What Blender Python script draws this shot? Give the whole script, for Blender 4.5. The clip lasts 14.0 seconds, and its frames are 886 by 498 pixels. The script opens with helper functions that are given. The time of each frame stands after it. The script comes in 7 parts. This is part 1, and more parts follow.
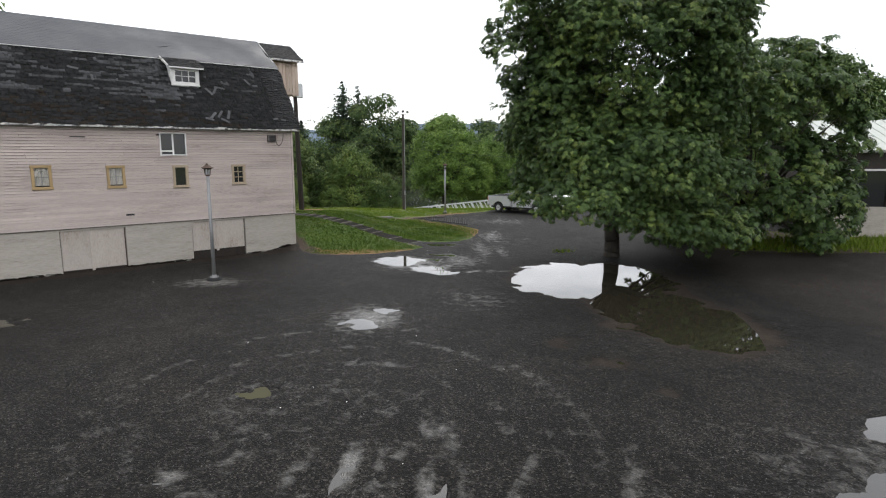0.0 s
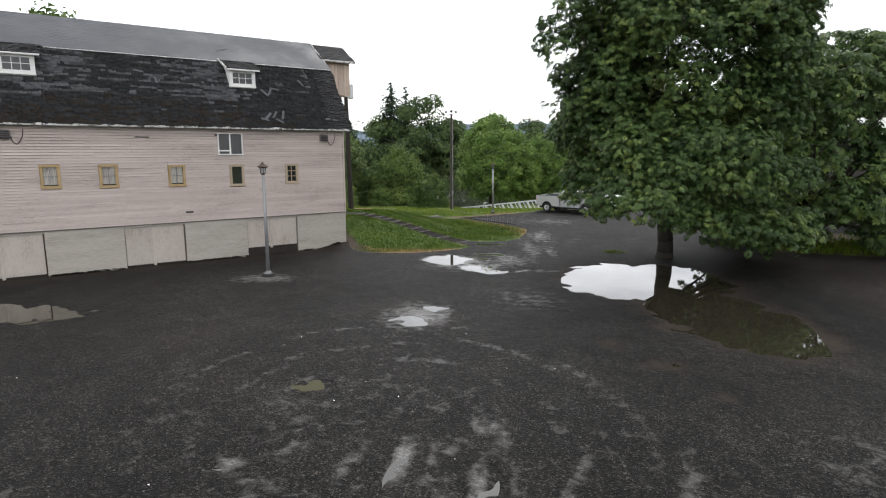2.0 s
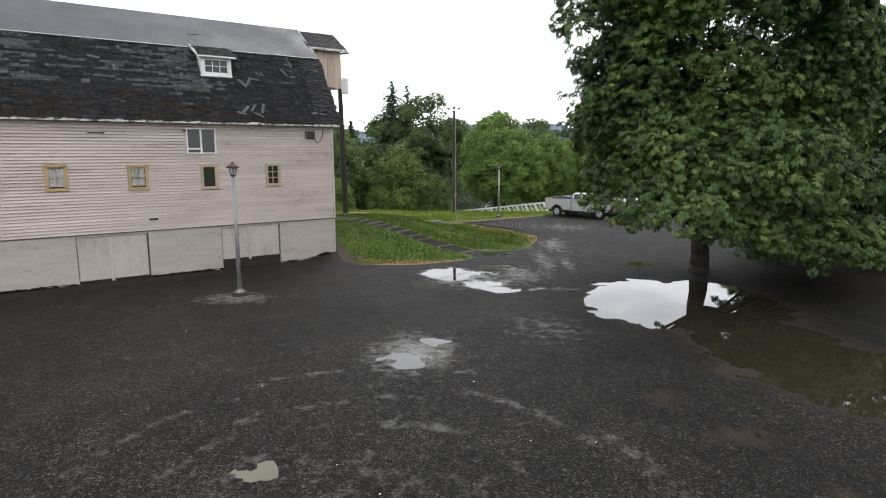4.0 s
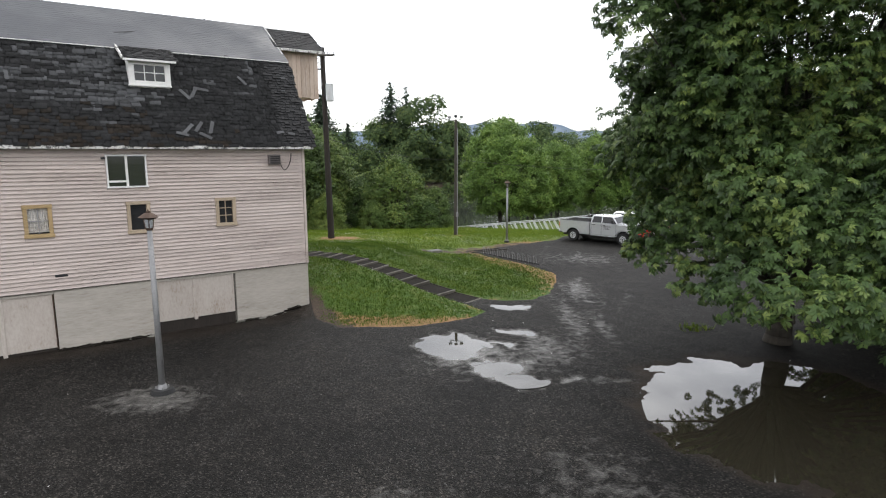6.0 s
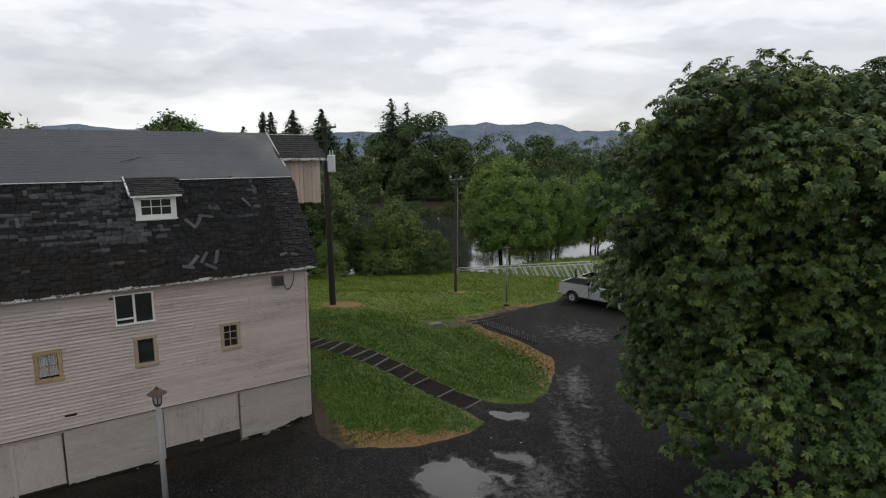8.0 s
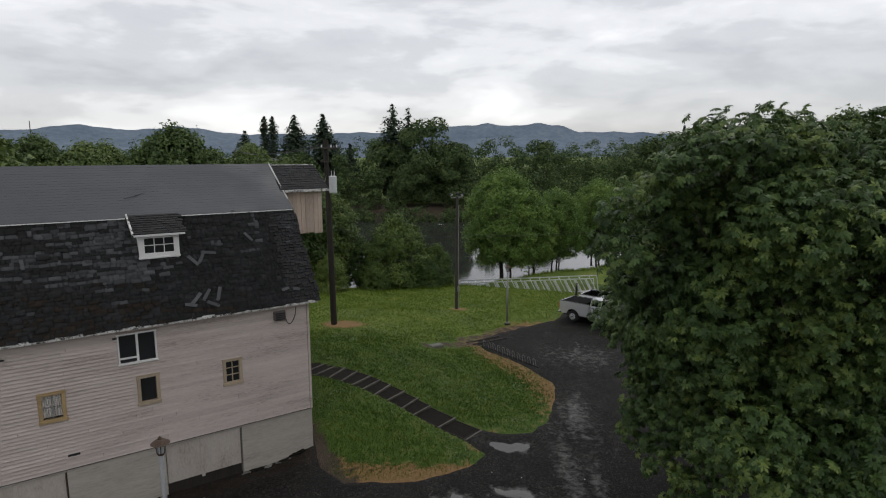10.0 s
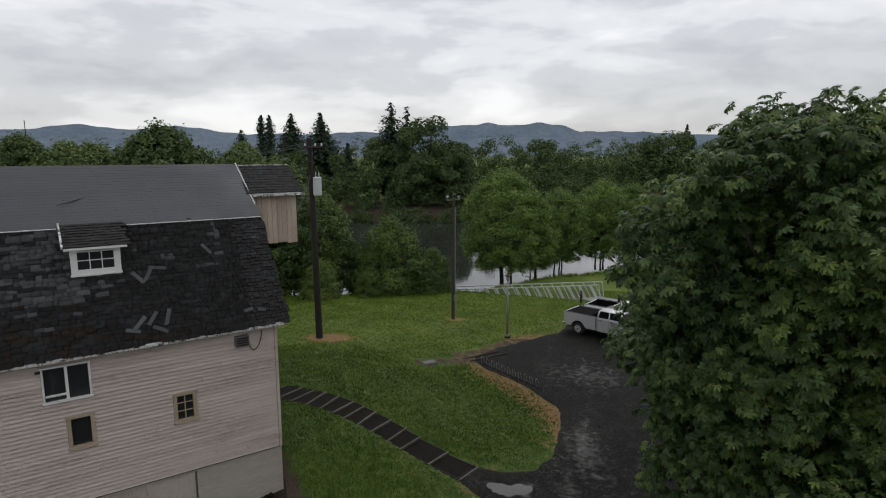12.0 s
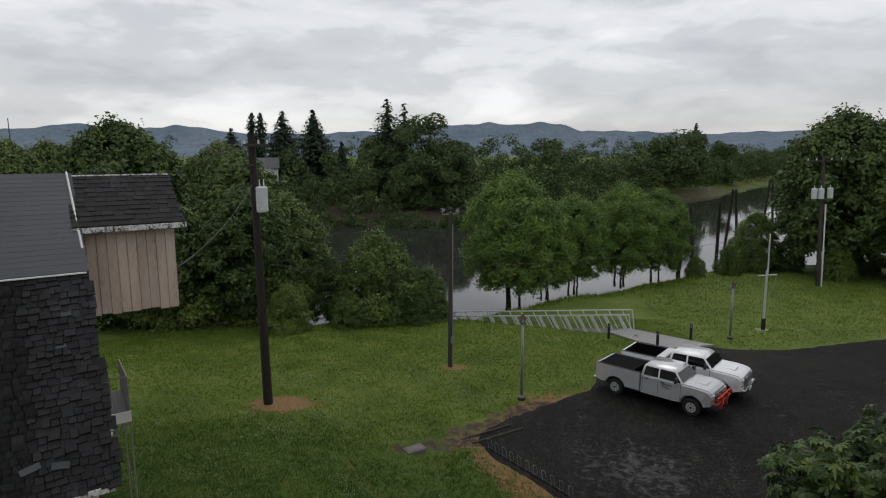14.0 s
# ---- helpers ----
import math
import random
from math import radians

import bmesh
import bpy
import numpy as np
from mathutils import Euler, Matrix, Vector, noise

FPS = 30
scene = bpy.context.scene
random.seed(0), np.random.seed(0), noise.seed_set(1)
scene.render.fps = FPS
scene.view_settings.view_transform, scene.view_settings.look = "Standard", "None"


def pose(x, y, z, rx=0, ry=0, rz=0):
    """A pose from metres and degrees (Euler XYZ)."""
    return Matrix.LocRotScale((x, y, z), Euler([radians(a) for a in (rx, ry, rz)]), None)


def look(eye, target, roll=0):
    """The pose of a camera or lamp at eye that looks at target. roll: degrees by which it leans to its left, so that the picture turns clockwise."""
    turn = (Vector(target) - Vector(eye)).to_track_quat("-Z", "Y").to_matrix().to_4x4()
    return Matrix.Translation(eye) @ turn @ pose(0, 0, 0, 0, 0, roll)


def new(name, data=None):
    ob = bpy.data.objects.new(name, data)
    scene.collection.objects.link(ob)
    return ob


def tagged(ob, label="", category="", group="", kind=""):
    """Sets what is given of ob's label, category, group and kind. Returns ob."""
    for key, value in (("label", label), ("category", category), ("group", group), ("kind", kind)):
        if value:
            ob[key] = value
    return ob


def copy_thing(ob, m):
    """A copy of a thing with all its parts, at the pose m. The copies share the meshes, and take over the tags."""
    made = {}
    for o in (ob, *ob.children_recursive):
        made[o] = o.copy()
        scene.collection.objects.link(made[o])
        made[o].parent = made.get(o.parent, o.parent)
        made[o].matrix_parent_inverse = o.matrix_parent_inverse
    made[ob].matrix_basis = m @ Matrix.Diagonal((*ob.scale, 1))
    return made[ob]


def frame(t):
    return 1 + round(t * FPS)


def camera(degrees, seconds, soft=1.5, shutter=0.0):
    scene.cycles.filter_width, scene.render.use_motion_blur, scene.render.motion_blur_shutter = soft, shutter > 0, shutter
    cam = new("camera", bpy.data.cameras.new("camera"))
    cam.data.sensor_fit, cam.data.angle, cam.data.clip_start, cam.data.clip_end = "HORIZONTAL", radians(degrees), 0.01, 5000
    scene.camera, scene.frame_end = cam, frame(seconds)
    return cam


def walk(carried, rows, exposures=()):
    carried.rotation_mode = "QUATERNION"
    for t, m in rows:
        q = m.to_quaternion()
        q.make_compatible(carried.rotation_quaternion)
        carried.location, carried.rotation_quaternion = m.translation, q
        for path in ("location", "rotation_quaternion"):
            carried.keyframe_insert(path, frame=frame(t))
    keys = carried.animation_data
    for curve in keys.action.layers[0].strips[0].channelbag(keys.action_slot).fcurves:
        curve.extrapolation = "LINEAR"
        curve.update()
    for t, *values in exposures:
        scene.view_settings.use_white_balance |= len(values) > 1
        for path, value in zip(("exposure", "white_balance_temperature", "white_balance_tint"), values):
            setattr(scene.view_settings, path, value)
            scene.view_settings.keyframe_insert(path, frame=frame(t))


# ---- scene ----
cam = camera(73.3, 14.0, 1.15)
METRES, EYE, TILT, LEAN, TURN = 28.5, 4.87, -4.1, -0.6, 0.0
ROWS = [
    (0.0, 0.0, 0.0, 0.0, -0.07, -4.95, 0.85),
    (0.5, -0.0024, 0.0001, -0.0006, 2.79, -4.87, 0.7),
    (1.0, -0.003, -0.0004, -0.0009, 3.23, -4.86, 0.67),
    (1.5, -0.004, -0.0006, -0.0017, 4.02, -4.83, 0.64),
    (2.0, -0.005, -0.0009, -0.0022, 4.33, -4.85, 0.64),
    (4.5, -0.0191, 0.1917, 0.0091, 4.57, -4.79, 0.61),
    (5.0, -0.0259, 0.2656, 0.0154, 4.58, -4.78, 0.61),
    (5.5, -0.0297, 0.3149, 0.0251, 4.6, -4.79, 0.6),
    (6.0, -0.03, 0.3287, 0.057, 4.55, -4.82, 0.55),
    (6.5, -0.0289, 0.3285, 0.114, 4.6, -4.87, 0.5),
    (7.0, -0.0268, 0.3276, 0.1626, 4.64, -4.9, 0.55),
    (9.5, -0.0276, 0.3253, 0.2365, 4.7, -4.76, 0.48),
    (10.0, -0.0265, 0.3253, 0.2531, 4.74, -4.79, 0.46),
    (10.5, -0.0253, 0.3259, 0.257, 4.78, -4.81, 0.47),
    (11.0, -0.0241, 0.3374, 0.2549, 4.81, -4.82, 0.46),
    (11.5, -0.0235, 0.3737, 0.2566, 4.78, -4.82, 0.48),
    (12.0, -0.0226, 0.4338, 0.26, 4.81, -4.83, 0.47),
    (12.5, -0.0239, 0.5137, 0.2659, 4.83, -4.87, 0.43),
    (13.0, -0.028, 0.6115, 0.2745, 4.84, -4.86, 0.42),
    (13.5, -0.0348, 0.701, 0.2824, 4.87, -4.88, 0.4),
    (14.0, -0.0371, 0.7644, 0.2867, 4.9, -4.88, 0.43),
]
walk(cam, [(t, pose(0, 0, EYE, TILT, LEAN, TURN) @ pose(METRES * x, METRES * y, METRES * z, 90 + pitch, roll, yaw)) for t, x, y, z, yaw, pitch, roll in ROWS],
     exposures=[(0.0, 0.0), (2.0, 0.1), (4.5, 0.2), (5.9, 0.25), (6.5, 0.02), (7.2, -0.65), (9.5, -1.02), (14.0, -1.15)])

# ---- light ----
SUN_UP, SUN_TURN = radians(52), radians(8)
world = bpy.data.worlds.new("overcast_sky")
scene.world = world
world.use_nodes = True
wt = world.node_tree
wt.nodes.clear()


def wnode(kind, **values):
    n = wt.nodes.new(kind)
    for key, value in values.items():
        n.inputs[key].default_value = value
    return n


def wlink(a, b):
    wt.links.new(a, b)


sky = wt.nodes.new("ShaderNodeTexSky")
sky.sky_type, sky.sun_disc, sky.sun_elevation, sky.sun_rotation = "NISHITA", False, SUN_UP, SUN_TURN
coord = wt.nodes.new("ShaderNodeTexCoord")
# a closed deck of cloud: broad banks and finer billows, flattened towards the horizon
banks_at = wt.nodes.new("ShaderNodeMapping")
banks_at.inputs["Scale"].default_value, banks_at.inputs["Location"].default_value = (1.0, 1.0, 3.4), (0.35, 0.0, 0.6)
wlink(coord.outputs["Generated"], banks_at.inputs["Vector"])
bank_noise = wnode("ShaderNodeTexNoise", Scale=2.1, Detail=5.0, Roughness=0.5, Distortion=0.35)
billow = wnode("ShaderNodeTexNoise", Scale=5.2, Detail=9.0, Roughness=0.52, Distortion=0.25)
for noise in (bank_noise, billow):
    wlink(banks_at.outputs[0], noise.inputs["Vector"])
cloud = wt.nodes.new("ShaderNodeMix")
cloud.inputs["Factor"].default_value = 0.42
wlink(bank_noise.outputs["Fac"], cloud.inputs["A"])
wlink(billow.outputs["Fac"], cloud.inputs["B"])
ramp = wt.nodes.new("ShaderNodeValToRGB")
ramp.color_ramp.interpolation = "EASE"
for stop, tint in ((0.40, (1.02, 1.03, 1.075)), (0.49, (1.25, 1.25, 1.285)), (0.545, (1.54, 1.535, 1.565)), (0.62, (1.84, 1.83, 1.85))):
    spot = ramp.color_ramp.elements.new(stop)
    spot.color = (*tint, 1)
ramp.color_ramp.elements.remove(ramp.color_ramp.elements[-1])
ramp.color_ramp.elements.remove(ramp.color_ramp.elements[0])
wlink(cloud.outputs["Result"], ramp.inputs[0])
dim = wt.nodes.new("ShaderNodeMix")
dim.data_type, dim.blend_type = "RGBA", "ADD"
dim.inputs["Factor"].default_value = 0.03
wlink(ramp.outputs[0], dim.inputs["A"])
wlink(sky.outputs[0], dim.inputs["B"])
background = wnode("ShaderNodeBackground", Strength=1.0)
wlink(dim.outputs["Result"], background.inputs["Color"])
wlink(background.outputs[0], wt.nodes.new("ShaderNodeOutputWorld").inputs[0])

sun = new("sun", bpy.data.lights.new("sun", "SUN"))
sun.data.energy, sun.data.angle, sun.data.color = 0.8, radians(25), (1.0, 0.97, 0.92)
sun.matrix_world = look((0, 0, 60), (-60 * math.sin(SUN_TURN) / math.tan(SUN_UP), -60 * math.cos(SUN_TURN) / math.tan(SUN_UP), 0))

# ---- materials ----


def material(name, colors, rough=0.8, metal=0.0, scale=3.0, fine=40.0, bump=0.2, spread=(0.3, 0.7), piece=0.0, stretch=(1, 1, 1), depth=0.01, rough_spread=0.0, specular=0.5):
    """A surface with a broad and a fine variation between two colours, relief, and, by piece, a tone of its own for each piece."""
    m = bpy.data.materials.new(name)
    m.use_nodes = True
    t = m.node_tree
    p = t.nodes["Principled BSDF"]
    p.inputs["Roughness"].default_value, p.inputs["Metallic"].default_value = rough, metal
    p.inputs["Specular IOR Level"].default_value = specular
    geo = t.nodes.new("ShaderNodeNewGeometry")
    mapped = t.nodes.new("ShaderNodeMapping")
    mapped.inputs["Scale"].default_value = stretch
    t.links.new(geo.outputs["Position"], mapped.inputs["Vector"])

    def grain(size, detail):
        n = t.nodes.new("ShaderNodeTexNoise")
        n.inputs["Scale"].default_value, n.inputs["Detail"].default_value, n.inputs["Roughness"].default_value = size, detail, 0.62
        t.links.new(mapped.outputs[0], n.inputs["Vector"])
        return n

    broad, small = grain(scale, 6), grain(fine, 3)
    both = t.nodes.new("ShaderNodeMath")
    both.operation = "MULTIPLY_ADD"
    both.inputs[1].default_value = 0.45
    t.links.new(small.outputs["Fac"], both.inputs[0])
    part_of = t.nodes.new("ShaderNodeMath")
    part_of.operation = "MULTIPLY"
    part_of.inputs[1].default_value = 0.55
    t.links.new(broad.outputs["Fac"], part_of.inputs[0])
    t.links.new(part_of.outputs[0], both.inputs[2])
    ramp = t.nodes.new("ShaderNodeValToRGB")
    e = ramp.color_ramp.elements
    e[0].position, e[1].position = spread
    e[0].color, e[1].color = (*colors[0], 1), (*colors[-1], 1)
    for i, c in enumerate(colors[1:-1]):
        q = e.new(spread[0] + (spread[1] - spread[0]) * (i + 1) / (len(colors) - 1))
        q.color = (*c, 1)
    t.links.new(both.outputs[0], ramp.inputs[0])
    out = ramp.outputs[0]
    if piece:
        info = t.nodes.new("ShaderNodeObjectInfo")
        total = t.nodes.new("ShaderNodeMath")
        total.operation = "ADD"
        t.links.new(info.outputs["Random"], total.inputs[0])
        t.links.new(geo.outputs["Random Per Island"], total.inputs[1])
        wrap = t.nodes.new("ShaderNodeMath")
        wrap.operation = "FRACT"
        t.links.new(total.outputs[0], wrap.inputs[0])
        tone = t.nodes.new("ShaderNodeMapRange")
        tone.inputs["To Min"].default_value, tone.inputs["To Max"].default_value = 1 - piece, 1 + piece
        t.links.new(wrap.outputs[0], tone.inputs["Value"])
        hue = t.nodes.new("ShaderNodeHueSaturation")
        t.links.new(out, hue.inputs["Color"])
        t.links.new(tone.outputs[0], hue.inputs["Value"])
        out = hue.outputs[0]
    t.links.new(out, p.inputs["Base Color"])
    if rough_spread:
        r = t.nodes.new("ShaderNodeMapRange")
        r.inputs["From Min"].default_value, r.inputs["From Max"].default_value = 0.35, 0.65
        r.inputs["To Min"].default_value, r.inputs["To Max"].default_value = max(0.02, rough - rough_spread), min(1.0, rough + rough_spread)
        t.links.new(broad.outputs["Fac"], r.inputs["Value"])
        t.links.new(r.outputs[0], p.inputs["Roughness"])
    if bump:
        b = t.nodes.new("ShaderNodeBump")
        b.inputs["Strength"].default_value, b.inputs["Distance"].default_value = bump, depth
        t.links.new(both.outputs[0], b.inputs["Height"])
        t.links.new(b.outputs[0], p.inputs["Normal"])
    return m


def leafy(name, dark, light, young, shine=0.55, apart=0.22):
    """Leaves: each leaf a tone of its own between three greens, with some light passing through."""
    m = bpy.data.materials.new(name)
    m.use_nodes = True
    t = m.node_tree
    p = t.nodes["Principled BSDF"]
    p.inputs["Roughness"].default_value = shine
    p.inputs["Specular IOR Level"].default_value = 0.22
    geo = t.nodes.new("ShaderNodeNewGeometry")
    broad = t.nodes.new("ShaderNodeTexNoise")
    broad.inputs["Scale"].default_value, broad.inputs["Detail"].default_value = 0.7, 4
    t.links.new(geo.outputs["Position"], broad.inputs["Vector"])
    add = t.nodes.new("ShaderNodeMath")
    add.operation = "MULTIPLY_ADD"
    add.inputs[1].default_value = 0.35
    t.links.new(geo.outputs["Random Per Island"], add.inputs[0])
    shift = t.nodes.new("ShaderNodeMath")
    shift.operation = "MULTIPLY"
    shift.inputs[1].default_value = 0.75
    t.links.new(broad.outputs["Fac"], shift.inputs[0])
    t.links.new(shift.outputs[0], add.inputs[2])
    whole = t.nodes.new("ShaderNodeObjectInfo")
    tone = t.nodes.new("ShaderNodeMath")
    tone.operation = "MULTIPLY_ADD"
    tone.inputs[1].default_value = apart
    t.links.new(whole.outputs["Random"], tone.inputs[0])
    t.links.new(add.outputs[0], tone.inputs[2])
    add = t.nodes.new("ShaderNodeMath")
    add.operation = "SUBTRACT"
    add.inputs[1].default_value = apart / 2
    t.links.new(tone.outputs[0], add.inputs[0])
    ramp = t.nodes.new("ShaderNodeValToRGB")
    e = ramp.color_ramp.elements
    e[0].position, e[0].color = 0.3, (*dark, 1)
    e[1].position, e[1].color = 0.62, (*light, 1)
    q = e.new(0.82)
    q.color = (*young, 1)
    t.links.new(add.outputs[0], ramp.inputs[0])
    t.links.new(ramp.outputs[0], p.inputs["Base Color"])
    through_leaf = t.nodes.new("ShaderNodeBsdfTranslucent")
    t.links.new(ramp.outputs[0], through_leaf.inputs["Color"])
    mix = t.nodes.new("ShaderNodeMixShader")
    mix.inputs[0].default_value = 0.15
    t.links.new(p.outputs[0], mix.inputs[1])
    t.links.new(through_leaf.outputs[0], mix.inputs[2])
    t.links.new(mix.outputs[0], t.nodes["Material Output"].inputs["Surface"])
    return m


def plain(name, color, rough=0.5, metal=0.0, coat=0.0, emit=0.0):
    m = material(name, (tuple(c * 0.9 for c in color), tuple(min(1, c * 1.06) for c in color)), rough, metal, 4, 60, 0.03)
    m.node_tree.nodes["Principled BSDF"].inputs["Coat Weight"].default_value = coat
    return m


def watery(name, color, wave_scale, wave, rough=0.015, distance=0.02, ior=1.333):
    m = bpy.data.materials.new(name)
    m.use_nodes = True
    t = m.node_tree
    p = t.nodes["Principled BSDF"]
    p.inputs["Base Color"].default_value, p.inputs["Roughness"].default_value, p.inputs["IOR"].default_value = (*color, 1), rough, ior
    geo = t.nodes.new("ShaderNodeNewGeometry")
    n = t.nodes.new("ShaderNodeTexNoise")
    n.inputs["Scale"].default_value, n.inputs["Detail"].default_value = wave_scale, 4
    t.links.new(geo.outputs["Position"], n.inputs["Vector"])
    b = t.nodes.new("ShaderNodeBump")
    b.inputs["Strength"].default_value, b.inputs["Distance"].default_value = wave, distance
    t.links.new(n.outputs["Fac"], b.inputs["Height"])
    t.links.new(b.outputs[0], p.inputs["Normal"])
    return m


def ground_material():
    """Grass over soil; 'dry' marks the straw-coloured worn edge, 'bare' the dirt, both held by the sheet's points."""
    m = bpy.data.materials.new("grass_ground")
    m.use_nodes = True
    t = m.node_tree
    p = t.nodes["Principled BSDF"]
    p.inputs["Roughness"].default_value, p.inputs["Specular IOR Level"].default_value = 0.85, 0.25
    geo = t.nodes.new("ShaderNodeNewGeometry")

    def grain(size, detail):
        n = t.nodes.new("ShaderNodeTexNoise")
        n.inputs["Scale"].default_value, n.inputs["Detail"].default_value, n.inputs["Roughness"].default_value = size, detail, 0.65
        t.links.new(geo.outputs["Position"], n.inputs["Vector"])
        return n

    def ramp(source, *stops):
        r = t.nodes.new("ShaderNodeValToRGB")
        e = r.color_ramp.elements
        e[0].position, e[0].color = stops[0][0], (*stops[0][1], 1)
        e[1].position, e[1].color = stops[-1][0], (*stops[-1][1], 1)
        for s, c in stops[1:-1]:
            e.new(s).color = (*c, 1)
        t.links.new(source, r.inputs[0])
        return r.outputs[0]

    broad, small, tiny = grain(0.35, 6), grain(2.2, 6), grain(26, 3)
    green = ramp(broad.outputs["Fac"], (0.3, (0.066, 0.108, 0.015)), (0.5, (0.112, 0.166, 0.025)), (0.72, (0.180, 0.212, 0.048)))
    mound_dark = t.nodes.new("ShaderNodeAttribute")
    mound_dark.attribute_name = "mound_dark"
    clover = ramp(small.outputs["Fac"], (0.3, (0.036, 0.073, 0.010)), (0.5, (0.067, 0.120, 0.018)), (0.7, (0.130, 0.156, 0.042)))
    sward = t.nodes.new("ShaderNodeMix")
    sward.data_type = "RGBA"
    t.links.new(mound_dark.outputs["Fac"], sward.inputs["Factor"])
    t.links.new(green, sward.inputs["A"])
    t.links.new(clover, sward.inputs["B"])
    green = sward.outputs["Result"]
    speck = ramp(tiny.outputs["Fac"], (0.3, (0.65, 0.65, 0.6)), (0.7, (1.25, 1.25, 1.2)))
    grass = t.nodes.new("ShaderNodeMix")
    grass.data_type, grass.blend_type = "RGBA", "MULTIPLY"
    grass.inputs["Factor"].default_value = 1.0
    t.links.new(green, grass.inputs["A"])
    t.links.new(speck, grass.inputs["B"])
    straw = ramp(tiny.outputs["Fac"], (0.3, (0.095, 0.050, 0.021)), (0.55, (0.27, 0.162, 0.070)), (0.7, (0.43, 0.295, 0.145)))
    soil = ramp(tiny.outputs["Fac"], (0.3, (0.022, 0.016, 0.012)), (0.5, (0.060, 0.043, 0.031)), (0.7, (0.125, 0.092, 0.064)))
    last = grass.outputs["Result"]
    for key, color in (("dry", straw), ("bare", soil)):
        mark = t.nodes.new("ShaderNodeAttribute")
        mark.attribute_name = key
        ragged = t.nodes.new("ShaderNodeMath")
        ragged.operation = "MULTIPLY_ADD"
        ragged.inputs[1].default_value = 2.6
        t.links.new(small.outputs["Fac"], ragged.inputs[0])
        t.links.new(mark.outputs["Fac"], ragged.inputs[2])
        cut = t.nodes.new("ShaderNodeMapRange")
        cut.inputs["From Min"].default_value, cut.inputs["From Max"].default_value = 1.65, 2.05
        t.links.new(ragged.outputs[0], cut.inputs["Value"])
        over = t.nodes.new("ShaderNodeMix")
        over.data_type = "RGBA"
        t.links.new(cut.outputs[0], over.inputs["Factor"])
        t.links.new(last, over.inputs["A"])
        t.links.new(color, over.inputs["B"])
        last = over.outputs["Result"]
    t.links.new(last, p.inputs["Base Color"])
    b = t.nodes.new("ShaderNodeBump")
    b.inputs["Strength"].default_value, b.inputs["Distance"].default_value = 0.6, 0.06
    t.links.new(tiny.outputs["Fac"], b.inputs["Height"])
    t.links.new(b.outputs[0], p.inputs["Normal"])
    return m


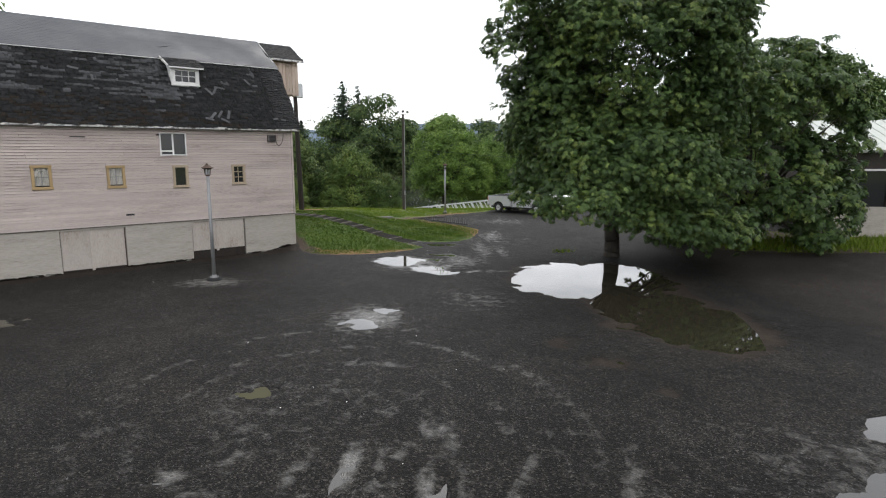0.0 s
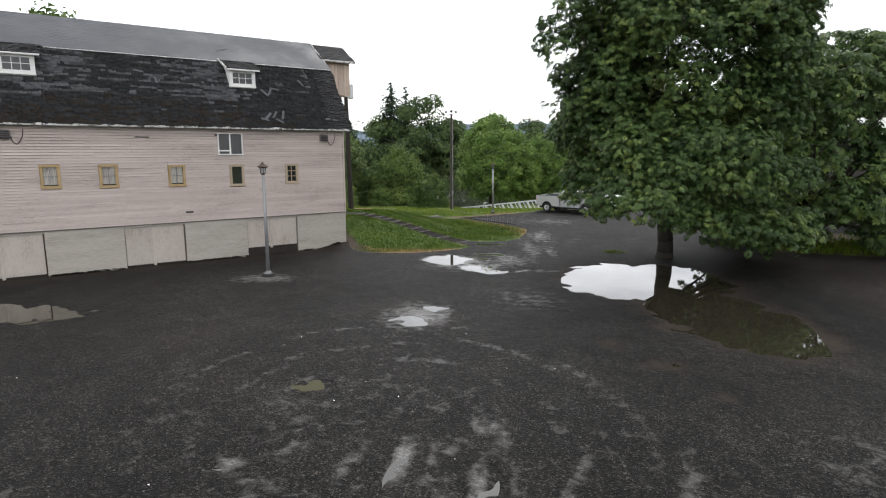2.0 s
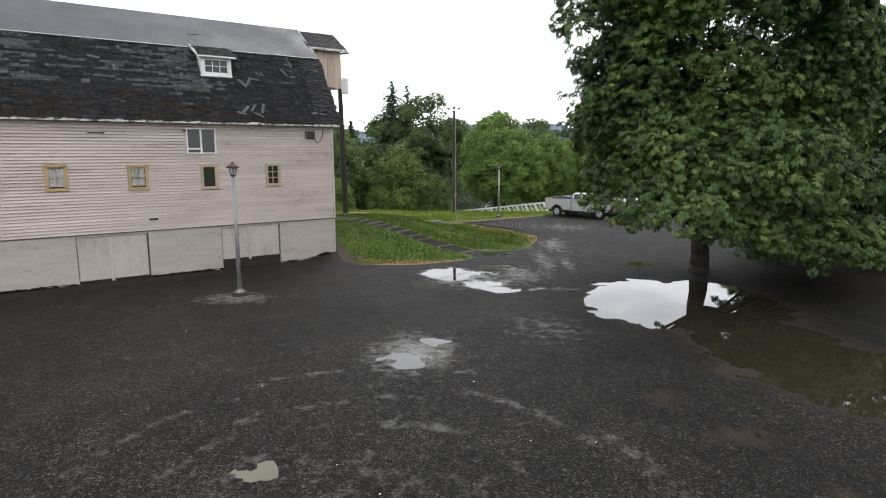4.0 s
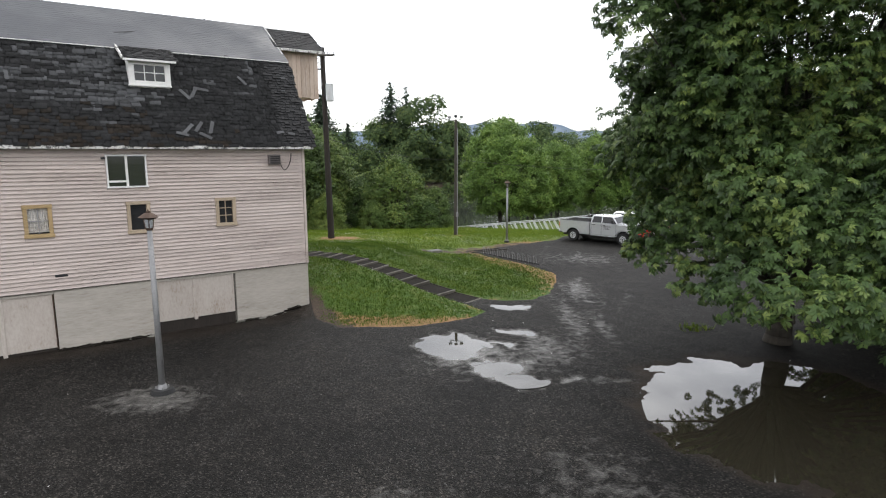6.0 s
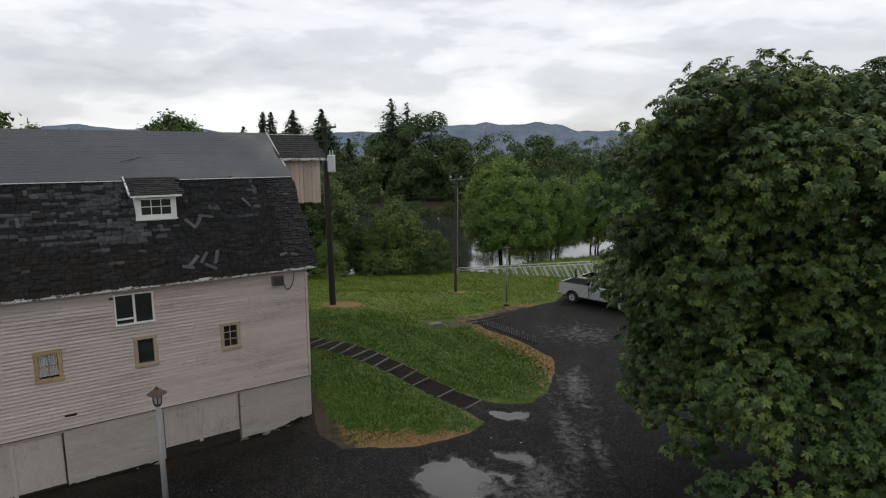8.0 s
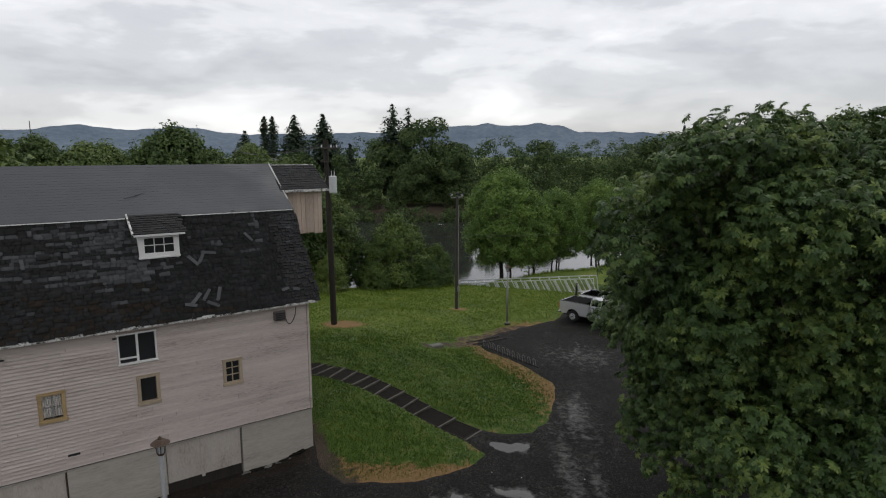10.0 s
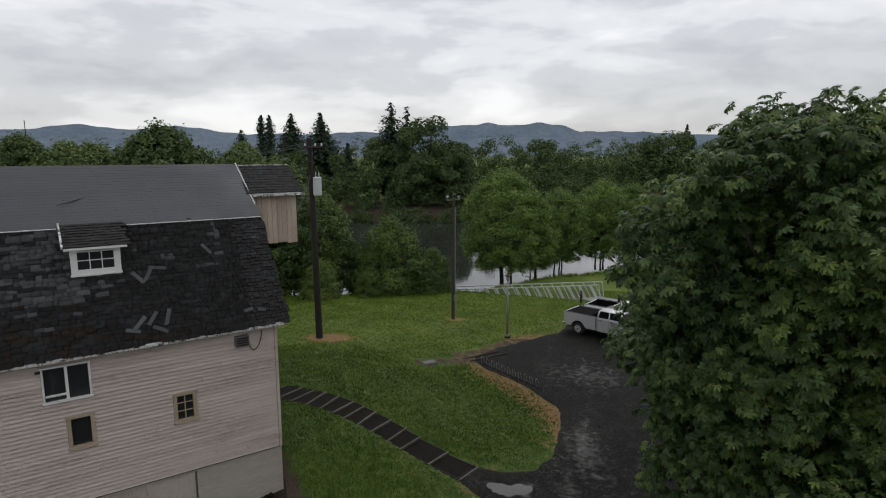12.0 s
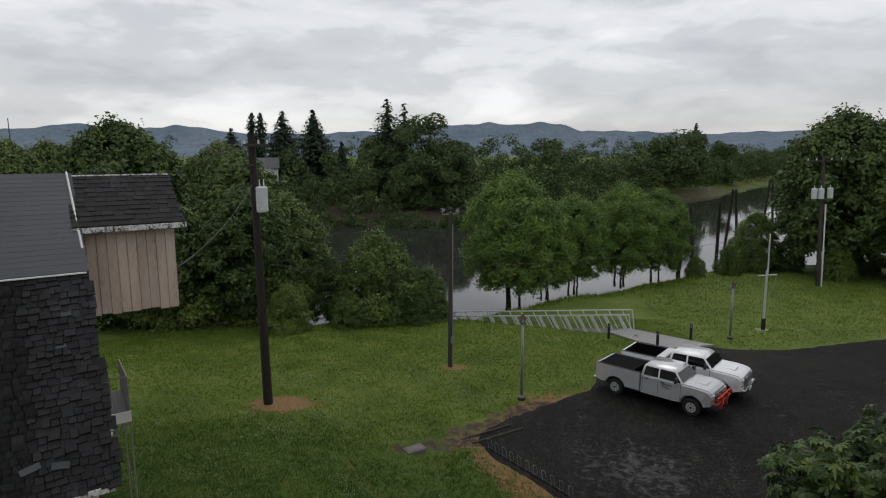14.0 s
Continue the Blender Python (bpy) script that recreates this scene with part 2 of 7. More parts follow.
def asphalt_material():
    """Worn wet asphalt: fine gravel, lighter dusty swirls, a damp sheen that comes and goes; 'pale' lightens the colour
    for dusty tracks and for the sky's sheen on wet patches; 'mud' marks the brown verge of the big puddle.
    """
    m = bpy.data.materials.new("wet_asphalt")
    m.use_nodes = True
    t = m.node_tree
    p = t.nodes["Principled BSDF"]
    geo = t.nodes.new("ShaderNodeNewGeometry")

    def grain(size, detail, twist=0.0, stretch=None):
        n = t.nodes.new("ShaderNodeTexNoise")
        n.inputs["Scale"].default_value, n.inputs["Detail"].default_value, n.inputs["Roughness"].default_value = size, detail, 0.62
        n.inputs["Distortion"].default_value = twist
        if stretch:
            mp = t.nodes.new("ShaderNodeMapping")
            mp.inputs["Scale"].default_value, mp.inputs["Rotation"].default_value = stretch, (0, 0, 0.25)
            t.links.new(geo.outputs["Position"], mp.inputs["Vector"])
            t.links.new(mp.outputs[0], n.inputs["Vector"])
        else:
            t.links.new(geo.outputs["Position"], n.inputs["Vector"])
        return n

    def ramp(source, *stops):
        r = t.nodes.new("ShaderNodeValToRGB")
        e = r.color_ramp.elements
        e[0].position, e[0].color = stops[0][0], (*stops[0][1], 1)
        e[1].position, e[1].color = stops[-1][0], (*stops[-1][1], 1)
        for s, c in stops[1:-1]:
            e.new(s).color = (*c, 1)
        t.links.new(source, r.inputs[0])
        return r.outputs[0]

    def blend(kind, a, b, factor):
        x = t.nodes.new("ShaderNodeMix")
        x.data_type, x.blend_type = "RGBA", kind
        if isinstance(factor, float):
            x.inputs["Factor"].default_value = factor
        else:
            t.links.new(factor, x.inputs["Factor"])
        t.links.new(a, x.inputs["A"])
        t.links.new(b, x.inputs["B"])
        return x.outputs["Result"]

    broad, swirl, streak = grain(0.22, 6, 0.4), grain(0.75, 8, 1.2), grain(0.5, 7, 0.5, (2.6, 0.35, 1))
    stone = t.nodes.new("ShaderNodeTexVoronoi")
    stone.inputs["Scale"].default_value = 36
    t.links.new(geo.outputs["Position"], stone.inputs["Vector"])
    base = ramp(broad.outputs["Fac"], (0.32, (0.0084, 0.0081, 0.0078)), (0.55, (0.0152, 0.0145, 0.0137)), (0.75, (0.0285, 0.0262, 0.0238)))
    dust = ramp(swirl.outputs["Fac"], (0.5, (0, 0, 0)), (0.78, (0.013, 0.0125, 0.012)))
    track = ramp(streak.outputs["Fac"], (0.52, (0, 0, 0)), (0.75, (0.009, 0.009, 0.0088)))
    one_of = t.nodes.new("ShaderNodeSeparateColor")
    t.links.new(stone.outputs["Color"], one_of.inputs[0])
    chips = ramp(one_of.outputs["Red"], (0.0, (0.14, 0.14, 0.14)), (0.6, (0.6, 0.59, 0.57)), (0.88, (1.5, 1.46, 1.42)), (1.0, (3.9, 3.75, 3.6)))
    color = blend("MULTIPLY", blend("ADD", blend("ADD", base, dust, 1.0), track, 1.0), chips, 1.0)
    pale_mark = t.nodes.new("ShaderNodeAttribute")
    pale_mark.attribute_name = "pale"
    gate = t.nodes.new("ShaderNodeMath")
    gate.operation = "MULTIPLY_ADD"
    gate.inputs[1].default_value = 1.5
    worn_grain = grain(3.2, 9, 0.6)
    t.links.new(worn_grain.outputs["Fac"], gate.inputs[0])
    t.links.new(pale_mark.outputs["Fac"], gate.inputs[2])
    gated = t.nodes.new("ShaderNodeMapRange")
    gated.inputs["From Min"].default_value, gated.inputs["From Max"].default_value = 0.95, 1.75
    t.links.new(gate.outputs[0], gated.inputs["Value"])
    # one lighter colour serves for dust and for sky sheen on the wet film
    dust_sheen = ramp(stone.outputs["Color"], (0.0, (0.035, 0.034, 0.032)), (0.5, (0.085, 0.083, 0.078)), (1.0, (0.16, 0.155, 0.148)))
    color = blend("MIX", color, dust_sheen, gated.outputs[0])
    mottle = ramp(grain(9, 7).outputs["Fac"], (0.34, (0.62, 0.61, 0.58)), (0.5, (1.0, 0.985, 0.95)), (0.68, (1.6, 1.56, 1.48)))
    color = blend("MULTIPLY", color, mottle, 1.0)
    mark = t.nodes.new("ShaderNodeAttribute")
    mark.attribute_name = "mud"
    mud = ramp(swirl.outputs["Fac"], (0.3, (0.020, 0.015, 0.011)), (0.7, (0.050, 0.038, 0.028)))
    color = blend("MIX", color, mud, mark.outputs["Fac"])
    t.links.new(color, p.inputs["Base Color"])
    wet = t.nodes.new("ShaderNodeMapRange")
    wet.inputs["From Min"].default_value, wet.inputs["From Max"].default_value = 1.0, 1.9
    wet.inputs["To Min"].default_value, wet.inputs["To Max"].default_value = 0.72, 0.17
    t.links.new(gate.outputs[0], wet.inputs["Value"])
    sheen = t.nodes.new("ShaderNodeMapRange")
    sheen.inputs["From Min"].default_value, sheen.inputs["From Max"].default_value = 1.0, 1.9
    sheen.inputs["To Min"].default_value, sheen.inputs["To Max"].default_value = 0.12, 0.9
    t.links.new(gate.outputs[0], sheen.inputs["Value"])
    t.links.new(sheen.outputs[0], p.inputs["Specular IOR Level"])
    t.links.new(wet.outputs[0], p.inputs["Roughness"])
    b = t.nodes.new("ShaderNodeBump")
    b.inputs["Strength"].default_value, b.inputs["Distance"].default_value = 0.9, 0.012
    t.links.new(stone.outputs["Distance"], b.inputs["Height"])
    t.links.new(b.outputs[0], p.inputs["Normal"])
    return m


GRASS, ASPHALT = ground_material(), asphalt_material()
PUDDLE = watery("puddle_water", (0.029, 0.026, 0.017), 3.0, 0.02, 0.015, 0.02, 1.75)
MURKY = watery("murky_shallow_water", (0.095, 0.092, 0.058), 3.0, 0.02, 0.03, 0.02, 1.4)
RIVER = watery("river_water", (0.036, 0.039, 0.034), 0.9, 0.10, 0.05, 0.05, 1.5)
SIDING = material("pinkish_paint", ((0.27, 0.215, 0.185), (0.50, 0.425, 0.385), (0.58, 0.50, 0.455)), 0.7, 0, 0.9, 14, 0.15, (0.30, 0.60), 0.07, (0.35, 0.35, 3))
CONCRETE = material("pale_painted_concrete", ((0.20, 0.175, 0.14), (0.385, 0.352, 0.305), (0.47, 0.432, 0.38)), 0.85, 0, 0.9, 9, 0.25, (0.25, 0.6), 0.0, (0.45, 0.45, 2.6))
DOORPAINT = material("cream_door_paint", ((0.29, 0.215, 0.155), (0.45, 0.395, 0.345), (0.52, 0.47, 0.42)), 0.7, 0, 1.1, 12, 0.12, (0.28, 0.6), 0.06, (1.6, 1.6, 0.7))
WHITE = material("weathered_white_paint", ((0.32, 0.31, 0.29), (0.70, 0.69, 0.66), (0.78, 0.77, 0.75)), 0.6, 0, 2.5, 30, 0.2, (0.26, 0.48))
SHINGLE = material("mossy_black_shingle", ((0.007, 0.007, 0.007), (0.021, 0.021, 0.0215), (0.050, 0.051, 0.053)), 0.8, 0, 1.1, 30, 0.6, (0.3, 0.72), 0.32, (1, 1, 1), 0.012, 0.1, 0.3)
PALE_SHINGLE = material("bare_grey_shingle", ((0.034, 0.035, 0.037), (0.088, 0.090, 0.094)), 0.7, 0, 2, 25, 0.5, (0.3, 0.7), 0.4)
MOSS = material("red_brown_moss", ((0.010, 0.008, 0.006), (0.030, 0.021, 0.014)), 0.95, 0, 6, 60, 0.8, (0.3, 0.7), 0.3)
FELT = material("grey_roofing_felt", ((0.050, 0.053, 0.060), (0.075, 0.079, 0.088)), 0.6, 0, 0.7, 22, 0.1, (0.3, 0.7), 0.05, (1, 1, 1), 0.01, 0.12)
PLANK = material("bare_weathered_planks", ((0.26, 0.19, 0.14), (0.50, 0.39, 0.31), (0.60, 0.50, 0.42)), 0.75, 0, 1.6, 16, 0.3, (0.28, 0.62), 0.14, (3, 3, 0.35))
PEELING = material("peeling_white_paint", ((0.055, 0.05, 0.045), (0.74, 0.73, 0.70)), 0.75, 0, 5, 30, 0.4, (0.44, 0.52))
TRIM = material("ochre_window_trim", ((0.34, 0.23, 0.105), (0.47, 0.34, 0.17)), 0.6, 0, 5, 40, 0.15, (0.3, 0.7), 0.1)
PALE_TRIM = material("tan_window_trim", ((0.36, 0.28, 0.19), (0.47, 0.38, 0.28)), 0.65, 0, 5, 40, 0.15, (0.3, 0.7), 0.1)
TIMBER = material("dark_creosoted_wood", ((0.012, 0.009, 0.007), (0.036, 0.027, 0.021)), 0.85, 0, 2, 24, 0.5, (0.3, 0.7), 0.1, (2, 2, 0.25))
POLEWOOD = material("grey_weathered_pole", ((0.026, 0.023, 0.019), (0.075, 0.064, 0.052)), 0.85, 0, 2, 24, 0.5, (0.3, 0.7), 0.1, (3, 3, 0.25))
VENT = material("faded_vent_paint", ((0.10, 0.085, 0.082), (0.17, 0.148, 0.142)), 0.75, 0, 4, 30, 0.2)
TIE = material("split_railway_tie", ((0.065, 0.058, 0.048), (0.18, 0.165, 0.14)), 0.85, 0, 3, 30, 0.5, (0.3, 0.7), 0.15)
TREAD = material("damp_gravel_tread", ((0.008, 0.007, 0.005), (0.024, 0.020, 0.016)), 0.9, 0, 4, 60, 0.6, (0.3, 0.7), 0.0, (1, 1, 1), 0.01, 0.0, 0.12)
GALV = material("galvanised_steel", ((0.22, 0.22, 0.22), (0.33, 0.33, 0.33)), 0.5, 0.35, 3, 30, 0.08)
ALUMINIUM = material("pale_aluminium", ((0.55, 0.56, 0.57), (0.72, 0.73, 0.74)), 0.4, 0.3, 3, 30, 0.05)
RUST = material("rusty_lantern_metal", ((0.045, 0.028, 0.020), (0.13, 0.085, 0.06)), 0.8, 0.2, 8, 60, 0.3)
DARKMETAL = plain("dark_metal", (0.03, 0.03, 0.032), 0.5, 0.4)
BLACK = plain("black_plastic", (0.015, 0.015, 0.016), 0.55)
LINER = material("black_bed_liner", ((0.003, 0.003, 0.003), (0.008, 0.008, 0.008)), 0.9, 0, 4, 60, 0.3, (0.3, 0.7), 0.0, (1, 1, 1), 0.01, 0.0, 0.1)
RUBBER = material("tyre_rubber", ((0.012, 0.012, 0.012), (0.03, 0.03, 0.03)), 0.85, 0, 8, 60, 0.3)
SILVER = plain("silver_car_paint", (0.58, 0.59, 0.60), 0.25, 0.3, 0.9)
WHITEPAINT = plain("white_car_paint", (0.86, 0.87, 0.88), 0.25, 0.0, 0.9)
CHROME = plain("chrome", (0.62, 0.63, 0.65), 0.18, 1.0)
RED = plain("red_painted_steel", (0.62, 0.045, 0.022), 0.45, 0.0, 0.3)
AMBER = plain("amber_lens", (0.6, 0.2, 0.03), 0.25, 0.0, 0.5)
CARGLASS = plain("tinted_car_glass", (0.006, 0.007, 0.008), 0.08, 0.0, 0.0)
CARGLASS.node_tree.nodes["Principled BSDF"].inputs["Specular IOR Level"].default_value = 0.5
LENS = plain("clear_lens", (0.55, 0.57, 0.6), 0.12, 0.2, 0.8)
GLASS = plain("dark_window_glass", (0.026, 0.027, 0.028), 0.06, 0.0, 0.1)
CURTAIN = material("pale_curtain", ((0.66, 0.61, 0.56), (0.93, 0.89, 0.84)), 0.9, 0, 3, 40, 0.2, (0.3, 0.7), 0.0, (8, 8, 0.4))
CLEAR = bpy.data.materials.new("clear_glass")
CLEAR.use_nodes = True
clear_in = CLEAR.node_tree.nodes["Principled BSDF"].inputs
clear_in["Transmission Weight"].default_value, clear_in["Roughness"].default_value, clear_in["IOR"].default_value = 1.0, 0.0, 1.25
SLAB = material("pale_wet_concrete", ((0.20, 0.20, 0.19), (0.36, 0.36, 0.345)), 0.5, 0, 1.2, 30, 0.2, (0.3, 0.7), 0.0, (1, 1, 1), 0.005, 0.25)
COVERLID = material("weathered_grey_concrete", ((0.10, 0.097, 0.085), (0.21, 0.205, 0.185)), 0.8, 0, 3, 30, 0.3)
STONE = material("grey_rubble", ((0.09, 0.085, 0.075), (0.26, 0.25, 0.22)), 0.9, 0, 4, 40, 0.5, (0.3, 0.7), 0.3)
PORCELAIN = plain("grey_white_transformer_paint", (0.60, 0.61, 0.62), 0.45)
BARK = material("furrowed_bark", ((0.018, 0.015, 0.012), (0.065, 0.054, 0.042)), 0.9, 0, 3, 22, 0.8, (0.3, 0.7), 0.1, (3, 3, 0.5), 0.03)
MAPLE = leafy("maple_leaves", (0.022, 0.045, 0.014), (0.078, 0.133, 0.037), (0.195, 0.250, 0.062), 0.46, 0.0)
MAPLE.node_tree.nodes["Principled BSDF"].inputs["Specular IOR Level"].default_value = 0.26
RIVERLEAF = leafy("riverside_leaves", (0.046, 0.078, 0.026), (0.112, 0.166, 0.050), (0.185, 0.235, 0.070))
BANKLEAF = leafy("bank_tree_leaves", (0.070, 0.130, 0.030), (0.165, 0.265, 0.058), (0.255, 0.345, 0.080))
WILLOWLEAF = leafy("shrub_leaves", (0.046, 0.084, 0.023), (0.112, 0.175, 0.044), (0.210, 0.262, 0.064), 0.55, 0.34)
WOODLEAF = leafy("far_wood_leaves", (0.030, 0.054, 0.023), (0.080, 0.124, 0.042), (0.165, 0.205, 0.062), 0.8)
CONIFER = leafy("conifer_needles", (0.030, 0.048, 0.030), (0.058, 0.086, 0.050), (0.090, 0.124, 0.064), 0.8)
BLADE = leafy("grass_blades", (0.086, 0.138, 0.015), (0.142, 0.208, 0.025), (0.235, 0.262, 0.050), 0.7, 0.0)
BLADE.node_tree.nodes["Principled BSDF"].inputs["Specular IOR Level"].default_value = 0.06
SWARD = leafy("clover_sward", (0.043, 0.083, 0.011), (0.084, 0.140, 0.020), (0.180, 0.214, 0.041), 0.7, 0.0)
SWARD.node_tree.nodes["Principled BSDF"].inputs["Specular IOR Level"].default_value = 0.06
PETAL = plain("clover_flowers", (0.44, 0.45, 0.34), 0.8)
# the blue haze of distance is mixed into the hills' base colour
HILLS = material("haze_tinted_hills", ((0.108, 0.146, 0.192), (0.225, 0.268, 0.322)), 1.0, 0, 0.0035, 0.03, 0.0, (0.3, 0.7), 0.0, (1, 1, 1), 0.01, 0, 0.0)
METALROOF = material("pale_green_metal_roof", ((0.44, 0.47, 0.43), (0.56, 0.59, 0.54)), 0.5, 0.1, 1, 20, 0.1)
SHEDWALL = material("dark_brown_boards", ((0.02, 0.016, 0.013), (0.05, 0.04, 0.032)), 0.8, 0, 2, 20, 0.2)

# ---- building helpers ----


def part(name, bm, mat, parent=None, label="", smooth=False):
    """One bmesh as one mesh object under its thing (or on its own)."""
    me = bpy.data.meshes.new(name)
    bm.to_mesh(me)
    bm.free()
    return mesh_part(name, me, mat, parent, label, smooth)


def mesh_part(name, me, mat, parent=None, label="", smooth=False):
    if mat and not me.materials:
        me.materials.append(mat)
    if smooth:
        me.polygons.foreach_set("use_smooth", [True] * len(me.polygons))
    ob = new(name, me)
    ob.parent = parent
    if label:
        ob["label"] = label
    return ob


def thing(name, m, label, category, group="", kind=""):
    ob = new(name)
    ob.matrix_basis = m
    return tagged(ob, label, category, group, kind)


def box(bm, x0, x1, y0, y1, z0, z1, m=None, bevel=0.0):
    """A box between the limits, bevelled if asked, placed by m."""
    made = bmesh.ops.create_cube(bm, size=1.0)["verts"]
    for v in made:
        v.co = Vector((x0 + (v.co.x + 0.5) * (x1 - x0), y0 + (v.co.y + 0.5) * (y1 - y0), z0 + (v.co.z + 0.5) * (z1 - z0)))
    if bevel:
        edges = list({e for v in made for e in v.link_edges})
        made = list({v for f in bmesh.ops.bevel(bm, geom=edges, offset=bevel, segments=1, affect="EDGES")["faces"] for v in f.verts} | {v for v in made if v.is_valid})
    if m is not None:
        bmesh.ops.transform(bm, matrix=m, verts=[v for v in made if v.is_valid])
    return bm


def tube(bm, a, b, r0, r1=None, sides=10, caps=True):
    """A tapered round bar from a to b."""
    a, b = Vector(a), Vector(b)
    turn = (b - a).to_track_quat("Z", "Y").to_matrix().to_4x4()
    bmesh.ops.create_cone(bm, cap_ends=caps, segments=sides, radius1=r0, radius2=r0 if r1 is None else r1, depth=(b - a).length,
                          matrix=Matrix.Translation((a + b) / 2) @ turn)
    return bm


def prism(bm, outline, y0, y1):
    """An outline in x and z, pulled from y0 to y1."""
    lower = [bm.verts.new((x, y0, z)) for x, z in outline]
    upper = [bm.verts.new((x, y1, z)) for x, z in outline]
    bm.faces.new(lower)
    bm.faces.new(upper[::-1])
    for i in range(len(outline)):
        j = (i + 1) % len(outline)
        bm.faces.new((lower[j], lower[i], upper[i], upper[j]))
    bmesh.ops.recalc_face_normals(bm, faces=bm.faces[:])
    return bm


def quick_mesh(name, verts, faces):
    """A mesh from arrays: points and faces that all have the same number of corners."""
    verts, faces = np.asarray(verts, np.float32).reshape(-1, 3), np.asarray(faces, np.int32)
    n, k = faces.shape
    me = bpy.data.meshes.new(name)
    me.vertices.add(len(verts))
    me.vertices.foreach_set("co", verts.ravel())
    me.loops.add(n * k)
    me.loops.foreach_set("vertex_index", faces.ravel())
    me.polygons.add(n)
    me.polygons.foreach_set("loop_start", np.arange(0, n * k, k, dtype=np.int32))
    me.update(calc_edges=True)
    return me


def hung_cable(name, a, b, sag, r, mat, label):
    """A cable that hangs between two points."""
    c = bpy.data.curves.new(name, "CURVE")
    c.dimensions, c.bevel_depth, c.bevel_resolution = "3D", r, 1
    s = c.splines.new("POLY")
    s.points.add(16)
    for i in range(17):
        k = i / 16
        q = Vector(a).lerp(Vector(b), k)
        s.points[i].co = (q.x, q.y, q.z - sag * 4 * k * (1 - k), 1)
    c.materials.append(mat)
    return tagged(new(name, c), label, "cable")


# ---- the lie of the land ----


def smooth_step(a, b, x):
    k = np.clip((x - a) / (b - a), 0, 1)
    return k * k * (3 - 2 * k)


def wavy(x, y, size, seed=0.0):
    """A cheap rolling variation of about -1 to 1."""
    a, b = x / size + seed * 1.7, y / size - seed * 2.3
    return (np.sin(a * 1.3 + 1.7 * np.sin(b * 0.9)) + np.sin(b * 1.7 + 1.3 * np.sin(a * 1.1 + 2)) + np.sin((a + b) * 2.3 + 0.7 * np.sin(a * 3.1))) / 3


def near_shore(x):
    return 1.0 * wavy(x, 0 * x, 3.1, 2) + np.where(x < -4, 74 + 0.25 * (x + 4), np.where(x < 30, 74 + 0.9 * (x + 4), 104.6 + 0.35 * (x - 30)))


def far_shore(x):
    return np.where(x < 10, 150 + 0.06 * (10 - x), 150 + 1.4 * (x - 10)) + 3 * np.sin(x / 17.0)


def height(x, y):
    x, y = np.asarray(x, float), np.asarray(y, float)
    rise = smooth_step(-0.8, -8.5, x) * smooth_step(29.3, 34.5, y) * (1 - 0.5 * smooth_step(38, 46, y)) * (1 - smooth_step(46, 56, y))
    z = 1.22 * rise
    z = z - 1.1 * np.clip((y - 52) / 14, 0, 1) - 1.0 * np.clip((y - 66) / 25, 0, 1.4)
    z = z + 0.03 * wavy(x, y, 2.5) * smooth_step(0.5, -1, x) * smooth_step(30, 34, y)
    k = np.clip(((x - 8.0) * -12.6 + (y - 64.8) * 4.8) / (12.6 ** 2 + 4.8 ** 2), 0, 1)
    z = z - 0.75 * smooth_step(2.2, 0.9, np.hypot(x - 8.0 + 12.6 * k, y - 64.8 - 4.8 * k))
    bank = smooth_step(-8, 4, y - near_shore(x))
    z = z * (1 - bank) - 5.6 * bank
    beyond = smooth_step(-5, 10, y - far_shore(x))
    z = z * (1 - beyond) + beyond * (-1.4 + 3.0 * smooth_step(10, 60, y - far_shore(x)))
    return z


# the stepped path up the mound: where each timber lies, in metres along it
STEP_A, STEP_B = np.array((-1.47, 32.84)), np.array((-8.77, 36.49))
STEP_LONG = float(np.hypot(*(STEP_B - STEP_A)))
STEP_AT = [0.0, 1.38, 2.68, 3.36, 4.14, 4.86, 5.50, 6.06, 6.74, 7.44, 8.12, 8.8]


def step_point(along):
    """A point on the path's middle line, which bows slightly."""
    k = along / STEP_LONG
    way = (STEP_B - STEP_A) / STEP_LONG
    return STEP_A + way * along + np.array((way[1], -way[0])) * 0.22 * math.sin(math.pi * min(1.0, max(0.0, k)))


def off_path(x, y):
    """Metres from the path's middle line."""
    best = np.full(np.shape(x), 1e9)
    for k in range(12):
        p = step_point(0.75 * k + 0.1)
        q = step_point(0.75 * k + 0.85)
        d = q - p
        f = np.clip(((x - p[0]) * d[0] + (y - p[1]) * d[1]) / (d @ d), 0, 1)
        best = np.minimum(best, np.hypot(x - p[0] - f * d[0], y - p[1] - f * d[1]))
    return best


# outline of the asphalt: the yard before the barn, the way past the mound, the lot by the river
YARD = np.array([(-60, -40), (60, -40), (60, 26), (28, 28.2), (18, 28.6), (14.2, 29.6), (13.4, 31.5), (14.6, 34.2), (20, 37), (60, 40), (60, 74),
                 (36, 66.5), (25.2, 63.3), (17.2, 59.4), (13.8, 59.1), (12.8, 59.7), (9.2, 58.7), (7.0, 56.5), (4.6, 53), (3.8, 50.6), (1.2, 48.5), (-0.2, 47.2), (-1.2, 46.0), (-1.6, 44.9),
                 (-0.9, 43.5), (0.4, 42.1), (1.34, 40.65), (2.3, 38.9), (2.3, 36.8), (1.7, 34.3), (0.95, 33.05), (-0.3, 32.95), (-1.35, 33.3), (-1.75, 32.35), (-0.95, 31.3), (-1.5, 30.2), (-3.3, 29.0), (-6.0, 28.8), (-7.2, 30.0),
                 (-7.8, 31.4), (-23, 19.2), (-60, -8)])


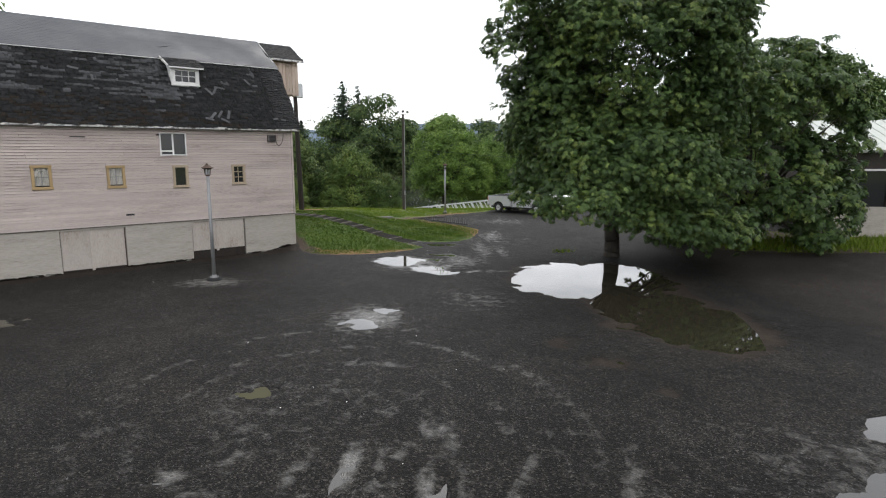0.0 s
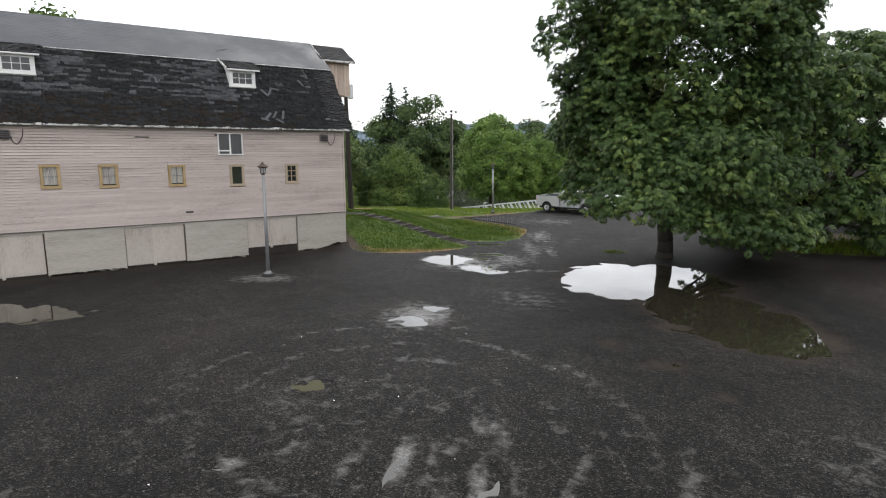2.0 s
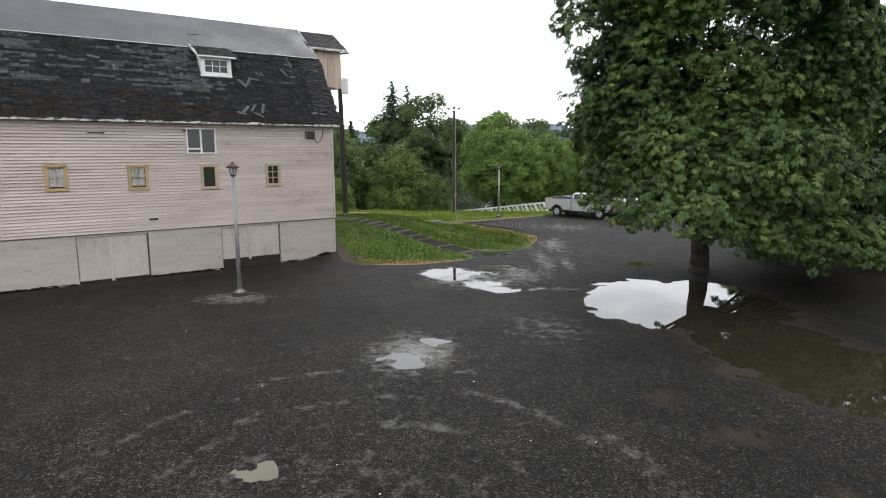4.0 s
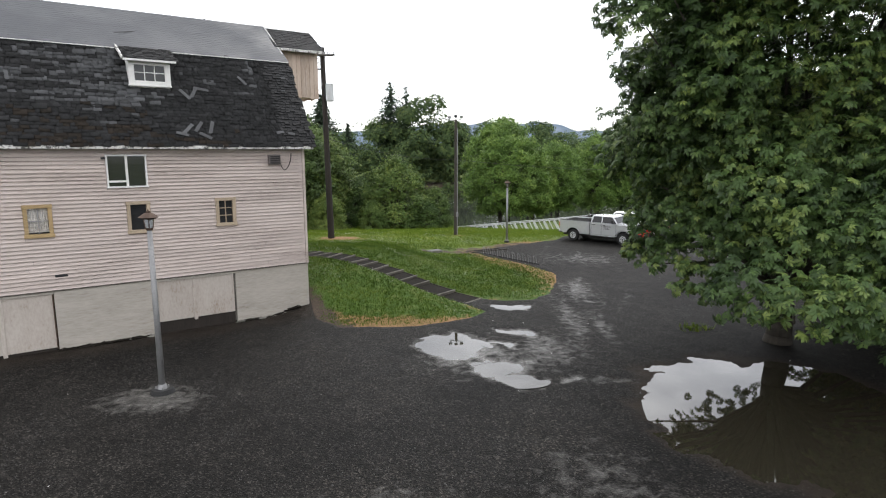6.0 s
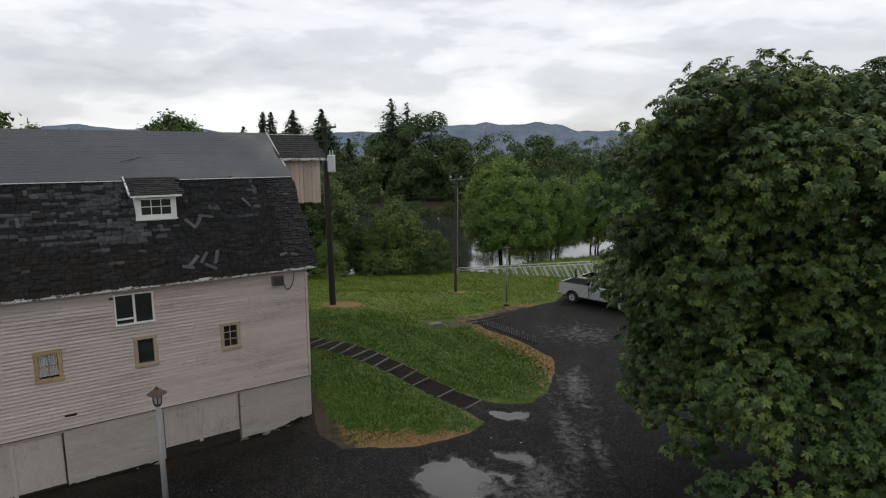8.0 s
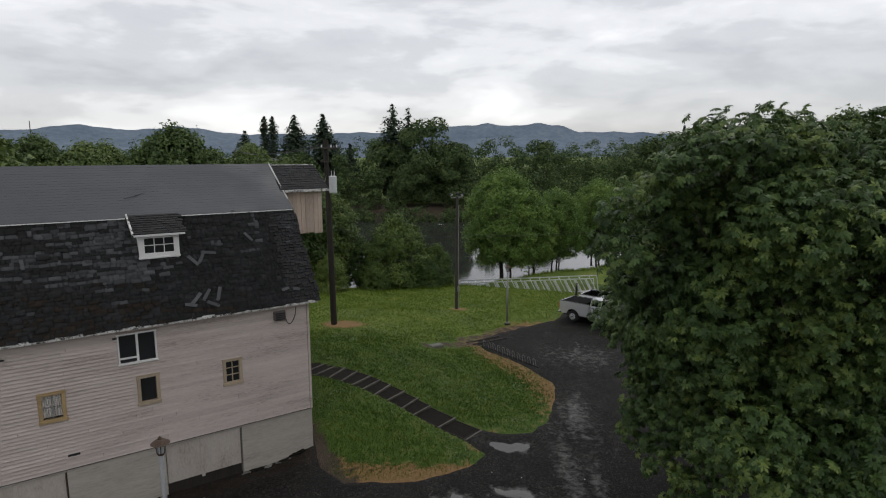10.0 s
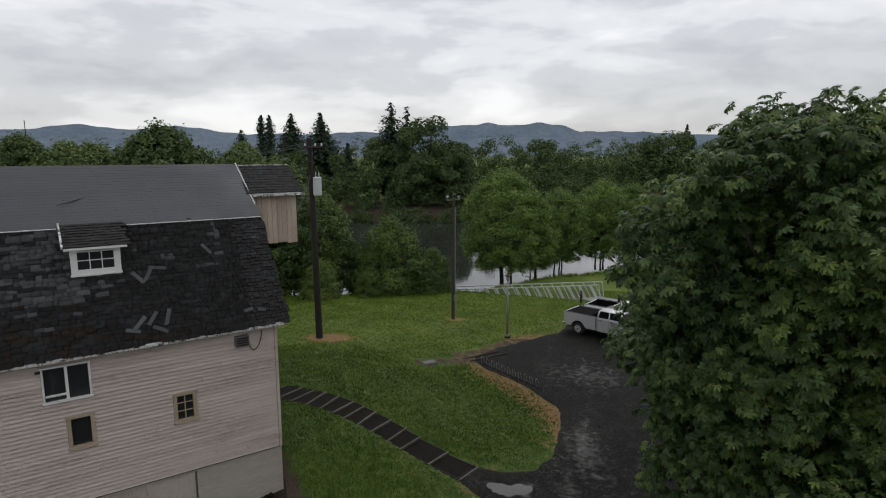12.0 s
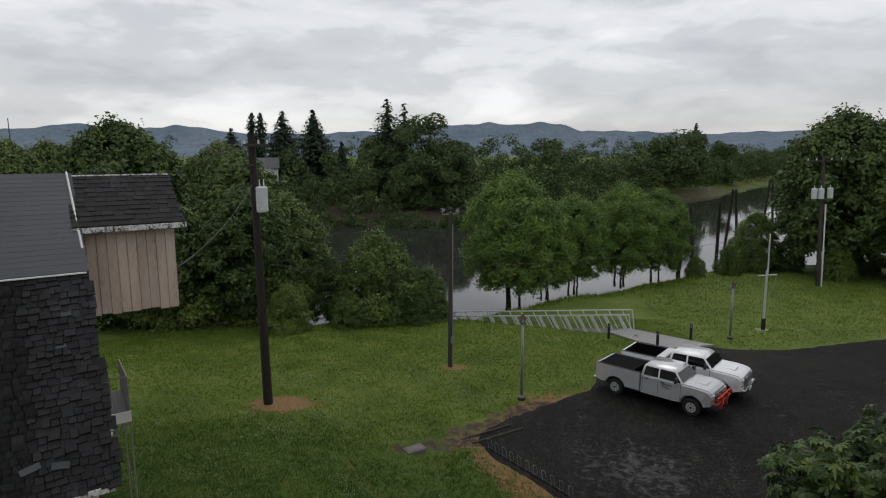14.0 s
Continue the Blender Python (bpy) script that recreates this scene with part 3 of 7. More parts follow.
def off_asphalt(x, y):
    """Metres outside the asphalt's outline, negative inside, with a ragged edge."""
    x, y = np.asarray(x, float), np.asarray(y, float)
    best, inside = np.full(x.shape, 1e9), np.zeros(x.shape, bool)
    for (ax, ay), (bx, by) in zip(YARD, np.roll(YARD, -1, axis=0)):
        k = np.clip(((x - ax) * (bx - ax) + (y - ay) * (by - ay)) / ((bx - ax) ** 2 + (by - ay) ** 2), 0, 1)
        best = np.minimum(best, np.hypot(x - ax - k * (bx - ax), y - ay - k * (by - ay)))
        if ay != by:
            inside ^= ((ay > y) != (by > y)) & (x < ax + (y - ay) * (bx - ax) / (by - ay))
    return np.where(inside, -best, best) + 0.05 * wavy(x, y, 0.33) + 0.10 * wavy(x, y, 1.7, 3)


# hollows that hold water: x, y, half-widths, turn, depth
HOLLOWS = [(5.85, 22.9, 2.65, 2.95, 0.0, 0.10), (6.9, 17.8, 1.75, 3.2, 0.22, 0.10), (-2.0, 27.2, 1.25, 1.45, 0.1, 0.062), (-0.5, 25.3, 0.85, 0.8, 0.1, 0.057), (0.0, 24.3, 0.55, 0.36, 0.1, 0.050), (-0.37, 27.3, 0.55, 0.3, 0.0, 0.052), (-0.1, 28.7, 0.6, 0.6, 0.3, 0.048), (1.4, 24.6, 0.7, 0.3, 0.1, 0.029),
           (-2.35, 16.75, 0.52, 0.42, 0.0, 0.06), (-1.7, 18.3, 0.5, 0.34, 0.3, 0.053), (-0.05, 31.95, 0.62, 0.55, 0.1, 0.066), (8.1, 9.75, 1.2, 0.5, 0.3, 0.064), (6.8, 7.9, 1.3, 0.45, 0.25, 0.064), (-1.45, 8.45, 0.16, 0.45, -0.2, 0.047), (-0.15, 8.0, 0.15, 0.4, -0.1, 0.047), (-4.14, 8.35, 0.3, 0.26, 0.0, 0.050),
           (-15.8, 16.8, 3.6, 1.15, 0.05, 0.06), (-3.95, 11.6, 0.30, 0.50, 0.4, 0.045),
           (3.9, 13.3, 0.7, 0.5, 0.3, 0.024), (4.4, 11.6, 0.4, 0.3, 0.0, 0.024), (3.2, 15.0, 0.5, 0.4, 0.0, 0.022)]
WATER_DROP = 0.028


def hollow(x, y):
    deep = np.zeros(np.shape(x))
    x, y = x + 0.36 * wavy(x, y, 0.55, 8) + 0.17 * wavy(x, y, 0.21, 9), y + 0.36 * wavy(y, x, 0.6, 11) + 0.15 * wavy(y, x, 0.19, 12)
    for cx, cy, rx, ry, turn, d in HOLLOWS:
        c, s = math.cos(turn), math.sin(turn)
        u, v = ((x - cx) * c + (y - cy) * s) / rx, (-(x - cx) * s + (y - cy) * c) / ry
        deep = np.maximum(deep, (1.35 if d == 0.10 else 1.0) * d * np.exp(-0.95 * (u * u + v * v) ** 1.5))
    return deep * (1 + 0.30 * wavy(x, y, 0.37, 4) + 0.16 * wavy(y, x, 0.17, 6))


def asphalt_height(x, y):
    edge = off_asphalt(x, y)
    return (height(x, y) * 1.0 + 0.03 - hollow(x, y) + 0.008 * wavy(x, y, 0.6, 1) + 0.010 * wavy(x, y, 2.1, 2) + 0.006 * wavy(x, y, 0.23, 5)
            - 0.5 * np.clip(edge + 0.1, 0, 1) * 0.35), edge


def axis(*runs):
    """Grid lines: runs of (start, end, step), each butting on the next."""
    out = [np.arange(a, b, s) for a, b, s in runs]
    return np.concatenate(out + [[runs[-1][1]]])


def sheet(xs, ys, z_of, keep=None):
    gx, gy = np.meshgrid(xs, ys)
    z = z_of(gx, gy)
    nx, ny = len(xs), len(ys)
    i = (np.arange(ny - 1)[:, None] * nx + np.arange(nx - 1)[None, :])
    quads = np.stack([i, i + 1, i + nx + 1, i + nx], -1)
    if keep is not None:
        k = keep(gx, gy)
        quads = quads[k[:-1, :-1] | k[1:, :-1] | k[:-1, 1:] | k[1:, 1:]]
    return gx, gy, z, quads.reshape(-1, 4)


def mark(me, key, values):
    a = me.attributes.new(key, "FLOAT", "POINT")
    a.data.foreach_set("value", np.asarray(values, np.float32).ravel())


xs = axis((-4500, -600, 650), (-600, -120, 40), (-120, -30, 6), (-30, -14, 0.8), (-14, 12, 0.2), (12, 40, 0.7), (40, 130, 5), (130, 600, 40), (600, 4500, 650))
ys = axis((-4000, -400, 600), (-400, -40, 40), (-40, 24, 4), (24, 56, 0.2), (56, 100, 0.7), (100, 260, 4), (260, 700, 25), (700, 4900, 350))
gx, gy, gz, quads = sheet(xs, ys, lambda x, y: height(x, y) - 0.25 * smooth_step(-0.15, -0.6, off_asphalt(x, y)) - 0.16 * smooth_step(0.62, 0.42, off_path(x, y)))
ground_mesh = quick_mesh("ground", np.stack([gx, gy, gz], -1), quads)
edge = off_asphalt(gx, gy)
def near_line(x, y, a, b):
    """Distance from the stretch a to b."""
    k = np.clip(((x - a[0]) * (b[0] - a[0]) + (y - a[1]) * (b[1] - a[1])) / ((b[0] - a[0]) ** 2 + (b[1] - a[1]) ** 2), 0, 1)
    return np.hypot(x - a[0] - k * (b[0] - a[0]), y - a[1] - k * (b[1] - a[1]))


def worn(x, y):
    """Bare soil between the utility cover and the lot's corner, 1 in its middle."""
    d = np.minimum(near_line(x, y, (-4.3, 43.5), (-1.5, 45.3)) - 0.1, near_line(x, y, (-2.0, 45.3), (1.0, 48.2)) - 0.45)
    return smooth_step(0.95, 0.1, d + 0.2 * wavy(x, y, 0.7, 3))


def pole_dirt(x, y):
    """Bare orange dirt heaped round the feet of the two poles on the lawn."""
    return np.exp(-((x + 10.4) ** 2 / 1.9 + (y - 46.5) ** 2 / 0.8)) + np.exp(-((x + 3.2) ** 2 + (y - 53.6) ** 2) / 0.6)


front = smooth_step(-0.5, -2, gx) * (1 - smooth_step(29.8, 30.8, gy)) * smooth_step(26, 27, gy)
mark(ground_mesh, "dry", (0.42 - 0.36 * np.clip(edge, 0, 3) + 0.30 * wavy(gx, gy, 1.7, 3) + 0.95 * front) * (edge < 4) - 0.25 * smooth_step(50, 53, gy) - 0.2 * smooth_step(5, 8, gx)
     + 1.5 * pole_dirt(gx, gy)
     + 0.55 * worn(gx, gy) + 0.62 * np.exp(-(near_line(gx, gy, (-1.2, 43.2), (2.4, 37)) / 0.85) ** 2) + 0.4 * np.exp(-((gx - 2) ** 2 / 4 + (gy - 49.6) ** 2 / 1.2)) + 0.35 * np.exp(-((gx - 18) ** 2 / 30 + (gy - 64) ** 2 / 8)))
# where the mound's green is darker than the lawn's
mark(ground_mesh, "mound_dark", smooth_step(47.5, 41.0, gy + 1.4 * wavy(gx, gy, 2.2, 6)) * smooth_step(8, 4, gx))
corner_out = (gx + 7.6) * 0.772 + (gy - 30.9) * 0.636
bank_line = gy - near_shore(gx)
mark(ground_mesh, "bare", 0.9 * smooth_step(1.0, 0.1, np.abs(corner_out)) * (gy < 42) + 0.68 * worn(gx, gy) + 0.9 * smooth_step(-6, -1, bank_line) * (gy < 140)
     + 0.7 * (smooth_step(-4, 2, gy - far_shore(gx)) - smooth_step(14, 22, gy - far_shore(gx))) * np.where(gx > 20, 1, 1.3) + 0.8 * smooth_step(1.25, 0.8, np.hypot((gx - 30) / 26, (gy - 31.5) / 6.5)))
ground = mesh_part("ground", ground_mesh, GRASS, None, "", True)
tagged(ground, "mown green grass with clover and straw-coloured worn edges", "grass", kind="structure")

xs = axis((-60, -17, 1.4), (-17, 12, 0.13), (12, 60, 0.8))
ys = axis((-40, 4, 1.5), (4, 34, 0.13), (34, 60, 0.3), (60, 74, 0.7))
gx, gy, gz, quads = sheet(xs, ys, lambda x, y: asphalt_height(x, y)[0], lambda x, y: off_asphalt(x, y) < 0.5)
road_mesh = quick_mesh("road", np.stack([gx, gy, gz], -1), quads)
mark(road_mesh, "mud", np.clip(0.85 * smooth_step(0.006, 0.03, hollow(gx, gy)) * (gx > 2) * (gy > 10.5) * (gx < 11) + 0.6 * smooth_step(10.5, 13, gx) * (gy < 30) * (1 - smooth_step(20, 30, gx)) * 0.5
     + 0.5 * smooth_step(1.6, 0.3, np.abs((gx + 7.6) * -0.636 + (gy - 30.9) * 0.772)) * (gx < -7), 0, 1))
# sweeping tyre tracks of vehicles that turned before the barn
ring, bearing = np.hypot(gx + 2.2, (gy - 10.4) * 0.92), np.arctan2(gy - 10.4, gx + 2.2)
pale = np.zeros(gx.shape)
for k in range(9):
    r_k = 1.3 + 0.5 * k
    shade = np.clip(0.12 + 0.8 * np.sin(bearing * (1.5 + 0.17 * k) + 1.9 * k) + 0.55 * wavy(gx, gy, 0.7, k), 0, 1)
    pale = np.maximum(pale, 0.36 * shade * np.exp(-((ring + 0.30 * wavy(gx, gy, 2.2, 2) - r_k) / 0.17) ** 2))
for x_k, lean in ((-3.4, 0.10), (-2.2, 0.22), (-1.0, -0.05), (0.2, -0.12), (2.0, -0.25)):
    pale = np.maximum(pale, 0.42 * np.exp(-((gx - x_k - lean * (gy - 9)) / 0.14) ** 2) * (1 - smooth_step(9, 13, gy)) * np.clip(0.6 + 0.7 * wavy(gx, gy, 0.6, x_k), 0, 1))
# silt and wet patches; their lighter colour also stands in for reflected sky
for cx, cy, rx, ry, k in ((-2.2, 17.3, 1.1, 1.5, 0.75), (-8.9, 22.5, 1.3, 0.8, 0.7), (0.8, 26.9, 1.2, 1.9, 0.50), (2.0, 30.4, 0.5, 3.2, 0.46), (3.0, 29.6, 0.35, 2.6, 0.40), (2.0, 24.5, 1.1, 0.3, 0.45), (-1.5, 8.7, 0.16, 0.8, 1.0), (-0.25, 8.0, 0.14, 0.7, 0.8), (-4.15, 8.4, 0.18, 0.2, 1.1), (-1.0, 25.8, 2.2, 1.6, 0.45),
                          (1.2, 19.5, 1.3, 1.6, 0.35), (4.5, 43, 2.5, 2.4, 0.36), (6.9, 8.6, 2.4, 1.6, 0.35), (2.9, 34.5, 0.9, 3.0, 0.4), (-3.0, 11.0, 3.0, 3.0, 0.2)):
    pale = np.maximum(pale, k * np.exp(-(((gx - cx) / rx) ** 2 + ((gy - cy) / ry) ** 2)))
pale = pale + 0.16 * np.clip(wavy(gx * 2.2 + 0.25 * gy, gy * 0.35, 1.0, 4) + 0.5 * wavy(gx, gy, 0.5, 8) - 0.15, 0, 1) * (1 - smooth_step(14, 24, gy)) * (1 - smooth_step(3, 7, gx))
# the driveway's wet sheen, drawn as paler streaks
pale = pale + 0.20 * np.clip(wavy(gx * 1.6 - 0.5 * gy, gy * 0.3, 1.0, 9), 0, 1) * smooth_step(22, 28, gy) * (gx > -1)
# the wet film round the puddles, its sheen put in as a paler colour
pale = pale + 0.42 * smooth_step(0.012, 0.03, hollow(gx, gy)) * smooth_step(22, 24, gy) * (gx < 2.2)
mark(road_mesh, "pale", pale)
road = mesh_part("road", road_mesh, ASPHALT, None, "", True)
tagged(road, "worn black asphalt yard and driveway, damp with dusty pale tracks", "asphalt", kind="structure")

for count, (cx, cy, rx, ry, turn, d) in enumerate(HOLLOWS):
    if d == 0.10 and cy < 20 or d < 0.03:
        continue
    bm = bmesh.new()
    ring = []
    big = d == 0.10
    wx, wy, oy = (1.25 * rx, 8.2, -2.6) if big else (1.35 * rx, 1.35 * ry, 0)
    for i in range(40):
        a = i / 40 * math.tau
        u, v = wx * math.cos(a), wy * math.sin(a)
        ring.append(bm.verts.new((cx + u * math.cos(turn) - v * math.sin(turn), cy + oy + u * math.sin(turn) + v * math.cos(turn), 0.03 - WATER_DROP - 0.003 * (count % 4))))
    bm.faces.new(ring)
    tagged(part("puddle", bm, MURKY if d < 0.046 and cy < 13 else PUDDLE), "wide still brown rain puddle under the tree" if big else "shallow still rain puddle on the asphalt", "puddle", "puddles in the yard", "structure")

bm = bmesh.new()
bm.faces.new([bm.verts.new(v) for v in ((-2500, 55, -3.6), (2500, 55, -3.6), (2500, 1200, -3.6), (-2500, 1200, -3.6))])
tagged(part("water", bm, RIVER), "calm grey river reflecting the cloudy sky", "river", kind="structure")

# hills on the horizon: bearing in degrees and rise in thousandths of the distance
RIDGE_LINE = [(-62, 30), (-45, 38), (-40, 40), (-36.5, 52), (-33, 44), (-28.5, 50), (-22, 38), (-15, 40), (-10, 44), (-4.5, 55), (-0.8, 58), (1.5, 52), (4.2, 61), (6, 54), (8, 40), (11, 43), (15, 36), (20, 34), (26, 38), (31, 50), (36, 52), (62, 40)]
bm = bmesh.new()
for dist, share, seed in ((4400, 1.0, 1.0), (3300, 0.52, 2.0)):
    row = []
    for i in range(249):
        a = -62 + 0.5 * i
        k = 1 + 0.035 * math.sin(a * 0.9 + seed) + 0.02 * math.sin(a * 2.7 + seed * 3) + 0.006 * math.sin(a * 9)
        if share < 1:
            k *= 0.8 + 0.35 * math.sin(a * 0.31 + 1)
        h = 11 + dist * 0.00088 * share * k * float(np.interp(a, [r[0] for r in RIDGE_LINE], [r[1] for r in RIDGE_LINE]))
        x, y = dist * math.sin(radians(a)), dist * math.cos(radians(a))
        row.append((bm.verts.new((x * 0.9, y * 0.9, -5)), bm.verts.new((x * 0.96, y * 0.96, h * 0.6)), bm.verts.new((x, y, h))))
    for p, q in zip(row, row[1:]):
        for j in range(2):
            bm.faces.new((p[j], q[j], q[j + 1], p[j + 1]))
tagged(part("backdrop", bm, HILLS, None, "", True), "wooded hills on the horizon, blue haze painted in their colour", "hills", kind="structure")

# ---- the barn: u runs along its long wall (0 at the corner by the mound), v into it, z up ----
BARN = Matrix.Translation((-7.63, 30.9, 0)) @ Matrix.Rotation(radians(39.5), 4, "Z")
LENGTH, WIDE = 19.0, 8.8
SILL, EAVE, BREAK_V, BREAK, RIDGE = 1.88, 6.15, 1.93, 9.33, 11.06
MID = WIDE / 2
barn = thing("barn", BARN, "old pinkish clapboard barn with a mossy black gambrel roof", "barn")

# windows of the long wall: u0, u1, z0, z1 of the trim's outer edge, and their looks
SMALL = [(-13.25, -12.56, 3.56, 4.52, TRIM, "curtain"), (-11.2, -10.5, 3.53, 4.50, TRIM, "curtain"), (-8.54, -7.83, 3.49, 4.45, TRIM, "curtain"), (-5.88, -5.21, 3.42, 4.43, PALE_TRIM, "bare"), (-3.2, -2.54, 3.47, 4.43, PALE_TRIM, "panes")]
BIG = (-6.34, -5.21, 4.86, 5.88)
DOORS = [(-15.75, -13.32), (-10.45, -8.0), (-5.2, -2.68)]
HOLES = [w[:4] for w in SMALL] + [BIG]


def spans(u0, u1, z0, z1, holes):
    """What is left of u0..u1 at the heights z0..z1 once the holes are cut out."""
    runs = [(u0, u1)]
    for a, b, c, d in holes:
        if c < z1 - 0.005 and d > z0 + 0.005:
            runs = [r for s, e in runs for r in ((s, min(e, a)), (max(s, b), e)) if r[1] - r[0] > 0.02]
    return runs


# concrete base, in bays between the doors
edges_u = [-LENGTH] + [u for d in DOORS for u in d] + [0.0]
for a, b in zip(edges_u[::2], edges_u[1::2]):
    part("foundation_bay", box(bmesh.new(), a, b, 0.02, 0.30, -0.8, SILL, None, 0.012), CONCRETE, barn, "pale painted concrete foundation with stains")
for a, b in DOORS:
    part("door_lintel", box(bmesh.new(), a, b, 0.02, 0.30, SILL - 0.10, SILL), CONCRETE, barn)
part("foundation_end", box(bmesh.new(), -0.28, 0.0, 0.30, WIDE, -0.8, SILL), CONCRETE, barn)
part("foundation_end", box(bmesh.new(), -LENGTH, -LENGTH + 0.28, 0.30, WIDE, -0.8, SILL), CONCRETE, barn)
part("foundation_back", box(bmesh.new(), -LENGTH + 0.28, -0.28, WIDE - 0.28, WIDE - 0.002, -0.8, SILL - 0.004), CONCRETE, barn)
# form-board ridges and crumbling footing on the concrete
rng = random.Random(4)
for i in range(120):
    u = rng.choice([rng.uniform(-18, -15.8), rng.uniform(-13.2, -10.6), rng.uniform(-7.9, -5.3), rng.uniform(-2.6, -0.3)])
    bm = bmesh.new()
    made = bmesh.ops.create_icosphere(bm, subdivisions=1, radius=1)["verts"]
    for v in made:
        v.co = Vector((v.co.x * rng.uniform(0.10, 0.30), v.co.y * 0.09, v.co.z * rng.uniform(0.03, 0.07))) * rng.uniform(0.6, 1.1) + Vector((u, 0.0 - rng.uniform(0, 0.12), 0.05 + 0.25 * float(smooth_step(-1.6, -0.2, u))))
    part("rubble", bm, STONE if i % 5 == 0 else TREAD, barn, "crumbled footing stone" if i % 5 == 0 else "clod of dark soil")

# the doors in the base
for n, (a, b) in enumerate(DOORS):
    mid = a + (b - a) * (0.46 if n != 0 else 0.4)
    low = 0.12 if n != 2 else 0.42
    for s, e in ((a + 0.02, mid - 0.02), (mid + 0.02, b - 0.05)):
        bm = box(bmesh.new(), s, e, 0.07, 0.12, low, SILL - 0.11, None, 0.006)
        part("door_leaf", bm, DOORPAINT, barn, "cream-painted plank door leaf, stained at the foot")
    bm = box(bmesh.new(), mid - 0.055, mid + 0.055, 0.04, 0.115, low - 0.08, SILL - 0.12, None, 0.008)
    part("door_batten", bm, DOORPAINT, barn)
    bm = box(bmesh.new(), b - 0.05, b - 0.02, 0.03, 0.10, 0.1, SILL - 0.11, None, 0.004)
    part("door_jamb", bm, TIE if n == 2 else RUST, barn, "weathered jamb")
    bm = box(bmesh.new(), a, b, 0.10, 0.16, -0.3, low, None, 0.006)
    part("door_kickboard", bm, TIMBER, barn, "dark damp board below the door")

# wall behind the boards, dark so the gaps stand for the laps' contact shadows
bm = bmesh.new()
rows_z = sorted({SILL, EAVE + 0.3} | {z for h in HOLES for z in h[2:4]})
for z0, z1 in zip(rows_z, rows_z[1:]):
    for s, e in spans(-LENGTH, 0, z0, z1, HOLES):
        box(bm, s, e, 0.05, 0.2, z0, z1)
part("wall", bm, TIMBER, barn, "sheathing behind the boards, darkened to draw their lap shadows")
bm = bmesh.new()
for u0, u1 in ((-0.2, -0.05), (-LENGTH + 0.05, -LENGTH + 0.2)):
    outline = [(0.05, SILL), (WIDE - 0.05, SILL), (WIDE - 0.05, EAVE + 0.3), (WIDE - BREAK_V, BREAK - 0.12), (MID, RIDGE - 0.12), (BREAK_V, BREAK - 0.12), (0.05, EAVE + 0.3)]
    lo, hi = [bm.verts.new((u0, v, z)) for v, z in outline], [bm.verts.new((u1, v, z)) for v, z in outline]
    bm.faces.new(lo), bm.faces.new(hi)
    for i in range(len(outline)):
        bm.faces.new((lo[i], lo[i - 1], hi[i - 1], hi[i]))
box(bm, -LENGTH, 0, WIDE - 0.2, WIDE - 0.05, SILL, EAVE + 0.3)
bmesh.ops.recalc_face_normals(bm, faces=bm.faces[:])
part("gable_wall", bm, SIDING, barn)
bm = box(bmesh.new(), -LENGTH + 0.3, -0.3, 0.35, WIDE - 0.3, SILL - 0.2, SILL - 0.05)
part("inner_floor", bm, TIMBER, barn)
for u in (-0.055, -LENGTH - 0.005):
    part("corner_board", box(bmesh.new(), u - 0.03, u + 0.06, -0.052, 0.05, SILL, EAVE + 0.02, None, 0.006), SIDING, barn, "pinkish corner board")
part("water_table", box(bmesh.new(), -LENGTH, 0.01, -0.012, 0.06, SILL - 0.03, SILL + 0.010, None, 0.003), TIE, barn, "grey weathered sill board")

# windows


def glazing(u0, u1, z0, z1, v, columns, rows, bar, bar_mat, parent, thick=0.03):
    """A pane with its bars."""
    part("pane", box(bmesh.new(), u0, u1, v + 0.02, v + 0.03, z0, z1), GLASS, parent)
    for i in range(1, columns):
        u = u0 + (u1 - u0) * i / columns
        part("glazing_bar", box(bmesh.new(), u - bar / 2, u + bar / 2, v - 0.005, v + 0.019, z0, z1), bar_mat, parent)
    for j in range(1, rows):
        z = z0 + (z1 - z0) * j / rows
        part("glazing_bar", box(bmesh.new(), u0, u1, v - 0.003, v + 0.017, z - bar / 2, z + bar / 2), bar_mat, parent)


def framed(name, u0, u1, z0, z1, w, mat, label, front=-0.062, back=0.12):
    """A frame of four boards round an opening, as one part that carries its pieces."""
    bm = bmesh.new()
    box(bm, u0, u0 + w, front, back, z0 + w, z1 - w, None, 0.006)
    box(bm, u1 - w, u1, front, back, z0 + w, z1 - w, None, 0.006)
    box(bm, u0 - 0.015, u1 + 0.015, front - 0.008, back, z1 - w, z1, None, 0.006)
    box(bm, u0 - 0.02, u1 + 0.02, front - 0.02, back, z0, z0 + w, None, 0.006)
    return part(name, bm, mat, barn, label)


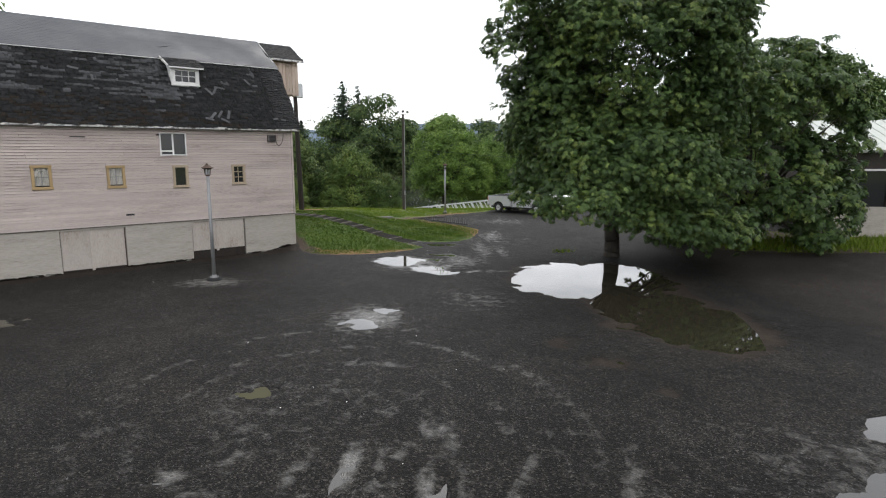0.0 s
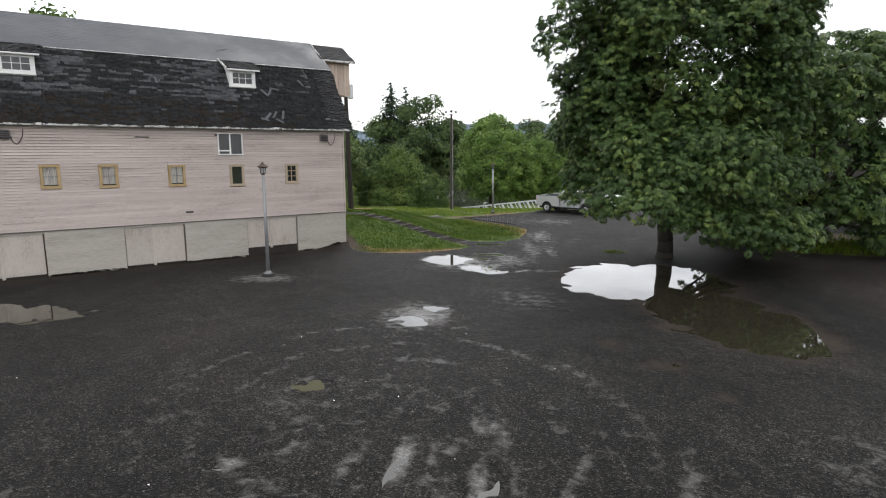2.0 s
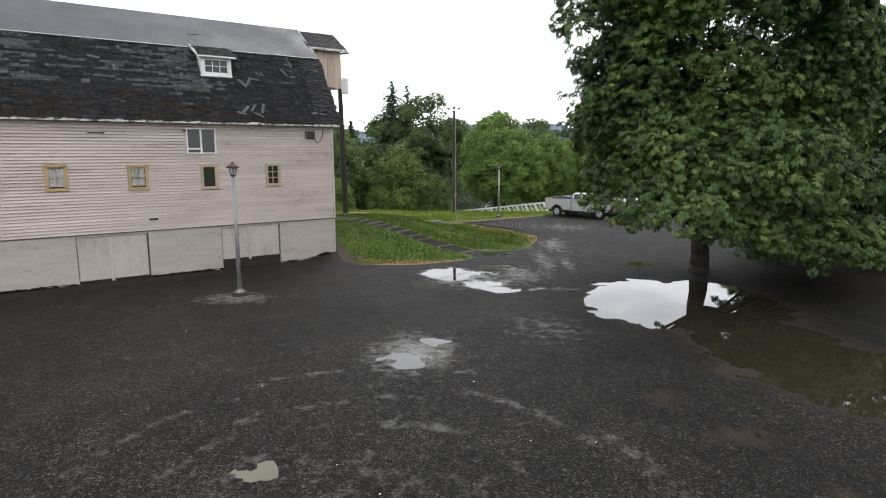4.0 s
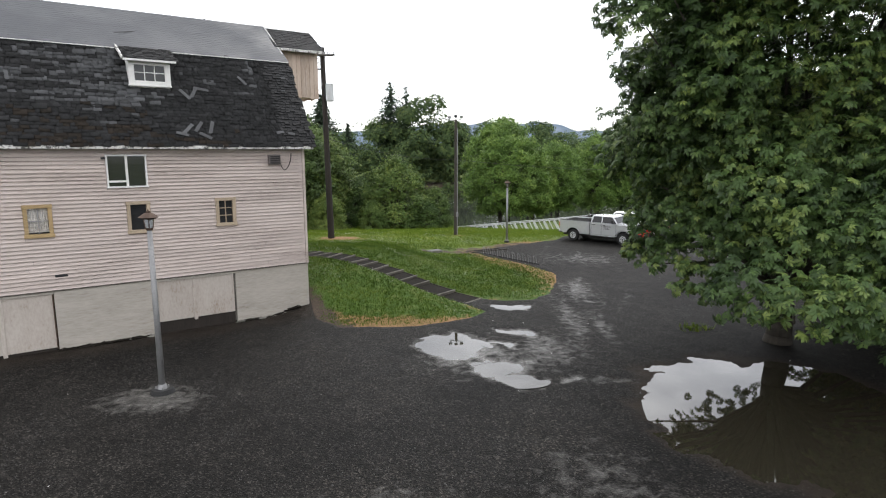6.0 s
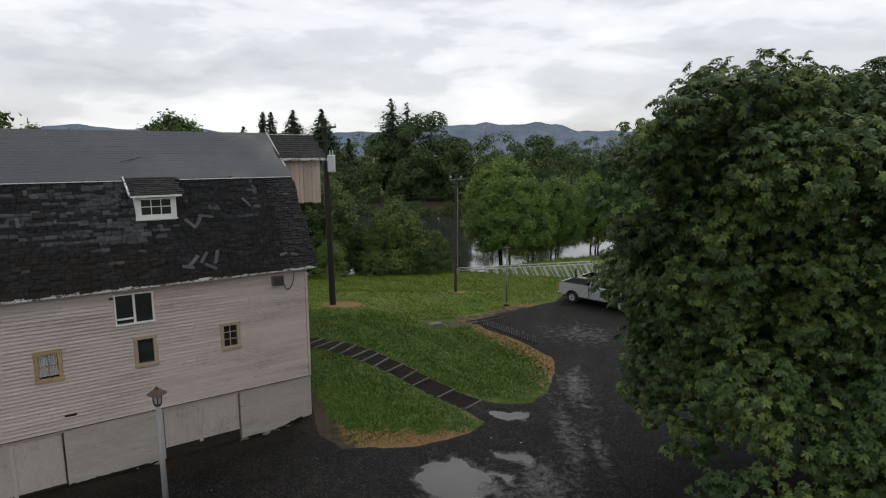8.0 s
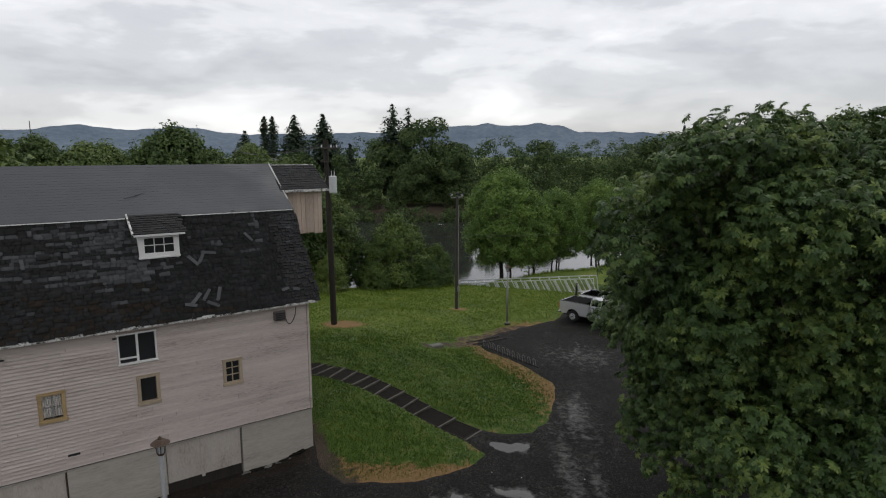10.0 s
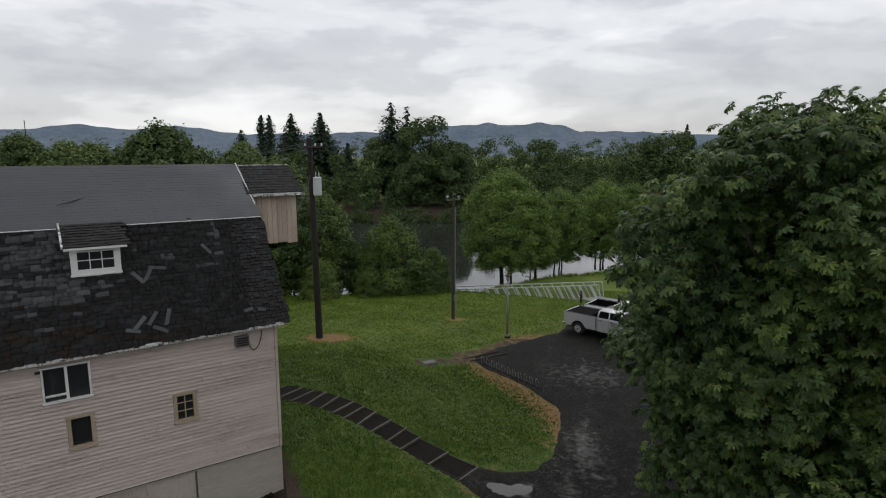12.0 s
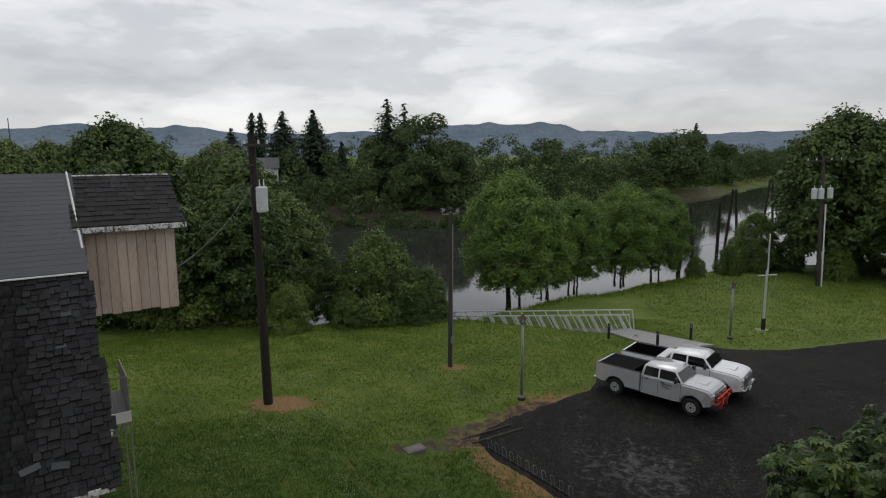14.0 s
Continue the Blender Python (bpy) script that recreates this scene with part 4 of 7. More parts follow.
for u0, u1, z0, z1, trim, look_of in SMALL:
    win = framed("window", u0, u1, z0, z1, 0.105, trim, "small window in an ochre wooden frame" if trim is TRIM else "small window in a faded tan frame")
    a, b, c, d = u0 + 0.105, u1 - 0.105, z0 + 0.105, z1 - 0.105
    if look_of == "panes":
        glazing(a, b, c, d, 0.03, 2, 3, 0.03, PALE_TRIM, win)
    elif look_of == "curtain":
        folds = bmesh.new()
        last = None
        for i in range(29):
            u = a + (b - a) * i / 28
            pair = [folds.verts.new((u, 0.035 + 0.012 * math.sin(i * 1.9 + u0), z)) for z in (c + 0.05, d)]
            if last:
                folds.faces.new((last[0], pair[0], pair[1], last[1]))
            last = pair
        part("curtain", folds, CURTAIN, win, "pale hanging curtain")
        pane_ob = part("pane", box(bmesh.new(), a, b, 0.004, 0.008, c, d), CLEAR, win)
        pane_ob.visible_shadow = False
        part("glazing_bar", box(bmesh.new(), (a + b) / 2 - 0.012, (a + b) / 2 + 0.012, -0.02, 0.003, c, d), GALV, win)
        part("glazing_bar", box(bmesh.new(), a, b, -0.018, 0.002, (c + d) / 2 - 0.012, (c + d) / 2 + 0.012), GALV, win)
        # black sheet added in place of the dark room behind the curtain
        part("window_backing", box(bmesh.new(), a, b, 0.06, 0.07, c, d), BLACK, win)
    else:
        glazing(a, b, c, d, 0.04, 1, 1, 0.03, PALE_TRIM, win)
u0, u1, z0, z1 = BIG
win = framed("window", u0, u1, z0, z1, 0.05, WHITE, "two-pane sliding window in a white frame, ragged at one side")
glazing(u0 + 0.05, u1 - 0.05, z0 + 0.05, z1 - 0.05, 0.02, 2, 1, 0.07, WHITE, win)
part("inner_sash_bar", box(bmesh.new(), u0 + 0.06, u0 + 0.55, 0.0, 0.02, z0 + 0.17, z0 + 0.23), WHITE, win)
part("bent_flashing", box(bmesh.new(), u0 - 0.12, u0 + 0.02, -0.06, -0.03, z1 - 0.14, z1 - 0.08), DARKMETAL, win)
for u in (-1.12, -14.25):
    hood_box = part("exhaust_vent", box(bmesh.new(), u - 0.22, u + 0.2, -0.16, 0.03, 5.52, 5.86, None, 0.02), VENT, barn, "faded grey metal exhaust vent")
    for k in range(4):
        part("louvre", box(bmesh.new(), u - 0.18, u + 0.16, -0.185, -0.155, 5.56 + 0.07 * k, 5.595 + 0.07 * k), BLACK, hood_box)
    loop = bpy.data.curves.new("hanging_cable", "CURVE")
    loop.dimensions, loop.bevel_depth = "3D", 0.014
    s = loop.splines.new("POLY")
    s.points.add(18)
    for i in range(19):
        a = math.pi * (i / 18)
        s.points[i].co = (u + 0.42 - 0.2 * math.cos(a), -0.06, 5.62 - 0.32 * math.sin(a) + (0.5 * (i / 18 - 0.4) if i > 7 else 0), 1)
    loop.materials.append(BLACK)
    ob = new("hanging_cable", loop)
    ob.parent = barn
part("wall_vent_plate", box(bmesh.new(), -7.92, -7.6, -0.05, 0.0, 2.28, 2.36, None, 0.01), DARKMETAL, barn)
part("eave_bracket", box(bmesh.new(), -9.75, -9.2, -0.06, -0.03, 5.62, 5.66), DARKMETAL, barn)

# roof: lower slope sheet, upper felt, far side
LOW_DIR = Vector((0, BREAK_V + 0.3, BREAK - EAVE)).normalized()
LOW_OUT = Vector((0, -LOW_DIR.z, LOW_DIR.y))
LOW_LEN = math.hypot(BREAK_V + 0.3, BREAK - EAVE)
bm = bmesh.new()


def slab_between(bm, a, b, u0, u1, thick):
    """A roof slab from the line a to the line b (v, z), u0 to u1, thickened inwards."""
    a, b = Vector((0, *a)), Vector((0, *b))
    out = Vector((0, -(b - a).z, (b - a).y)).normalized() * thick
    if out.z < 0:
        out = -out
    corners = [a, b, b - out, a - out]
    lo, hi = [bm.verts.new((u0, c.y, c.z)) for c in corners], [bm.verts.new((u1, c.y, c.z)) for c in corners]
    bm.faces.new(lo), bm.faces.new(hi)
    for i in range(4):
        bm.faces.new((lo[i], lo[i - 1], hi[i - 1], hi[i]))


slab_between(bm, (-0.3, EAVE), (BREAK_V, BREAK), -LENGTH - 0.2, 0.28, 0.10)
slab_between(bm, (WIDE + 0.3, EAVE), (WIDE - BREAK_V, BREAK), -LENGTH - 0.2, 0.28, 0.10)
bmesh.ops.recalc_face_normals(bm, faces=bm.faces[:])
part("roof_deck", bm, SHINGLE, barn)
bm = bmesh.new()
slab_between(bm, (BREAK_V - 0.06, BREAK + 0.02), (MID, RIDGE + 0.02), -LENGTH - 0.2, 0.31, 0.09)
slab_between(bm, (WIDE - BREAK_V + 0.06, BREAK + 0.02), (MID, RIDGE + 0.02), -LENGTH - 0.2, 0.31, 0.09)
bmesh.ops.recalc_face_normals(bm, faces=bm.faces[:])
felt = part("felt_roof", bm, FELT, barn, "smooth grey felt on the upper roof slope")
up = Vector((0, MID - BREAK_V, RIDGE - BREAK))
for k in range(20):
    q = Vector((0, BREAK_V - 0.05, BREAK + 0.024)) + up * (0.02 + 0.0485 * k)
    a, b = q, q + up * 0.0492
    bm = bmesh.new()
    slab_between(bm, (a.y, a.z + 0.0045), (b.y, b.z + 0.001), -LENGTH - 0.2, 0.28, 0.005)
    bmesh.ops.recalc_face_normals(bm, faces=bm.faces[:])
    part("felt_strip", bm, FELT, felt)
for k, (s, e) in enumerate(((-LENGTH, -12.9), (-12.6, -5.6), (-4.1, 0.27))):
    part("edge_batten", box(bmesh.new(), s, e, BREAK_V - 0.115, BREAK_V - 0.07, BREAK - 0.02, BREAK + 0.008, None, 0.004), WHITE, barn, "thin white batten along the roof break")
a, b = Vector((0.27, BREAK_V + 0.45, BREAK + 0.38)), Vector((0.22, MID - 0.05, RIDGE + 0.05))
part("edge_batten", tube(bmesh.new(), a, b, 0.02, 0.02, 4), WHITE, barn)
part("fascia", box(bmesh.new(), -LENGTH - 0.2, 0.26, -0.33, -0.27, EAVE - 0.105, EAVE + 0.0, None, 0.006), PEELING, barn, "peeling white fascia board")
part("soffit", box(bmesh.new(), -LENGTH - 0.2, 0.25, -0.27, 0.05, EAVE - 0.10, EAVE - 0.06), TIMBER, barn)
hung_cable("ridge_cable", BARN @ Vector((-5.5, 2.6, 9.95)), BARN @ Vector((-2.0, MID, RIDGE + 0.06)), 0.12, 0.012, BLACK, "thin black cable lying over the felt roof")

# dormers


def dormer(u0, u1, v, name_label):
    top = BREAK + 0.03
    d = part("dormer", prism(bmesh.new(), [(v, 8.02), (v, 8.86), (BREAK_V + 0.05, top + 0.02), (BREAK_V + 0.05, 8.5)], u0, u1), WHITE, barn, name_label)
    me = d.data
    for p in me.vertices:
        p.co = (p.co.y, p.co.x, p.co.z)
    me.flip_normals()
    win = part("window", bmesh.new(), WHITE, d)
    bm = bmesh.new()
    for a, b, c, e in ((u0 - 0.02, u0 + 0.15, 8.10, 8.84), (u1 - 0.15, u1 + 0.02, 8.10, 8.84), (u0 + 0.15, u1 - 0.15, 8.10, 8.23), (u0 + 0.15, u1 - 0.15, 8.72, 8.84)):
        box(bm, a, b, v - 0.07, v + 0.02, c, e, None, 0.006)
    bm.to_mesh(win.data)
    bm.free()
    a, b, c, e = u0 + 0.15, u1 - 0.15, 8.23, 8.72
    for name, x0, x1, y0, y1, z0, z1, mat in [("pane", a, b, v - 0.02, v - 0.01, c, e, GLASS)] + [("glazing_bar", a + (b - a) * i / 3 - 0.013, a + (b - a) * i / 3 + 0.013, v - 0.045, v - 0.021, c, e, WHITE) for i in (1, 2)] + [("glazing_bar", a, b, v - 0.043, v - 0.023, 8.475, 8.50, WHITE)]:
        piece = part(name, box(bmesh.new(), x0, x1, y0, y1, z0, z1), mat, d)
    part("sill", box(bmesh.new(), u0 - 0.04, u1 + 0.04, v - 0.11, v, 8.05, 8.105, None, 0.005), WHITE, d)
    # shed roof in ragged courses
    rs = random.Random(int(u0 * 10))
    a, b = Vector((0, v - 0.24, 8.88)), Vector((0, BREAK_V + 0.04, BREAK + 0.09))
    bm = bmesh.new()
    slab_between(bm, (a.y, a.z), (b.y, b.z), u0 - 0.16, u1 + 0.18, 0.05)
    for k in range(9):
        q = a + (b - a) * (k / 9)
        u = u0 - 0.18
        while u < u1 + 0.16:
            w = rs.uniform(0.11, 0.26)
            tilt = rs.uniform(0, 0.03)
            p = q + Vector((0, -0.01, 0.016))
            r = a + (b - a) * min(1, (k + 1.25) / 9)
            vs = [bm.verts.new((x, y, z)) for x, y, z in ((u, p.y, p.z + tilt), (u + w - 0.01, p.y, p.z + tilt), (u + w - 0.01, r.y, r.z + 0.005), (u, r.y, r.z + 0.005))]
            ws = [bm.verts.new(t.co - Vector((0, 0, 0.018))) for t in vs]
            bm.faces.new(vs)
            for i in range(4):
                bm.faces.new((vs[i], vs[i - 1], ws[i - 1], ws[i]))
            u += w
    bmesh.ops.recalc_face_normals(bm, faces=bm.faces[:])
    part("dormer_roof", bm, SHINGLE, d, "mossy black shingle shed roof")
    bm = bmesh.new()
    slab_between(bm, (a.y, a.z + 0.06), (b.y, b.z + 0.05), u0 - 0.215, u0 - 0.165, 0.09)
    bmesh.ops.recalc_face_normals(bm, faces=bm.faces[:])
    part("rake_board", bm, PEELING, d, "pale rake board")
    part("fascia", box(bmesh.new(), u0 - 0.17, u1 + 0.19, v - 0.26, v - 0.215, 8.81, 8.875, None, 0.004), WHITE, d)


dormer(-5.36, -4.16, 0.95, "small white dormer with a six-pane window")
dormer(-14.2, -13.0, 0.95, "small white dormer with a moss-covered roof")

# hay hood at the ridge's end
hood = part("hay_hood", box(bmesh.new(), -0.05, 2.02, 3.18, 5.62, 8.26, 8.32), PLANK, barn, "projecting hay hood of bare weathered planks")
rp = random.Random(9)
n = 11
for side, v0, v1 in ((0, 3.14, 3.18), (1, 5.62, 5.66)):
    for i in range(n):
        a, b = 0.0 + 2.04 * i / n, 0.0 + 2.04 * (i + 1) / n - 0.008
        part("plank", box(bmesh.new(), a, b, v0 - rp.uniform(0, 0.012), v1, 8.20 - rp.uniform(0, 0.06), 10.12, None, 0.004), PLANK, hood)
for i in range(12):
    a, b = 3.18 + 2.44 * i / 12, 3.18 + 2.44 * (i + 1) / 12 - 0.008
    mid = abs((a + b) / 2 - MID)
    part("plank", box(bmesh.new(), 2.02, 2.055, a, b, 8.20 - rp.uniform(0, 0.06), 10.9 - 0.62 * mid - 0.14, None, 0.004), PLANK, hood)
bm = bmesh.new()
slab_between(bm, (2.86, 10.04), (MID, 11.0), -0.4, 2.2, 0.07)
slab_between(bm, (WIDE - 2.86, 10.04), (MID, 11.0), -0.4, 2.2, 0.07)
a, b = Vector((0, 2.82, 10.05)), Vector((0, MID, 11.02))
rs = random.Random(3)
for k in range(11):
    q, r = a + (b - a) * (k / 11), a + (b - a) * min(1, (k + 1.2) / 11)
    u = 0.16
    while u < 2.2:
        w = rs.uniform(0.12, 0.24)
        t = rs.uniform(0.012, 0.035)
        vs = [bm.verts.new(c) for c in ((u, q.y, q.z + t), (min(2.24, u + w) - 0.008, q.y, q.z + t), (min(2.24, u + w) - 0.008, r.y, r.z + 0.006), (u, r.y, r.z + 0.006))]
        ws = [bm.verts.new(c.co - Vector((0, 0, 0.02))) for c in vs]
        bm.faces.new(vs)
        for i in range(4):
            bm.faces.new((vs[i], vs[i - 1], ws[i - 1], ws[i]))
        u += w
bmesh.ops.recalc_face_normals(bm, faces=bm.faces[:])
part("hood_roof", bm, SHINGLE, hood, "dark shingle roof of the hay hood")
part("hood_ridge_cap", box(bmesh.new(), 0.2, 2.22, MID - 0.045, MID + 0.045, 11.0, 11.035, None, 0.01), PEELING, hood, "pale ridge cap")
part("hood_fascia", box(bmesh.new(), 0.15, 2.25, 2.80, 2.85, 9.93, 10.04, None, 0.005), PEELING, hood, "peeling white fascia")
part("hood_fascia", box(bmesh.new(), 0.15, 2.25, WIDE - 2.85, WIDE - 2.80, 9.9, 10.04, None, 0.005), WHITE, hood)

# iron stair and landing on the gable
stair = part("fire_stair", box(bmesh.new(), 0.02, 1.03, 4.4, 5.9, 5.40, 5.5, None, 0.005), DARKMETAL, barn, "pale iron fire stair with railed landing on the gable")
for v in (4.42, 5.88):
    part("rail_post", tube(bmesh.new(), (1.01, v, 0.4), (1.01, v, 6.33), 0.02, 0.02, 6), GALV, stair)
part("rail", tube(bmesh.new(), (1.01, 4.42, 6.33), (1.01, 5.88, 6.33), 0.017, 0.017, 6), GALV, stair)
part("rail", tube(bmesh.new(), (0.02, 4.42, 6.33), (1.01, 4.42, 6.33), 0.017, 0.017, 6), GALV, stair)
for i in range(8):
    part("baluster", tube(bmesh.new(), (0.06 + i * 0.12, 4.42, 5.5), (0.06 + i * 0.12, 4.42, 6.32), 0.008, 0.008, 5), GALV, stair)
for i in range(10):
    part("baluster", tube(bmesh.new(), (1.01, 4.56 + i * 0.13, 5.5), (1.01, 4.56 + i * 0.13, 6.32), 0.008, 0.008, 5), GALV, stair)
part("landing_edge", box(bmesh.new(), 0.02, 1.035, 4.365, 4.398, 5.24, 5.5, None, 0.004), WHITE, stair, "pale board along the landing's edge")
for u in (0.15, 0.9):
    part("stair_string", tube(bmesh.new(), (u, 5.9, 5.45), (u, 9.9, 1.2), 0.05, 0.05, 4), GALV, stair)
for i in range(17):
    part("stair_tread", box(bmesh.new(), 0.15, 0.9, 5.95 + 0.225 * i, 6.18 + 0.225 * i, 5.27 - 0.235 * i, 5.30 - 0.235 * i), GALV, stair)
part("brace", tube(bmesh.new(), (1.0, 4.42, 5.3), (0.05, 4.42, 4.0), 0.025, 0.025, 6), GALV, stair)

# ---- yard ----


def z_at(x, y):
    return float(height(x, y))


# timber steps up the mound: two long treads at the foot, shorter ones above
for k in range(len(STEP_AT)):
    q, ahead = step_point(STEP_AT[k]), step_point(STEP_AT[k] + 0.1)
    long = STEP_AT[k + 1] - STEP_AT[k] if k + 1 < len(STEP_AT) else 0.7
    m_at = step_point(STEP_AT[k] + 0.5 * long)
    half = 0.50 + 0.03 * min(k, 6)
    end_at = step_point(STEP_AT[k] + long)
    climb = 0.72 * math.atan2(z_at(*end_at) - z_at(q[0], q[1]), long)
    st = thing("step", Matrix.Translation((q[0], q[1], z_at(*m_at) - 0.5 * long * math.tan(climb))) @ Matrix.Rotation(math.atan2(ahead[1] - q[1], ahead[0] - q[0]), 4, "Z") @ Matrix.Rotation(-climb, 4, "Y"), "garden step of a grey weathered timber edge and dark damp gravel", "step", "steps up the mound", "structure")
    rs = random.Random(k)
    part("tread", box(bmesh.new(), 0.03, long + 0.10, -half, half, -0.3, -0.015, None, 0.01), TREAD, st)
    part("timber_edge", box(bmesh.new(), -0.035, 0.035, -half - 0.06 + rs.uniform(-0.05, 0.04), half + 0.06 + rs.uniform(-0.04, 0.05), -0.26, 0.035, pose(0, 0, 0, rs.uniform(-1.5, 1.5), 0, rs.uniform(-4, 4)), 0.012), TIE, st)
    for side in (-half - 0.03, half + 0.03):
        part("side_timber", box(bmesh.new(), 0.04, long - 0.04, side - 0.03, side + 0.03, -0.25, 0.005, None, 0.01), TIMBER, st)


def yard_lamp(x, y, tall, label, group, foot=0.30):
    """A steel post on a concrete foot with a rusty lantern."""
    lamp = thing("street_lamp", pose(x, y, z_at(x, y) + 0.02), label, "lamp post", group)
    bm = bmesh.new()
    bmesh.ops.create_cone(bm, cap_ends=True, segments=20, radius1=foot, radius2=foot * 0.83, depth=0.12, matrix=Matrix.Translation((0, 0, 0.05)))
    part("foot", bm, RUBBER, lamp, "dark foot ring")
    bm = bmesh.new()
    tube(bm, (0, 0, 0.1), (0, 0, 0.22), 0.13, 0.09, 14)
    for k in range(4):
        a = k * math.pi / 2 + 0.6
        tube(bm, (0.14 * math.cos(a), 0.14 * math.sin(a), 0.1), (0.14 * math.cos(a), 0.14 * math.sin(a), 0.17), 0.02, 0.02, 6)
    part("base_plate", bm, GALV, lamp)
    part("pole", tube(bmesh.new(), (0, 0, 0.2), (0, 0, tall - 0.42), 0.075, 0.06, 14), GALV, lamp, "grey galvanised pole", True)
    head = part("lantern", tube(bmesh.new(), (0, 0, tall - 0.44), (0, 0, tall - 0.38), 0.075, 0.10, 8), RUST, lamp, "rusty lantern head")
    for k in range(6):
        a = k * math.tau / 6
        part("lantern_bar", tube(bmesh.new(), (0.095 * math.cos(a), 0.095 * math.sin(a), tall - 0.39), (0.125 * math.cos(a), 0.125 * math.sin(a), tall - 0.16), 0.012, 0.012, 5), RUST, head)
    part("lantern_glass", tube(bmesh.new(), (0, 0, tall - 0.38), (0, 0, tall - 0.17), 0.085, 0.112, 6), LENS, head, "cloudy lantern glass")
    bm = bmesh.new()
    for z0, z1, r0, r1 in ((-0.17, -0.13, 0.15, 0.235), (-0.13, -0.03, 0.235, 0.09), (-0.03, 0.02, 0.06, 0.045), (0.02, 0.06, 0.03, 0.01)):
        tube(bm, (0, 0, tall + z0), (0, 0, tall + z1), r0, r1, 10)
    part("lantern_cap", bm, RUST, head)
    return lamp


yard_lamp(-8.95, 22.95, 4.5, "grey steel lamp post with a rusty lantern before the barn", "yard lamp posts")
yard_lamp(0.27, 49.2, 4.1, "grey steel lamp post with a lantern at the lot's grassy edge", "yard lamp posts", 0.19)
yard_lamp(14.7, 62.2, 3.9, "grey steel lamp post on the grass by the river lot", "yard lamp posts", 0.16)

# floodlight pole
fx, fy = -3.42, 53.7
flood = thing("floodlight_pole", pose(fx, fy, z_at(fx, fy)), "weathered wooden pole with three floodlights on top", "floodlight pole")
part("pole", tube(bmesh.new(), (0, 0, -0.4), (0.03, 0, 8.5), 0.15, 0.10, 12), POLEWOOD, flood)
part("conduit", tube(bmesh.new(), (0.12, -0.09, 0), (0.14, -0.06, 7.9), 0.03, 0.03, 8), GALV, flood, "grey conduit")
part("conduit_box", box(bmesh.new(), 0.04, 0.2, -0.2, -0.08, 1.4, 1.75, None, 0.01), GALV, flood)
part("cross_bracket", tube(bmesh.new(), (-0.42, 0, 8.42), (0.42, 0, 8.5), 0.03, 0.03, 8), GALV, flood)
for k, (x, up_by, turn) in enumerate(((-0.42, 0.16, 40), (0.02, 0.22, 180), (0.42, 0.16, -30))):
    m = Matrix.Translation((x, 0, 8.5 + up_by)) @ Matrix.Rotation(radians(turn), 4, "Z") @ Matrix.Rotation(radians(28), 4, "X")
    head = part("floodlight", box(bmesh.new(), -0.12, 0.12, -0.06, 0.08, -0.09, 0.09, m, 0.025), DARKMETAL, flood, "dark floodlight head")
    part("lens", box(bmesh.new(), -0.10, 0.10, -0.075, -0.062, -0.075, 0.075, m), LENS, head)
    part("stem", tube(bmesh.new(), (x, 0, 8.44), (x, 0, 8.5 + up_by), 0.02, 0.02, 6), GALV, head)

# power pole behind the barn
px, py = -10.98, 46.5
power = thing("power_pole", pose(px, py, z_at(px, py)), "tall dark wooden power pole with a transformer and short crossarm", "power pole")
part("pole", tube(bmesh.new(), (0.02, 0, -0.6), (-0.22, 0.2, 11.75), 0.21, 0.14, 14), TIMBER, power)
cx, cy = 0.28, -0.2
bm = bmesh.new()
tube(bm, (cx, cy, 8.55), (cx, cy, 9.5), 0.24, 0.24, 18)
tube(bm, (cx, cy, 9.5), (cx, cy, 9.56), 0.26, 0.20, 18)
tube(bm, (cx, cy, 8.50), (cx, cy, 8.55), 0.20, 0.24, 18)
can = part("transformer", bm, PORCELAIN, power, "grey-white transformer can")
for a in (-0.08, 0.1):
    part("bushing", tube(bmesh.new(), (cx + a, cy, 9.54), (cx + a, cy, 9.86), 0.035, 0.02, 8), PORCELAIN, can)
part("transformer_bracket", box(bmesh.new(), -0.1, 0.1, -0.12, 0.02, 8.8, 9.3), DARKMETAL, power)
part("crossarm", box(bmesh.new(), -0.45, 0.62, -0.14, -0.03, 11.2, 11.31, None, 0.01), POLEWOOD, power)
for x in (-0.4, 0.2, 0.56):
    part("insulator", tube(bmesh.new(), (x, -0.09, 11.31), (x, -0.09, 11.47), 0.045, 0.03, 10), PORCELAIN, power)
part("side_arm", box(bmesh.new(), -0.5, -0.1, -0.12, -0.04, 10.4, 10.48), POLEWOOD, power)

# three-transformer pole across the lot
qx, qy = 31.6, 84.2
pole_b = thing("power_pole", pose(qx, qy, z_at(qx, qy), 0, -2.6, 0), "grey wooden power pole with three transformers and a crossarm", "power pole")
part("pole", tube(bmesh.new(), (0, 0, -0.5), (0, 0, 13.0), 0.20, 0.13, 12), POLEWOOD, pole_b)
part("white_conduit", tube(bmesh.new(), (0.28, -0.12, 0), (0.34, -0.1, 8.3), 0.07, 0.07, 8), WHITE, pole_b, "pale conduit pipe")
part("crossarm", box(bmesh.new(), -1.6, 1.7, -0.16, -0.05, 12.5, 12.64, None, 0.01), POLEWOOD, pole_b)
for x in (-1.5, -0.7, 0.7, 1.6):
    part("insulator", tube(bmesh.new(), (x, -0.1, 12.64), (x, -0.1, 12.85), 0.06, 0.04, 8), PORCELAIN, pole_b)
